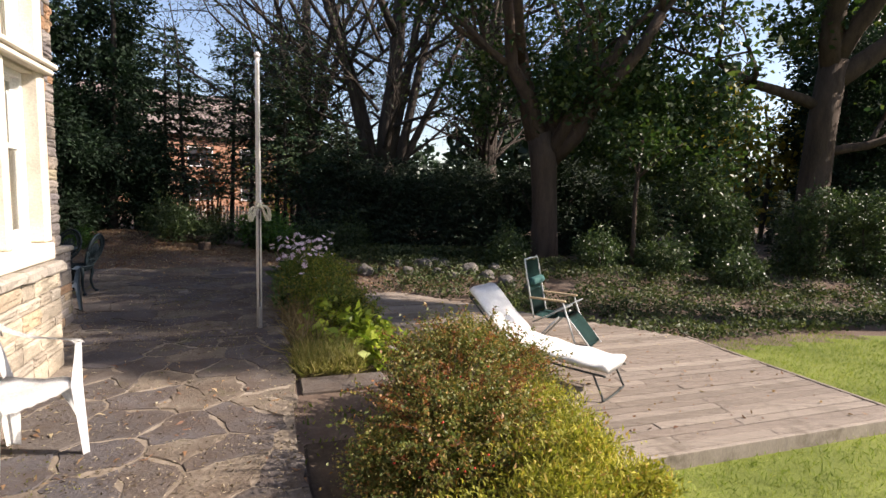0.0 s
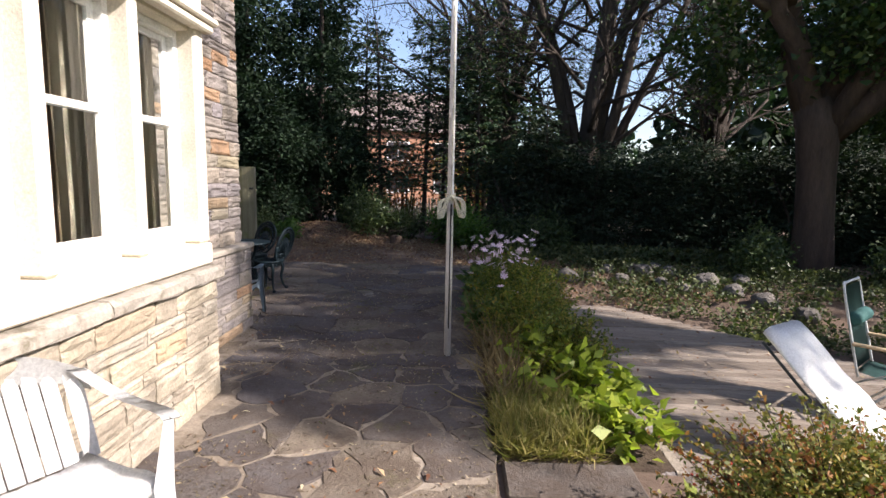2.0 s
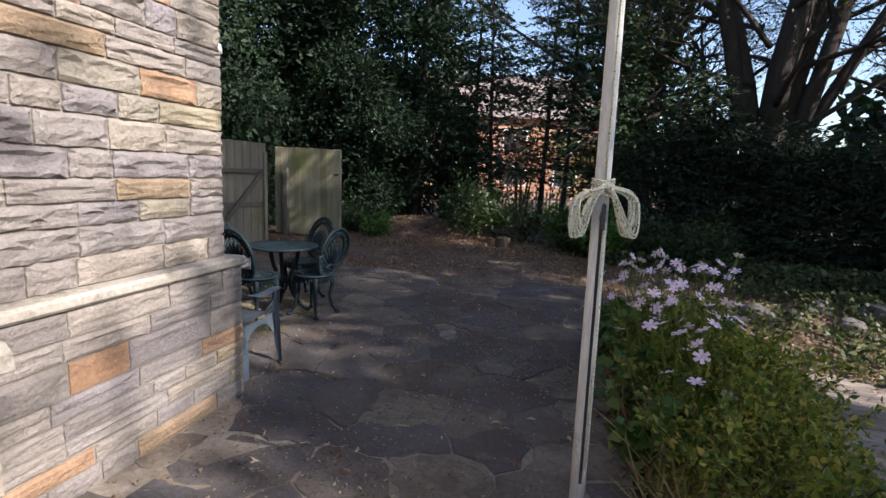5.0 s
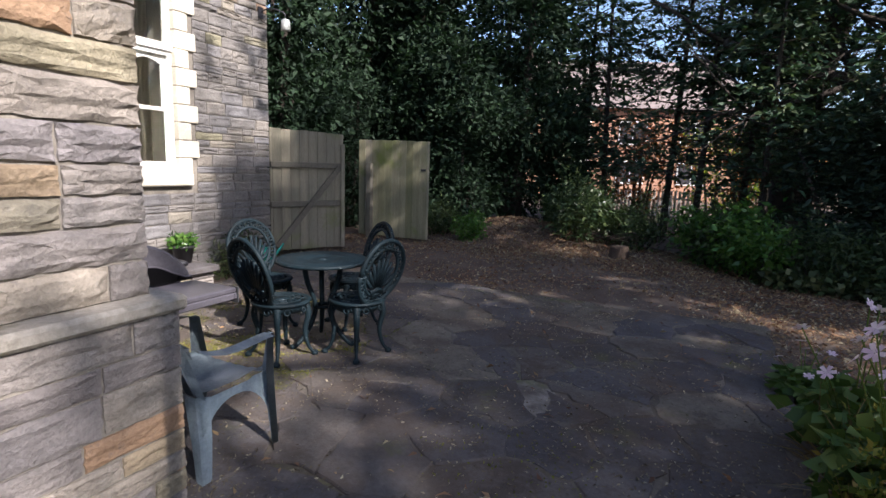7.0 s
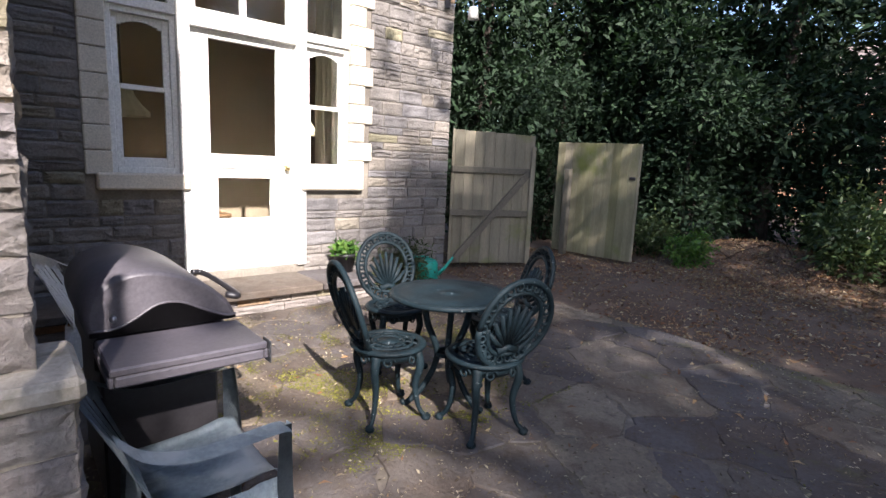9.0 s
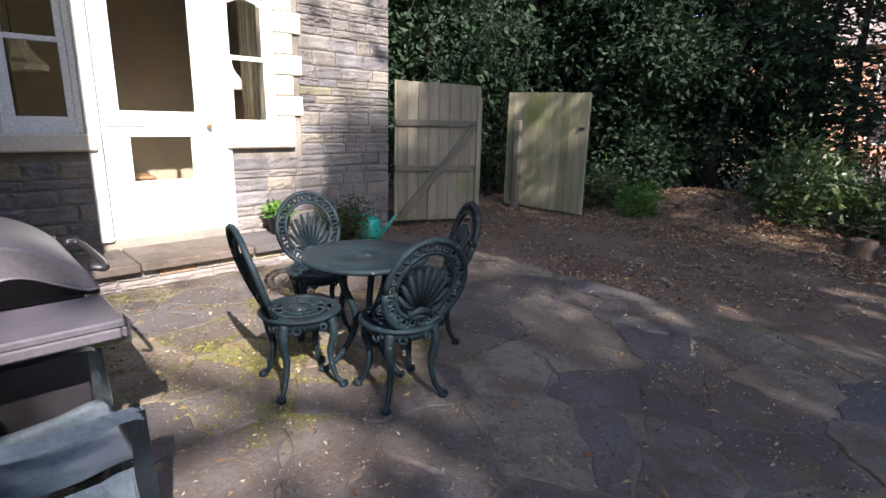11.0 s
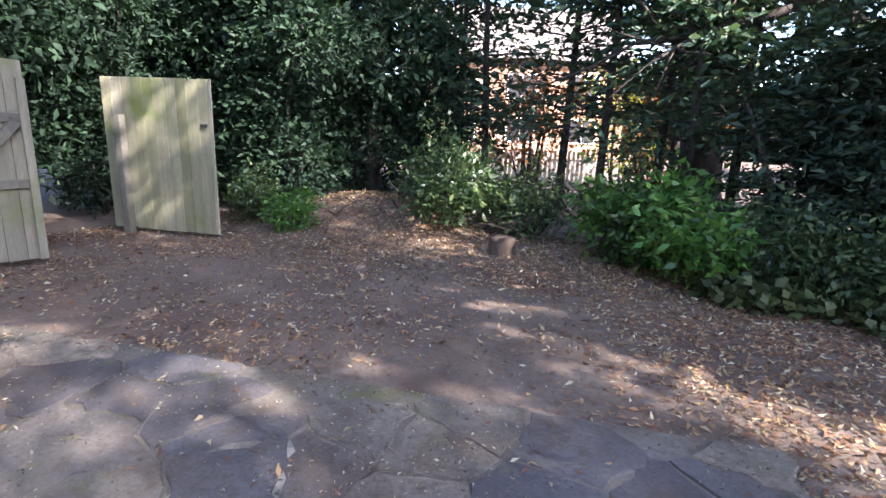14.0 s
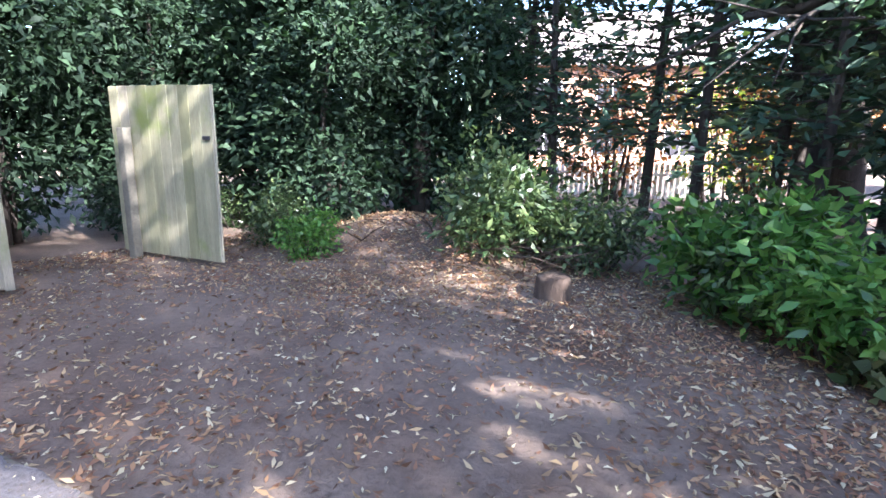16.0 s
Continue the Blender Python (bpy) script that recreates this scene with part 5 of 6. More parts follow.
# plant pot and watering can
pot = thing("plant_pot", HOUSE @ pose(-5.66, 9.76, 0.23), "black pot with a small green plant on the platform", "plant pot")
part("pot", lathe(bmesh.new(), [(0.0, 0.0), (0.085, 0.0), (0.112, 0.17), (0.12, 0.17), (0.12, 0.2), (0.108, 0.2), (0.1, 0.17), (0.0, 0.165)], 20), BLACK, pot)
prng = np.random.default_rng(77)
leaves("plant", lump(prng, 420, (0, 0, 0.24), (0.16, 0.16, 0.09), 0.1)[0], 0.06, LEAF_LAUREL, pot, prng)
can = thing("watering_can", pose(-8.72, 8.5, 0.02, 0, 0, 75), "turquoise plastic watering can on the ground", "watering can")
part("body", lathe(bmesh.new(), [(0.0, 0.0), (0.12, 0.0), (0.13, 0.02), (0.12, 0.22), (0.1, 0.26), (0.085, 0.262), (0.085, 0.25), (0.0, 0.25)], 22), TEAL, can)
part("spout", tube(bmesh.new(), [(0.1, 0, 0.06), (0.2, 0, 0.16), (0.3, 0, 0.3)], [0.026, 0.02, 0.014], 8), TEAL, can)
part("handle", tube(bmesh.new(), curve([(-0.11, 0, 0.08), (-0.2, 0, 0.16), (-0.18, 0, 0.27), (-0.05, 0, 0.3), (0.05, 0, 0.26)], 4), 0.014, 7), TEAL, can)
dry = evergreen(81, [(0, 0, 0.2, 0.32, 0.25, 0.22), (0.3, 0.1, 0.24, 0.25, 0.2, 0.24)], 9000, 0.07, LEAF_GROUND, "straggly grey-green plant against the house wall", "border_plant", 0.2, stems=8)
dry.matrix_basis = HOUSE @ pose(-5.55, 10.35, 0.0, 0, 0, 90)
copy_thing(dry, HOUSE @ pose(-5.65, 10.75, 0.0, 0, 0, 200) @ Matrix.Diagonal((0.7, 0.7, 0.7, 1)))

# wall lamp at the house corner
lamp = thing("wall_lamp", HOUSE @ pose(-5.86, 11.2, 3.2), "small white glass lamp on a bracket at the house corner", "wall lamp")
part("bracket", tube(bmesh.new(), curve([(-0.01, 0, 0.1), (0.1, 0.06, 0.16), (0.24, 0.16, 0.12), (0.26, 0.18, 0.04)], 4), 0.009, 6), BLACK, lamp)
part("backplate", boxes((-0.012, 0.012, -0.04, 0.04, 0.03, 0.17), bevel=0.004), BLACK, lamp)
part("shade", lathe(bmesh.new(), [(0.0, -0.1), (0.062, -0.1), (0.058, 0.0), (0.05, 0.03), (0.02, 0.045), (0.0, 0.045)], 16, Matrix.Translation((0.26, 0.18, 0))), WHITE, lamp, "white glass shade")


# ---- gates ----
def board_gate(name, m, width, height, material, label, rails=(), brace=False, slope=0.0):
    """Upright boards at m, x along the gate, its back with rails at +y."""
    g = thing(name, m, label, "gate", "garden gates")
    rng = np.random.default_rng(int(width * 100))
    x = 0.0
    while x < width - 0.02:
        w = min(0.14 + 0.014 * rng.random(), width - x)
        h = height + slope * x / width + rng.normal() * 0.004
        part("board", boxes((x + 0.001, x + w - 0.0015, -0.011 + 0.006 * (rng.random() - 0.5), 0.011, 0.03 + 0.01 * rng.random(), h), bevel=0.003), material, g)
        x += w
    for z in rails:
        bm = boxes((0.0, width, 0.0115, 0.05, z - 0.05, z + 0.035), bevel=0.006)
        part("rail", bm, RAIL, g)
    if brace:
        b, a = Vector((width - 0.08, 0.032, rails[0] - 0.66)), Vector((0.1, 0.032, rails[-1] - 0.04))
        d = (b - a)
        bm = boxes((0, d.length, -0.018, 0.018, -0.045, 0.045), bevel=0.005)
        bmesh.ops.transform(bm, matrix=Matrix.Translation(a + Vector((0, 0.024, 0))) @ Matrix.Rotation(-math.atan2(d.z, d.x), 4, "Y"), verts=bm.verts)
        part("brace", bm, RAIL, g)
    return g


# the open gate by the house shows its rails; the other leaf is green with algae
g1 = board_gate("garden_gate", pose(-9.56, 10.36, 0.0, 0, 0, 263.5), 1.22, 1.86, FENCE, "weathered timber gate, open, with rails and a diagonal brace", rails=(0.76, 1.36), brace=True, slope=0.03)
part("stile", boxes((0.0, 0.07, 0.052, 0.07, 0.03, 1.7), bevel=0.004), FENCE, g1)
g2 = board_gate("garden_gate", pose(-10.72, 11.54, 0.0, 0, 0, 20), 1.52, 1.86, FENCE_GREEN, "timber gate leaf green with algae, standing open", slope=-0.02)
post = tagged(link_mesh("gate_post", boxes((-0.05, 0.05, -0.05, 0.05, -0.3, 1.42), bevel=0.008), RAIL, None, pose(-10.4, 11.55, 0.0, 0, 0, 20)), "grey weathered timber gate post", "post")
part("latch", boxes((1.36, 1.46, -0.03, -0.014, 1.3, 1.34), bevel=0.004), BLACK, g2)

# ---- pole with its coil of line ----
pole = thing("flag_pole", pose(-2.125, 5.983, 0.0, 0, 0, 30), "slender pale painted pole with a line tied to it", "pole")
part("shaft", tube(bmesh.new(), [(0, 0, -0.2), (0, 0, 1.0), (0, 0, 2.2), (0, 0, 3.08)], [0.031, 0.03, 0.027, 0.024], 14), POLE, pole)
part("cap", lathe(bmesh.new(), [(0.0, 3.13), (0.02, 3.12), (0.034, 3.095), (0.034, 3.07), (0.0, 3.07)][::-1], 14), POLE, pole)
part("groove_strip", boxes((-0.0055, 0.0055, -0.034, -0.026, 0.25, 1.34), bevel=0.002), BARK_DARK, pole, "dark rusted strip")
part("cleat", boxes((-0.01, 0.01, -0.05, -0.03, 1.3, 1.33), (-0.008, 0.008, -0.058, -0.046, 1.27, 1.37), bevel=0.005), BLACK, pole, "black cleat")
line = thing("rope_coil", pose(-2.125, 5.983, 0.0, 0, 0, 30), "coil of cream flecked line tied round the pole", "rope")
rr = np.random.default_rng(91)
for sgn, n in ((-1, 24), (1, 18)):
    for k in range(n):
        bm = bmesh.new()
        o = rr.normal(size=3) * 0.007
        ln, w = 0.13 + 0.045 * rr.random(), 0.022 + 0.016 * rr.random()
        top = Vector((sgn * 0.012 + o[0], -0.05 + o[1], 1.43 + 0.5 * o[2]))
        end = Vector((sgn * (0.075 + 0.035 * rr.random()), -0.06 + o[1] * 1.5, 1.43 - ln))
        side = Vector((w * 0.8, 0, w * 0.35 * sgn))
        pts = curve([top, top.lerp(end, 0.5) + side + Vector((sgn * 0.022, 0, 0.03)), end + side * 0.5, end - side * 0.5 - Vector((0, 0.006, 0.0)), top.lerp(end, 0.5) - side + Vector((sgn * 0.02, 0, 0.02)), top + Vector((0, -0.01, 0))], 4)
        tube(bm, pts, 0.0034, 6)
        part("loop", bm, ROPE, line)
for k in range(9):
    z = 1.4 + 0.007 * k
    part("wrap", tube(bmesh.new(), [(0.04 * math.cos(a), 0.042 * math.sin(a) - 0.01, z + 0.004 * math.sin(a * 2 + k)) for a in np.linspace(0, 2 * math.pi, 17)], 0.0034, 6), ROPE, line)
bm = bmesh.new()
tube(bm, [(0.0, -0.037, 1.4), (0.004, -0.036, 2.2), (0, -0.031, 3.02)], 0.005, 6)
tube(bm, [(0.012, -0.042, 1.3), (0.014, -0.044, 0.8), (0.012, -0.04, 0.32)], 0.005, 6)
part("halyard", bm, ROPE, line)

# ---- deck furniture ----
lounger = thing("sun_lounger", pose(0.49, 6.08, DECK_Z, 0, 0, -38.5), "reclining sun lounger with a white quilted cushion", "lounger")


def lounger_line(u):
    return (0.885 - 0.92 * u) if u < 0.53 else (0.395 - 0.06 * (u - 0.53) - 0.02 * math.sin((u - 0.53) * 3.0))


us = [0, 0.1, 0.2, 0.3, 0.4, 0.48, 0.53, 0.6, 0.72, 0.85, 1.0, 1.12, 1.25, 1.4, 1.5, 1.58, 1.63]
bm = bmesh.new()
crng = np.random.default_rng(4)
ny = 10
top_rows = []
for u in us:
    z = lounger_line(u)
    top_rows.append([(u + crng.normal() * 0.003, -0.26 + 0.52 * i / ny, z + 0.012 * math.sin(u * 16) + crng.normal() * 0.004) for i in range(ny + 1)])
rings = []
for u, r in zip(us, top_rows):
    under = [(x, y, lounger_line(u) - 0.06) for x, y, z in r[1:-1]][::-1]
    upper = [(x, y, z + 0.03 - (0.018 if i in (0, ny) else 0.0)) for i, (x, y, z) in enumerate(r)]
    side = [(upper[-1][0], 0.275, lounger_line(u) - 0.01)], [(upper[0][0], -0.275, lounger_line(u) - 0.01)]
    rings.append([bm.verts.new(p) for p in upper + side[0] + under + side[1]])
for r0, r1 in zip(rings, rings[1:]):
    for i in range(len(r0)):
        bm.faces.new((r0[i - 1], r0[i], r1[i], r1[i - 1]))
bm.faces.new(rings[0])
bm.faces.new(rings[-1][::-1])
for f in bm.faces:
    f.smooth = True
bmesh.ops.recalc_face_normals(bm, faces=bm.faces)
cush = part("cushion", bm, CUSHION, lounger, "white quilted cushion")
part("care_label", boxes((0.56, 0.68, -0.275, -0.272, 0.26, 0.34), bevel=0), PLASTIC_WHITE, cush)
FRAME_DARK = surface("dark_frame_paint", [(0.3, (0.012, 0.018, 0.016)), (0.7, (0.03, 0.038, 0.035))], 6.0, 60.0, 0.4, 0.05, spec=0.5)
for sgn in (-1, 1):
    part("side_rail", tube(bmesh.new(), [(u, sgn * 0.27, lounger_line(u) - 0.075) for u in us], 0.011, 7), FRAME_DARK, lounger)
for u0, u1 in ((1.5, 1.62), (0.62, 0.5)):
    z0 = lounger_line(u0) - 0.075
    part("leg", tube(bmesh.new(), curve([(u0, -0.27, z0), (u1 - 0.02, -0.27, 0.06), (u1, -0.24, 0.011), (u1, 0.24, 0.011), (u1 - 0.02, 0.27, 0.06), (u0, 0.27, z0)], 5), 0.011, 7), FRAME_DARK, lounger)
part("crossbar", tube(bmesh.new(), [(0.02, -0.27, lounger_line(0.02) - 0.075), (0.02, 0.27, lounger_line(0.02) - 0.075)], 0.011, 7), FRAME_DARK, lounger)

rec = thing("folding_recliner", pose(1.34, 7.02, DECK_Z, 0, 0, -30), "green canvas folding recliner with a pale frame and wooden arms", "chair")


def cloth(name, pts, label=""):
    bm = bmesh.new()
    line_ = curve(pts, 4)
    plane_strip(bm, [(p.x, -0.23, p.z) for p in line_], [(p.x, 0.23, p.z) for p in line_], 0.008)
    return part(name, bm, GREEN_CLOTH, rec, label)


cloth("backrest", [(-0.14, 0, 1.1), (-0.08, 0, 0.8), (0.0, 0, 0.42)])
cloth("seat", [(0.0, 0, 0.4), (0.22, 0, 0.38), (0.46, 0, 0.43)])
cloth("foot_rest", [(0.47, 0, 0.43), (0.62, 0, 0.27), (0.78, 0, 0.08)])
bm = bmesh.new()
lathe(bm, [(0.0, -0.2), (0.05, -0.2), (0.06, -0.17), (0.06, 0.17), (0.05, 0.2), (0.0, 0.2)], 12, pose(-0.06, 0, 0.83, 90, 0, 0))
part("head_cushion", bm, GREEN_CLOTH, rec)
PALE = surface("pale_frame_paint", [(0.3, (0.5, 0.52, 0.5)), (0.7, (0.62, 0.64, 0.62))], 5.0, 60.0, 0.4, 0.05, spec=0.5)
part("back_frame", tube(bmesh.new(), curve([(0.02, -0.25, 0.36), (-0.08, -0.25, 0.8), (-0.145, -0.24, 1.1), (-0.15, -0.16, 1.125), (-0.15, 0.16, 1.125), (-0.145, 0.24, 1.1), (-0.08, 0.25, 0.8), (0.02, 0.25, 0.36)], 4), 0.011, 7), PALE, rec)
for sgn in (-1, 1):
    y = sgn * 0.26
    part("arm", boxes((-0.04, 0.44, y - 0.025, y + 0.025, 0.62, 0.645), bevel=0.008), WOOD_ARM, rec, "pale wooden arm")
    part("leg", tube(bmesh.new(), [(0.4, y, 0.62), (0.62, y, 0.012)], 0.011, 7), PALE, rec)
    part("leg", tube(bmesh.new(), [(0.36, y * 0.96, 0.42), (0.0, y * 0.96, 0.012)], 0.011, 7), PALE, rec)
    part("leg", tube(bmesh.new(), [(0.0, y * 0.92, 0.3), (0.52, y * 0.92, 0.6)], 0.009, 7), PALE, rec)
    part("leg", tube(bmesh.new(), [(0.46, y * 0.9, 0.43), (0.8, y * 0.9, 0.05)], 0.01, 7), PALE, rec)


# ---- rocks, stump, edging ----
def rock_mesh(seed):
    rng = np.random.default_rng(seed)
    bm = bmesh.new()
    bmesh.ops.create_icosphere(bm, subdivisions=3, radius=1.0)
    o = Vector(rng.random(3) * 20)
    for v in bm.verts:
        f = 1 + 0.28 * noise.noise(v.co * 1.2 + o) + 0.12 * noise.noise(v.co * 3.1 + o)
        v.co = Vector((v.co.x * f, v.co.y * f * 0.8, max(v.co.z * f * 0.7, -0.35)))
    return bm


rocks = [link_mesh("rock", rock_mesh(k), ROCK) for k in range(3)]
rock_rows = [(-1.66, 11.0, 0.22), (-1.02, 11.8, 0.16), (-0.45, 11.7, 0.24), (0.02, 11.8, 0.2), (0.6, 11.3, 0.24), (-0.75, 11.2, 0.16), (-0.1, 11.2, 0.15), (0.25, 11.0, 0.14), (-1.3, 11.3, 0.13), (0.95, 11.0, 0.18), (1.35, 10.7, 0.2), (-0.2, 12.2, 0.2), (0.5, 12.1, 0.18), (1.15, 11.6, 0.15), (1.8, 10.3, 0.2)]
for k, (x, y, r) in enumerate(rock_rows):
    m = pose(x, y, ground_z(x, y) + 0.25 * r, 0, 0, 57 * k) @ Matrix.Diagonal((r, r, r * 1.0, 1))
    ob = rocks[k] if k < 3 else new("rock", rocks[k % 3].data)
    ob.matrix_basis = m
    tagged(ob, "rough grey garden rock bordering the bed", "rock", "rocks behind the deck")
stump = thing("tree_stump", pose(-6.25, 13.6, -0.05), "short weathered tree stump among fallen leaves", "stump")
part("stump_wood", lathe(bmesh.new(), [(0.2, -0.05), (0.17, 0.05), (0.15, 0.2), (0.145, 0.24), (0.0, 0.25)], 14), BARK, stump)

bed = thing("planting_bed", HOUSE @ pose(0, 0, 0), "raised planting bed held by rough stones", "bed", kind="structure")
erng = np.random.default_rng(14)
part("soil", boxes((0.2, 1.25, 4.58, 9.9, -0.4, -0.05), (0.2, 1.3, 0.2, 3.4, -0.4, -0.05), (0.2, 1.3, 3.4, 4.3, -0.45, -0.2), bevel=0.02), SOIL, bed)
sv = 4.56
while sv < 9.8:
    w = 0.25 + 0.25 * erng.random()
    me = STONES[int(erng.integers(len(STONES)))]
    ob = new("stone", me)
    ob.parent = bed
    ob.matrix_basis = Matrix.Translation((1.3, sv + w / 2, -0.2)) @ Matrix.Diagonal((0.03, w - 0.012, 0.26 + 0.05 * erng.random(), 1))
    ob2 = new("cap_stone", me)
    ob2.parent = bed
    ob2.matrix_basis = Matrix.Translation((1.23, sv + w / 2, -0.065)) @ pose(0, 0, 0, 0, -90, 0) @ Matrix.Diagonal((0.02, w - 0.012, 0.16, 1))
    sv += w
part("edging_slab", boxes((0.24, 0.98, 4.27, 4.6, -0.12, -0.03), bevel=0.014), SLAB, bed)
part("step_stone", boxes((0.3, 1.06, 4.1, 4.5, -0.21, -0.125), bevel=0.014), SLAB, bed)
part("step_stone", boxes((0.3, 0.75, 3.75, 4.22, -0.26, -0.16), bevel=0.014), SLAB, bed)
part("step_stone", boxes((0.8, 1.28, 3.6, 4.2, -0.3, -0.19), bevel=0.014), SLAB, bed)
part("step_stone", boxes((0.28, 0.72, 3.42, 3.7, -0.26, -0.165), bevel=0.014), SLAB, bed)

# ---- plants of the bed ----
def bumpy(seed, lumps, n):
    """The lumps with n smaller ones budding from the upper skin of each."""
    rng = np.random.default_rng(seed)
    out = list(lumps)
    for x, y, z, rx, ry, rz in lumps:
        for k in range(n):
            d = rng.normal(size=3)
            d[2] = abs(d[2]) * 0.8
            d /= np.linalg.norm(d)
            r = 0.1 + 0.13 * rng.random()
            out.append((x + d[0] * rx * 0.95, y + d[1] * ry * 0.95, z + d[2] * rz * 0.95, r, r, r * 0.8))
    return out


def shoots(parent, lumps, n, length, size, leaf, seed, lift=0.5):
    """Arching leafy shoots that stand out of a shrub."""
    rng = np.random.default_rng(seed)
    bm, cs = bmesh.new(), []
    for k in range(n):
        x, y, z, rx, ry, rz = lumps[k % len(lumps)]
        d = rng.normal(size=3)
        d[2] = abs(d[2]) + 0.2
        d /= np.linalg.norm(d)
        p = Vector((x + d[0] * rx * 0.8, y + d[1] * ry * 0.8, z + d[2] * rz * 0.8))
        q = Vector((d[0] + rng.normal() * 0.3, d[1] + rng.normal() * 0.3, d[2] * 0.6 + lift)).normalized()
        ln = length * (0.5 + 0.7 * rng.random())
        pts = [p, p + q * ln * 0.5, p + q * ln + Vector((0, 0, -0.18 * ln))]
        tube(bm, pts, [0.003, 0.0025, 0.0012], 3)
        line = np.array([tuple(v) for v in curve(pts, 7)])
        cs.append(np.repeat(line, 3, axis=0) + rng.normal(size=(len(line) * 3, 3)) * size * 0.35)
    tagged(part("twigs", bm, BARK, parent), kind="stuff")
    tagged(leaves("shoot_leaves", np.concatenate(cs), size, leaf, parent, rng, aspect=0.55), kind="stuff")


COTO_LUMPS = [(1.3, 3.4, 0.2, 0.46, 0.52, 0.38), (1.65, 3.65, 0.06, 0.4, 0.42, 0.36), (1.0, 2.75, 0.12, 0.45, 0.5, 0.36), (0.95, 2.5, -0.04, 0.32, 0.42, 0.26)]
coto = evergreen(101, bumpy(7, COTO_LUMPS, 9), 110000, 0.018, LEAF_COTO, "spreading cotoneaster with reddening leaves and red berries", "cotoneaster_bush", 0.6, stems=14, spread=0.05)
coto.matrix_basis = HOUSE.copy()
shoots(coto, COTO_LUMPS, 430, 0.4, 0.022, LEAF_COTO, 9)
shoots(coto, COTO_LUMPS[:3], 150, 0.36, 0.02, LEAF_RUST, 10)
brng = np.random.default_rng(5)
BERRY = surface("red_berries", [(0.3, (0.4, 0.03, 0.015)), (0.7, (0.55, 0.06, 0.03))], 5.0, 50.0, 0.35, 0.0, spec=0.5)
bc = np.concatenate([lump(brng, 70, c, r, 0.85)[0] for c, r in (((1.3, 3.4, 0.23), (0.58, 0.6, 0.42)), ((1.7, 3.65, 0.08), (0.5, 0.45, 0.4)), ((1.0, 2.75, 0.15), (0.5, 0.55, 0.4)))])
oct_v = np.array([(1, 0, 0), (0, 1, 0), (-1, 0, 0), (0, -1, 0), (0, 0, 1), (0, 0, -1)]) * 0.009
bmb = bmesh.new()
for c in bc:
    vs_ = [bmb.verts.new(Vector(c) + Vector(o)) for o in oct_v]
    for i in range(4):
        bmb.faces.new((vs_[i], vs_[(i + 1) % 4], vs_[4]))
        bmb.faces.new((vs_[(i + 1) % 4], vs_[i], vs_[5]))
tagged(part("berries", bmb, BERRY, coto, "red berries"), kind="stuff")
heath = evergreen(102, bumpy(8, [(1.5, 2.7, 0.0, 0.4, 0.46, 0.38), (1.45, 2.1, 0.0, 0.44, 0.5, 0.4), (1.0, 1.8, 0.0, 0.46, 0.46, 0.36), (1.25, 1.3, -0.04, 0.48, 0.46, 0.34), (1.8, 2.95, -0.17, 0.3, 0.42, 0.3), (0.75, 1.2, -0.02, 0.4, 0.48, 0.32)], 6), 80000, 0.032, LEAF_HEATH, "mound of yellow-green heather in the sun", "heather_mound", 0.26, stems=10, flat=0.0, droop=-0.9, spread=0.06)
heath.matrix_basis = HOUSE.copy()
shoots(heath, [(1.5, 2.7, 0.0, 0.4, 0.46, 0.38), (1.45, 2.1, 0.0, 0.44, 0.5, 0.4), (1.0, 1.8, 0.0, 0.46, 0.46, 0.36), (1.25, 1.3, -0.04, 0.48, 0.46, 0.34), (1.8, 2.95, -0.17, 0.3, 0.42, 0.3)], 170, 0.15, 0.022, LEAF_HEATH, 11, 1.0)
shrub = evergreen(103, [(0.65, 6.6, 0.2, 0.42, 0.6, 0.32), (0.7, 7.4, 0.28, 0.45, 0.6, 0.36), (0.55, 8.2, 0.2, 0.4, 0.5, 0.32), (0.85, 5.9, 0.12, 0.35, 0.4, 0.25)], 70000, 0.032, LEAF_BED, "loose green and gold bed shrub", "bed_shrub", 0.4, stems=14, droop=-0.3, spread=0.07)
shrub.matrix_basis = HOUSE.copy()
shoots(shrub, [(0.65, 6.6, 0.2, 0.42, 0.6, 0.32), (0.7, 7.4, 0.28, 0.45, 0.6, 0.36), (0.55, 8.2, 0.2, 0.4, 0.5, 0.32), (0.85, 5.9, 0.12, 0.35, 0.4, 0.25)], 130, 0.32, 0.034, LEAF_BED, 12, 0.8)
lime = evergreen(104, [(0.85, 5.35, 0.1, 0.36, 0.4, 0.2), (0.65, 5.75, 0.16, 0.35, 0.35, 0.2), (1.05, 5.0, 0.02, 0.3, 0.3, 0.16)], 6500, 0.1, LEAF_LIME, "lime-green broad-leaved plants in the bed", "lime_leaf_plant", 0.62, stems=12, flat=0.55, droop=0.1, spread=0.1)
lime.matrix_basis = HOUSE.copy()
tuft = thing("grass_tuft", HOUSE.copy(), "dry grass tuft at the edge of the bed", "grass")
trng = np.random.default_rng(8)
tc = np.column_stack([0.25 + 0.55 * trng.random(4200), 4.62 + 0.75 * trng.random(4200), -0.05 + 0.02 * trng.random(4200)])
tagged(leaves("grass_blade", tc, 0.2, DRY_GRASS, tuft, trng, aspect=0.035, droop=-1.3), kind="stuff")
dry_c = np.column_stack([0.2 + 0.3 * trng.random(1500), 5.2 + 3.9 * trng.random(1500), -0.03 + 0.02 * trng.random(1500)])
stalks = thing("dry_stalks", HOUSE.copy(), "dead brown stalks along the bed edge", "dry plants", kind="stuff")
leaves("stalk_blades", dry_c, 0.34, STRAW, stalks, trng, aspect=0.03, droop=-1.5)


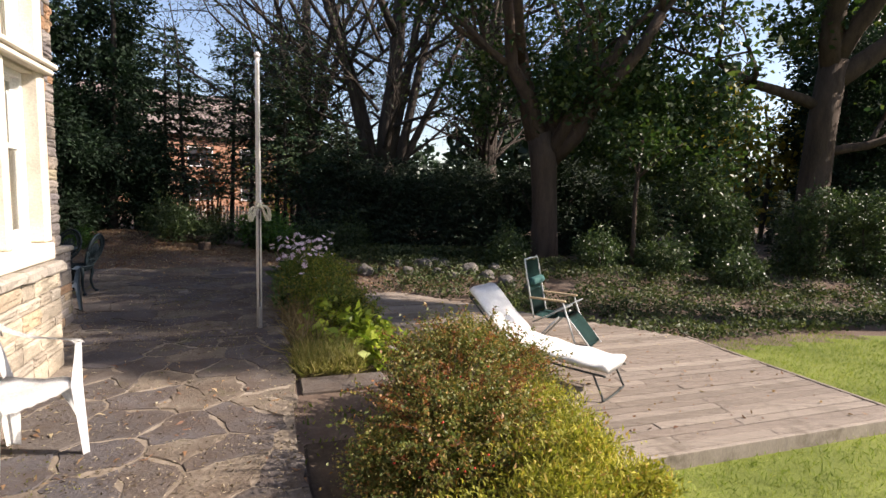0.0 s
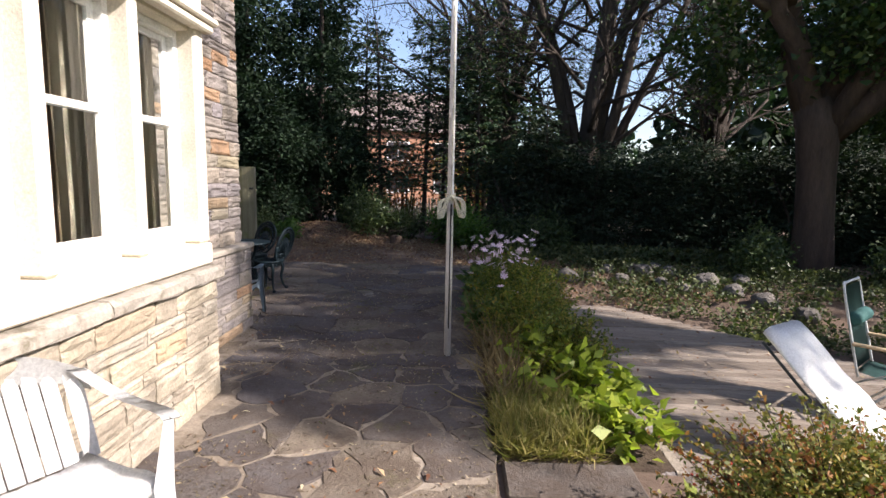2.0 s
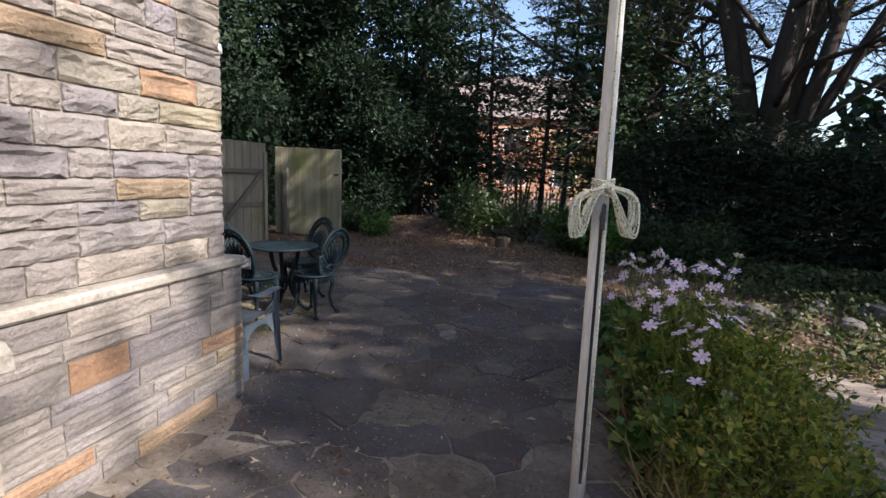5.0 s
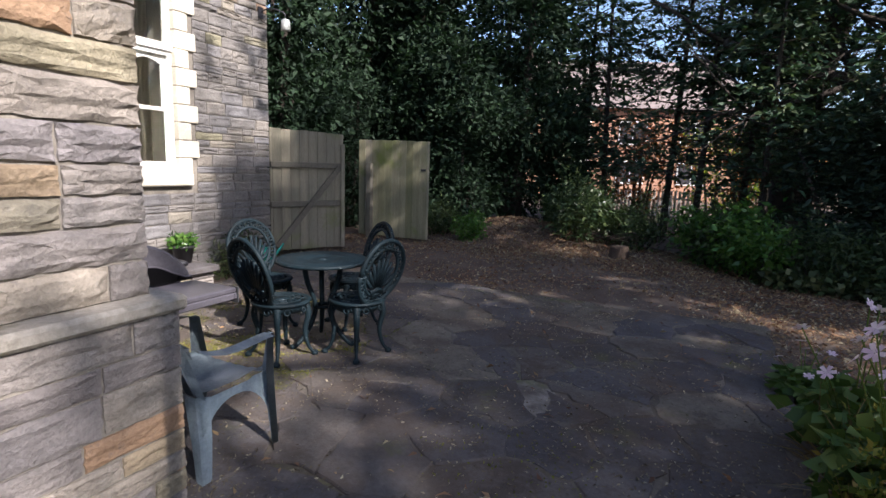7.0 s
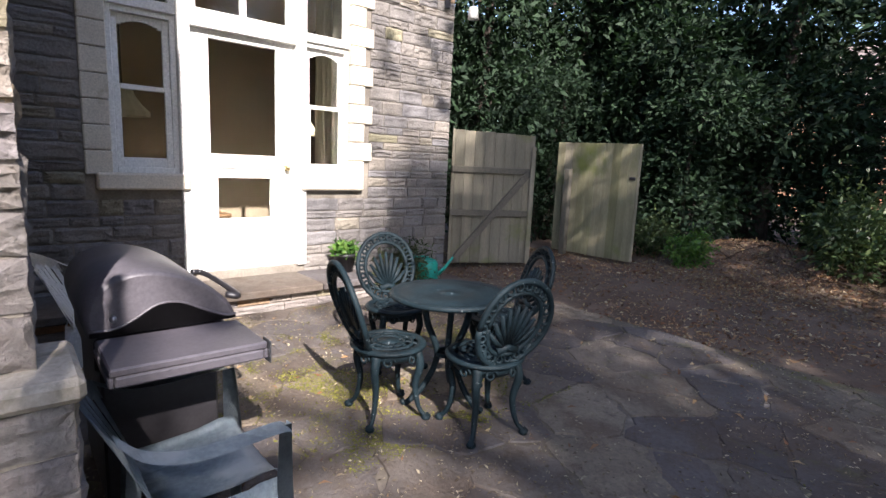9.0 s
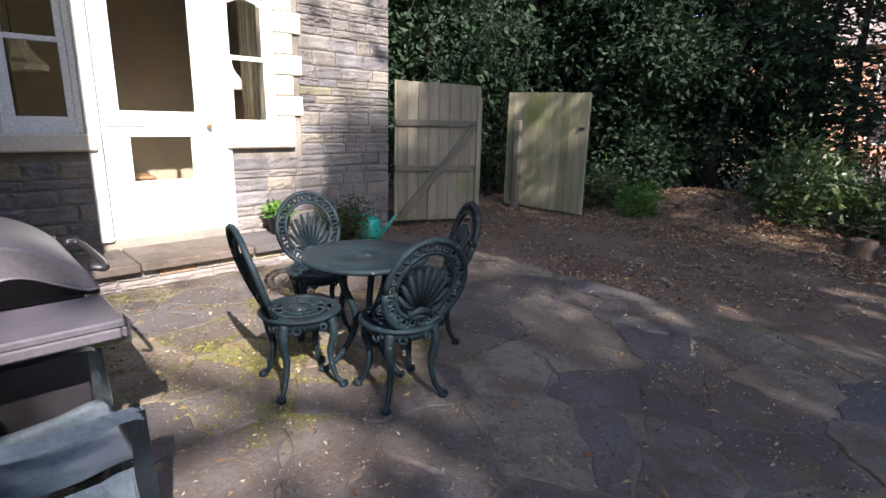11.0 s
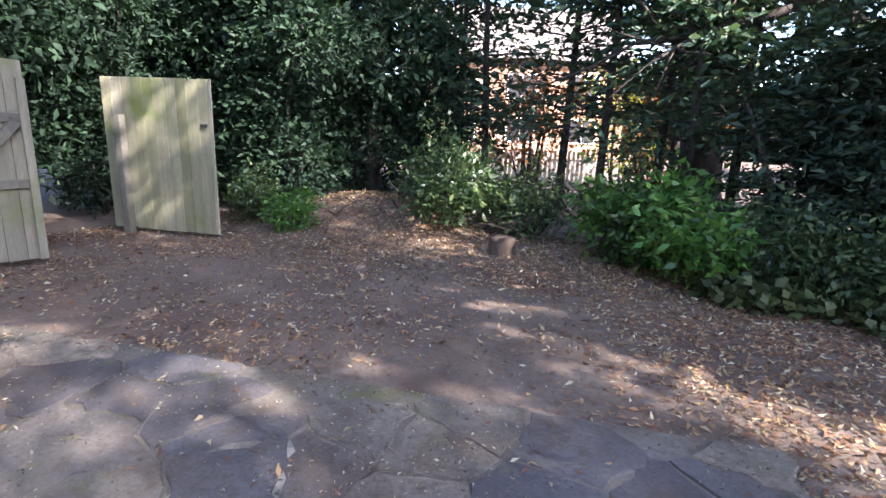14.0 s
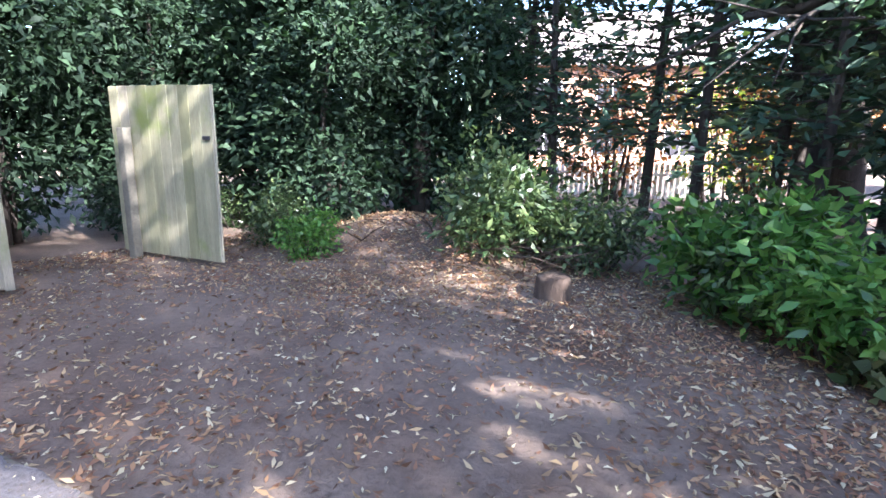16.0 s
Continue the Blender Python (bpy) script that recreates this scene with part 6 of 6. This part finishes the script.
def anemone(seed):
    rng = np.random.default_rng(seed)
    t = thing("anemone", Matrix(), "pale pink flowering anemone on tall thin stems", "flowers", "anemones in the bed")
    heads = []
    for k in range(8):
        a, l = rng.random() * 6.28, 0.1 + 0.18 * rng.random()
        h = 0.55 + 0.5 * rng.random()
        pts = curve([(0.03 * math.cos(a), 0.03 * math.sin(a), 0), (l * 0.4 * math.cos(a), l * 0.4 * math.sin(a), h * 0.55), (l * math.cos(a), l * math.sin(a), h)], 4)
        part("stalk", tube(bmesh.new(), pts, 0.0035, 4), LEAF_BED, t)
        heads.append((pts[-1], a))
    for p, a in heads:
        tilt = pose(p.x, p.y, p.z, rng.normal() * 30, 25 + rng.normal() * 25, math.degrees(a))
        bm = bmesh.new()
        for k in range(6):
            b = k * math.pi / 3
            q = [Vector((0, 0, 0)), Vector((0.02 * math.cos(b - 0.5), 0.02 * math.sin(b - 0.5), 0.004)), Vector((0.042 * math.cos(b - 0.25), 0.042 * math.sin(b - 0.25), 0.006)), Vector((0.042 * math.cos(b + 0.25), 0.042 * math.sin(b + 0.25), 0.006)), Vector((0.02 * math.cos(b + 0.5), 0.02 * math.sin(b + 0.5), 0.004))]
            bm.faces.new([bm.verts.new(tilt @ v) for v in q])
        part("flower", bm, PETAL, t)
    c, d = lump(rng, 260, (0, 0, 0.28), (0.26, 0.26, 0.26), 0.2)
    leaves("foliage", c, 0.1, LEAF_ANEMONE, t, rng, aspect=0.8, flat=0.4)
    return t


an = anemone(111)
an2 = anemone(112)
an.matrix_basis = HOUSE @ pose(0.45, 8.6, -0.05)
an2.matrix_basis = HOUSE @ pose(0.62, 8.15, -0.05)
for k, (d_, s_) in enumerate(((0.32, 6.95), (0.5, 7.35), (0.28, 7.5), (0.4, 7.75), (0.75, 8.75), (0.3, 8.95), (0.8, 8.3), (0.3, 8.3), (0.55, 7.2))):
    copy_thing(an if k % 2 else an2, HOUSE @ pose(d_, s_, -0.05, 0, 0, 70 * k) @ Matrix.Diagonal((1, 1, 0.85 + 0.05 * (k % 4), 1)))

copy_thing(an, HOUSE @ pose(0.24, 9.82, -0.06, 0, 0, 30) @ Matrix.Diagonal((0.85, 0.85, 0.42, 1)))

sap = thing("sapling", pose(4.4, 12.1, -0.1), "thin young tree trunk among ground cover", "tree")
bm = bmesh.new()
tube(bm, [(0, 0, -0.2), (0.02, 0, 0.8), (0.0, 0, 1.8), (0.1, 0, 3.2)], [0.07, 0.055, 0.05, 0.035], 8)
for d_ in ((0.6, 0.2, 0.8), (-0.6, 0.1, 0.7), (0.1, -0.6, 0.9)):
    limb(bm, (0.05, 0, 2.2), d_, 1.2, 0.025, 0.008, np.random.default_rng(3))
part("trunk", bm, BARK, sap)
srng = np.random.default_rng(6)
leaves("crown", lump(srng, 900, (0, 0, 3.0), (0.9, 0.8, 0.7), 0.2)[0], 0.12, LEAF_OAK, sap, srng)

# ---- ground cover, lawn, litter ----
def scatter(n, x0, x1, y0, y1, rng, keep, dz=0.0):
    x, y = x0 + (x1 - x0) * rng.random(n), y0 + (y1 - y0) * rng.random(n)
    ok = np.array([keep(a, b) for a, b in zip(x, y)])
    x, y = x[ok], y[ok]
    return np.column_stack([x, y, [ground_z(a, b) + dz for a, b in zip(x, y)]])


grng = np.random.default_rng(131)


def cover_keep(x, y):
    d, s = to_house(x, y)
    if s > 5.9 and d > deck_limit(min(s, 10.0)) + 0.05 and s < 14 and d > 2.3:
        return s > 5.5 and y > 7.2 + 0.25 * noise.noise(Vector((x, y, 3))) - 0.1 * (x - 4) and noise.noise(Vector((x * 1.1, y * 1.1, 7))) > -0.3 + 0.3 * noise.noise(Vector((x * 4, y * 4, 7)))
    return s >= 10.0 and 1.4 < d and y < 13.5 and noise.noise(Vector((x * 1.5, y * 1.5, 0))) > 0.02


cv = scatter(80000, -3.5, 11, 6.5, 13.5, grng, cover_keep, 0.02)
cv[:, 2] += 0.16 * grng.random(len(cv)) * np.array([1 + noise.noise(Vector((a * 1.3, b * 1.3, 1))) for a, b, c in cv])
tagged(leaves("ground_cover", cv, 0.06, LEAF_GROUND, None, grng, aspect=0.6, flat=0.3, droop=-0.2), "low green ground cover behind the deck", "ground cover", kind="stuff")
iv = scatter(14000, -4.2, 2.0, 13.0, 14.6, grng, lambda x, y: y > 13.3 + 0.3 * noise.noise(Vector((x * 2, 0, 0))), 0.02)
iv[:, 2] += 0.2 * grng.random(len(iv))
tagged(leaves("ivy_cover", iv, 0.09, LEAF_GROUND, None, grng, aspect=0.8, flat=0.3), "dark ivy along the foot of the hedge", "ivy", kind="stuff")


def lawn_keep(x, y):
    d, s = to_house(x, y)
    return d > 1.5 and (s < 3.05 or d > 5.8) and not cover_keep(x, y) and (x * x + y * y) < 110


gr = scatter(110000, 0.5, 9.5, 1.2, 9.0, grng, lawn_keep)
tagged(leaves("lawn_grass", gr, 0.05, GRASS, None, grng, aspect=0.1, droop=-1.2), "short sunlit lawn grass", "grass", kind="stuff")


def litter_keep(x, y):
    d, s = to_house(x, y)
    if d < -6 and s < 11.4:
        return False
    p = 0.34 + 0.8 * noise.noise(Vector((x * 0.7, y * 0.7, 5))) + 0.75 * smooth(11.8, 13.6, y + 0.25 * (x + 7)) + 0.15 * smooth(-5, -2, x)
    return (s > 11.55 or (d > 0.2 and s > 9.9)) and grng.random() < p


lt = scatter(105000, -11, 1.0, 8.8, 15.0, grng, litter_keep, 0.004)
lt[:, 2] += 0.012 * grng.random(len(lt))
tagged(leaves("leaf_litter", lt, 0.048, LITTER, None, grng, aspect=0.34, flat=0.8), "brown fallen leaves strewn on the earth", "fallen leaves", kind="stuff")
cr = np.column_stack([-5.3 + 5.5 * grng.random(90000), -1 + 12.5 * grng.random(90000), np.full(90000, 0.004)])
keepers = [i for i, (d_, s_, z_) in enumerate(cr) if not ((d_ < -2.18 and s_ < 7.14) or (d_ < -1.75 and s_ < 5.4)) and grng.random() < 0.42 + 0.9 * noise.noise(Vector((d_ * 1.1, s_ * 1.1, 4)))]
tagged(leaves("paving_debris", cr[keepers], 0.02, DEBRIS, None, grng, m=HOUSE.copy(), aspect=0.4, flat=0.7), "crumbled leaf bits and twigs on the paving", "debris", kind="stuff")
dk = np.column_stack([1.4 + 4.2 * grng.random(700), 3.2 + 6.6 * grng.random(700), np.full(700, DECK_Z + 0.006)])
dk = dk[[i for i, (d_, s_, z_) in enumerate(dk) if d_ < deck_limit(s_) - 0.05]]
tagged(leaves("deck_debris", dk, 0.04, LITTER, None, grng, m=HOUSE.copy(), aspect=0.5, flat=0.5), "fallen leaves and cones on the deck", "debris", kind="stuff")
pl_ = np.column_stack([-5.3 + 5.5 * grng.random(3600), -1 + 12.5 * grng.random(3600), np.full(3600, 0.006)])
keepers = [i for i, (d_, s_, z_) in enumerate(pl_) if not ((d_ < -2.18 and s_ < 7.14) or (d_ < -1.75 and s_ < 5.4)) and grng.random() < 0.35 + 0.6 * noise.noise(Vector((d_ * 0.9, s_ * 0.9, 2))) + (0.5 if (s_ < 6 and d_ < -1.2) else 0)]
tagged(leaves("patio_leaves", pl_[keepers], 0.055, LITTER, None, grng, m=HOUSE.copy(), aspect=0.3, flat=0.9), "scattered dry leaves on the paving", "fallen leaves", kind="stuff")
bl = np.column_stack([0.2 + 1.1 * grng.random(1500), 3.35 + 0.95 * grng.random(1500), -0.19 + 0.03 * grng.random(1500)])
tagged(leaves("bed_litter", bl, 0.05, LITTER, None, grng, m=HOUSE.copy(), aspect=0.4, flat=0.6), "dry leaves and weeds between the step stones", "fallen leaves", kind="stuff")
bw = np.column_stack([0.18 + 1.1 * grng.random(4200), 3.1 + 1.0 * grng.random(4200), -0.2 + 0.08 * grng.random(4200)])
tagged(leaves("bed_weeds", bw, 0.085, LEAF_BED, None, grng, m=HOUSE.copy(), aspect=0.3, droop=-0.7), "low weeds between the step stones", "weeds", kind="stuff")
MOSS = foliage("yellow_green_moss", [(0.0, (0.085, 0.09, 0.015)), (0.6, (0.14, 0.14, 0.026)), (1.0, (0.2, 0.185, 0.05))], 0.9, 0.1)
mp_ = np.column_stack([-5.3 + 2.6 * grng.random(90000), 7.4 + 2.6 * grng.random(90000), np.full(90000, 0.001)])
keepers = [i for i, (d_, s_, z_) in enumerate(mp_) if noise.noise(Vector((d_ * 1.6, s_ * 1.6, 21))) + 0.5 * noise.noise(Vector((d_ * 6, s_ * 6, 22))) > -0.05 + 0.55 * grng.random()]
tagged(leaves("moss_film", mp_[keepers], 0.012, MOSS, None, grng, m=HOUSE.copy(), aspect=0.8, flat=0.93), "thin yellow-green moss on the slabs before the door", "moss", kind="stuff")
mo = np.column_stack([-5.3 + 5.5 * grng.random(26000), 2.0 + 9.5 * grng.random(26000), np.full(26000, 0.001)])
keepers = [i for i, (d_, s_, z_) in enumerate(mo) if not ((d_ < -2.18 and s_ < 7.14) or (d_ < -1.75 and s_ < 5.4)) and noise.noise(Vector((d_ * 0.8, s_ * 0.8, 9))) > 0.16 - (0.25 if d_ < -3.4 and s_ < 9.6 else 0) + 0.2 * grng.random()]
tagged(leaves("paving_moss", mo[keepers], 0.016, MOSS, None, grng, m=HOUSE.copy(), aspect=0.5, flat=0.4, droop=-0.5), "thin moss and weeds between the slabs", "moss", kind="stuff")
tw = thing("brushwood_pile", pose(-7.5, 14.2, 0.05), "heap of cut twigs beneath the hedge", "brushwood", kind="stuff")
bm = bmesh.new()
for k in range(110):
    a, e = grng.random() * 6.28, grng.normal() * 0.25
    p = Vector((grng.normal() * 0.9, grng.normal() * 0.4, 0.05 + 0.25 * grng.random()))
    d_ = Vector((math.cos(a), math.sin(a) * 0.6, e))
    tube(bm, [p, p + d_ * 0.25 + Vector((0, 0, 0.04)), p + d_ * 0.55], [0.009, 0.007, 0.003], 4)
part("twigs", bm, BARK, tw)

# ---- beyond the hedge ----
BRICK = surface("far_brick", [(0.3, (0.34, 0.17, 0.11)), (0.7, (0.45, 0.27, 0.18))], 1.0, 12.0, 0.9, 0.2)
ROOF_TILE = surface("far_roof_tile", [(0.3, (0.16, 0.13, 0.12)), (0.7, (0.25, 0.2, 0.18))], 1.0, 8.0, 0.8, 0.2)
far = thing("brick_house", pose(-15.5, 33.0, -0.1, 0, 0, 38), "red-brick house in sun beyond the hedge", "house")
part("wall", boxes((-5.5, 5.5, 0.0, 7.0, 0, 5.0), bevel=0.02), BRICK, far)
bm = bmesh.new()
rv = [bm.verts.new(p) for p in ((-5.9, -0.4, 4.9), (5.9, -0.4, 4.9), (5.9, 7.4, 4.9), (-5.9, 7.4, 4.9), (-5.9, 3.5, 8.0), (5.9, 3.5, 8.0))]
for q in ((0, 1, 5, 4), (2, 3, 4, 5), (1, 2, 5), (3, 0, 4), (0, 3, 2, 1)):
    bm.faces.new([rv[i] for i in q])
part("roof", bm, ROOF_TILE, far)
for x in (-3.6, -0.6, 2.6):
    for z in (0.9, 3.0):
        w = part("window", boxes((x, x + 1.5, -0.06, 0.04, z, z + 1.25), bevel=0.01), WHITE, far)
        for k in range(2):
            part("pane", boxes((x + 0.08 + 0.7 * k, x + 0.72 + 0.7 * k, -0.075, -0.05, z + 0.08, z + 1.17), bevel=0), BLACK, w)
fence = thing("picket_fence", pose(-11.5, 22.2, -0.1, 0, 0, 20), "white picket fence in the sun beyond the hedge", "fence")
for k in range(26):
    part("picket", boxes((k * 0.13, k * 0.13 + 0.08, -0.01, 0.01, 0.0, 0.95), bevel=0.004), WHITE, fence)
part("rail", boxes((-0.05, 3.4, 0.011, 0.04, 0.65, 0.72), bevel=0.004), WHITE, fence)
# woodland that closes the view all round
wrng = np.random.default_rng(151)
cs = []
for a0 in np.arange(-180, 180, 3.0):
    az = radians(a0)
    if 55 < a0 < 63:
        hgt, dist = 3.0 + wrng.random(), 40 + 8 * wrng.random()
    elif 128 < a0 or a0 < -150:
        dist, hgt = 34 + 6 * wrng.random(), 7.5
    else:
        dist, hgt = 27 + 9 * wrng.random(), 6.0 + 3.5 * wrng.random()
    if -60 < a0 < 30:
        hgt, dist = 4.0 + wrng.random(), 40 + 8 * wrng.random()
    if 88 < a0 < 128:
        hgt, dist = 3.5 + 2.0 * wrng.random(), 46 + 6 * wrng.random()
    for zc in np.arange(0.6, hgt, 1.5):
        c, d = lump(wrng, 150, (dist * math.cos(az), dist * math.sin(az), zc), (1.9, 1.9, 1.4), 0.3)
        cs.append(c)
tagged(leaves("far_woodland", np.concatenate(cs), 0.6, LEAF_DARK, None, wrng, aspect=0.7), "dark far woodland round the garden", "woods", kind="stuff")

# ---- inside the windows ----
SHADE = surface("cream_lampshade", [(0.3, (0.7, 0.62, 0.45)), (0.7, (0.8, 0.72, 0.56))], 4.0, 60.0, 0.8, 0.1)


def pendant(m):
    t = thing("pendant_lamp", m, "fringed cream fabric lampshade hanging indoors", "lamp", "lamps inside the house")
    part("cord", tube(bmesh.new(), [(0, 0, 0.2), (0, 0, 1.3)], 0.006, 6), BLACK, t)
    bm = bmesh.new()
    rings_ = []
    for r, z in ((0.08, 0.22), (0.1, 0.15), (0.16, 0.06), (0.22, 0.0), (0.22, -0.05)):
        rings_.append([bm.verts.new((r * (1 + 0.05 * (k % 2)) * math.cos(2 * math.pi * k / 24), r * (1 + 0.05 * (k % 2)) * math.sin(2 * math.pi * k / 24), z)) for k in range(24)])
    fs_ = [bm.faces.new((r0[k], r0[(k + 1) % 24], r1[(k + 1) % 24], r1[k])) for r0, r1 in zip(rings_, rings_[1:]) for k in range(24)]
    bmesh.ops.solidify(bm, geom=fs_, thickness=0.004)
    part("shade", bm, SHADE, t)
    return t


pend = pendant(HOUSE @ pose(-6.75, 7.95, 1.78))
copy_thing(pend, HOUSE @ pose(-6.75, 9.75, 1.72))
chair_in = thing("wooden_chair", HOUSE @ pose(-7.1, 8.8, 0.28, 0, 0, 90), "brown wooden chair inside the garden door", "chair")
part("seat", boxes((-0.2, 0.2, -0.2, 0.2, 0.42, 0.46), bevel=0.01), PANEL, chair_in)
part("backrest", boxes((-0.2, -0.17, -0.2, 0.2, 0.6, 0.68), (-0.2, -0.17, -0.2, 0.2, 0.8, 0.9), bevel=0.008), PANEL, chair_in)
for x in (-0.18, 0.18):
    for y in (-0.18, 0.18):
        part("leg", boxes((x - 0.018, x + 0.018, y - 0.018, y + 0.018, 0.0, 0.9 if x < 0 else 0.42), bevel=0.004), PANEL, chair_in)
for k, s_ in enumerate((7.75, 9.98)):
    cu = curtain(HOUSE @ Matrix.Translation((-6.5, s_ - 0.16, 0)), 0.3, 0.3, 3.2, 60 + k)


# ---- pieces of walls and floors ----
deck_rng = np.random.default_rng(12)
s = 3.12
while s < 10.05:
    x1 = deck_limit(s + 0.06) + deck_rng.normal() * 0.012
    x0 = 1.32
    cut = x0 + (x1 - x0) * (0.35 + 0.3 * deck_rng.random()) if x1 - x0 > 2.6 else x1
    for p, q in ((x0, cut), (cut, x1)):
        if q - p > 0.1:
            dz = deck_rng.normal() * 0.0025
            part("board", boxes((p + 0.002, q - 0.002, s + 0.006, s + 0.113, DECK_Z - 0.035 + dz, DECK_Z + dz), bevel=0.005), DECK, deck)
    s += 0.12
part("edge_board", boxes((1.3, 5.76, 3.07, 3.115, DECK_Z - 0.17, DECK_Z + 0.004), bevel=0.006), DECK, deck)
part("edge_board", boxes((5.74, 5.785, 3.07, 5.9, DECK_Z - 0.17, DECK_Z + 0.004), bevel=0.006), DECK, deck)


def cells(rng, x0, x1, y0, y1, step):
    """Uneven polygons that fill a rectangle."""
    pts = [(x + rng.uniform(-0.5, 0.5) * step, y + rng.uniform(-0.5, 0.5) * step) for x in np.arange(x0 - step, x1 + 2 * step, step) for y in np.arange(y0 - step, y1 + 2 * step, step)]
    out = []
    for i, (px, py) in enumerate(pts):
        if not (x0 - 0.3 * step < px < x1 + 0.3 * step and y0 - 0.3 * step < py < y1 + 0.3 * step):
            continue
        poly = [(x0, y0), (x1, y0), (x1, y1), (x0, y1)]
        for j, (qx, qy) in enumerate(pts):
            if i == j or abs(qx - px) > 3 * step or abs(qy - py) > 3 * step:
                continue
            nx_, ny_ = qx - px, qy - py
            c = (qx * qx + qy * qy - px * px - py * py) / 2
            cutp, prev = [], poly[-1] if poly else None
            for cur in poly:
                a, b = prev[0] * nx_ + prev[1] * ny_ - c, cur[0] * nx_ + cur[1] * ny_ - c
                if (a < 0) != (b < 0):
                    t = a / (a - b)
                    cutp.append((prev[0] + t * (cur[0] - prev[0]), prev[1] + t * (cur[1] - prev[1])))
                if b < 0:
                    cutp.append(cur)
                prev = cur
            poly = cutp
            if len(poly) < 3:
                break
        if len(poly) >= 3:
            out.append(poly)
    return out


def slab_piece(poly, rng, parent, top=0.0, joint=0.012, thick=0.05, material=None, name="paving_slab"):
    c = Vector((sum(p[0] for p in poly) / len(poly), sum(p[1] for p in poly) / len(poly), 0))
    area = abs(sum(poly[i - 1][0] * poly[i][1] - poly[i][0] * poly[i - 1][1] for i in range(len(poly)))) / 2
    if area < 0.012:
        return None
    edge = []
    for i in range(len(poly)):
        a, b = Vector((*poly[i - 1], 0)), Vector((*poly[i], 0))
        ln = (b - a).length
        n = Vector((b.y - a.y, a.x - b.x, 0)).normalized() if ln > 1e-6 else Vector()
        k = max(1, int(ln / 0.08))
        for t in range(k):
            edge.append(a.lerp(b, t / k) + n * (rng.normal() * 0.018 if t else 0))
    tilt = rng.normal(size=2) * 0.004
    z = top + rng.normal() * 0.003
    bm = bmesh.new()
    rings = []
    for inset, dz in ((joint, -thick), (joint, -0.008), (joint + 0.006, 0.0)):
        ring = []
        for p in edge:
            q = p - c
            f = max(0.0, 1 - inset / max(q.length, 0.05))
            q = q * f
            ring.append(bm.verts.new((q.x, q.y, dz + q.x * tilt[0] + q.y * tilt[1] + (rng.normal() * 0.0015 if dz == 0 else 0))))
        rings.append(ring)
    for r0, r1 in zip(rings, rings[1:]):
        for i in range(len(edge)):
            bm.faces.new((r0[i - 1], r0[i], r1[i], r1[i - 1]))
    bm.faces.new(rings[-1])
    bmesh.ops.recalc_face_normals(bm, faces=bm.faces)
    ob = part(name, bm, material or SLAB, parent)
    ob.matrix_basis = Matrix.Translation((c.x, c.y, z))
    return ob


patio = tagged(link_mesh("patio", boxes((-5.36, 0.16, 7.02, 11.5, -0.08, -0.008), bevel=0), JOINT, None, HOUSE.copy()),
               "crazy paving of dark irregular sandstone slabs", "paving", kind="structure")
part("joint_bed", boxes((-2.3, 0.16, 5.3, 7.02, -0.08, -0.007), (-1.8, 0.16, -3.0, 5.3, -0.08, -0.007), bevel=0), JOINT_SAND, patio, "pale sandy joints")
pave_rng = np.random.default_rng(21)
for poly in cells(pave_rng, -2.6, 0.2, -3.0, 6.0, 0.4) + cells(pave_rng, -5.36, 0.2, 6.0, 11.5, 0.46):
    cx, cy = sum(p[0] for p in poly) / len(poly), sum(p[1] for p in poly) / len(poly)
    if (cx < -2.3 and cy < 7.0) or (cx < -1.75 and cy < 5.2):
        continue
    slab_piece(poly, pave_rng, patio, joint=(0.0035 if 6.8 < cy < 9.2 else 0.006) + 0.009 * pave_rng.random())

wall_rng = np.random.default_rng(31)
lay(wall_bay, courses(wall_rng, 0.5, 5.35, 0.0, 0.86), facing_out(-1.745), lambda r: r[1] > 2.0, pool=SUN_PALE_STONES)
lay(wall_garden, courses(wall_rng, 5.38, 7.11, 0.0, 0.84, low=0.08, high=0.15, wide=0.6), facing_out(-2.205), lambda r: True, proud=0.014)
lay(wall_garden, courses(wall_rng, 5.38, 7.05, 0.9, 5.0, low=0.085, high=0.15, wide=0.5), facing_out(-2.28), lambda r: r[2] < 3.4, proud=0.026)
part("plinth_core", boxes((-2.5, -2.215, 5.3, 7.1, -0.1, 0.84), bevel=0), MORTAR, wall_garden)
part("plinth_cap", boxes((-2.5, -2.175, 5.36, 7.13, 0.84, 0.9), bevel=0.015), LEDGE, wall_garden)
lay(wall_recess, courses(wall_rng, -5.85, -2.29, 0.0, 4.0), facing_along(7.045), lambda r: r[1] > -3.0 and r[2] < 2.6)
lay(wall_recess, courses(wall_rng, -2.5, -2.21, 0.0, 0.84, low=0.1, high=0.2), facing_along(7.11), lambda r: True, proud=0.014)
lay(wall_door, courses(wall_rng, 7.08, 11.34, 0.0, 5.0, holes=[(7.53, 10.17, 1.1, 3.2), (8.26, 9.4, 0.2, 1.2)], low=0.08, high=0.15, short=0.16, wide=0.42), facing_out(-5.885), lambda r: r[2] < 3.2, pool=GREY_STONES)
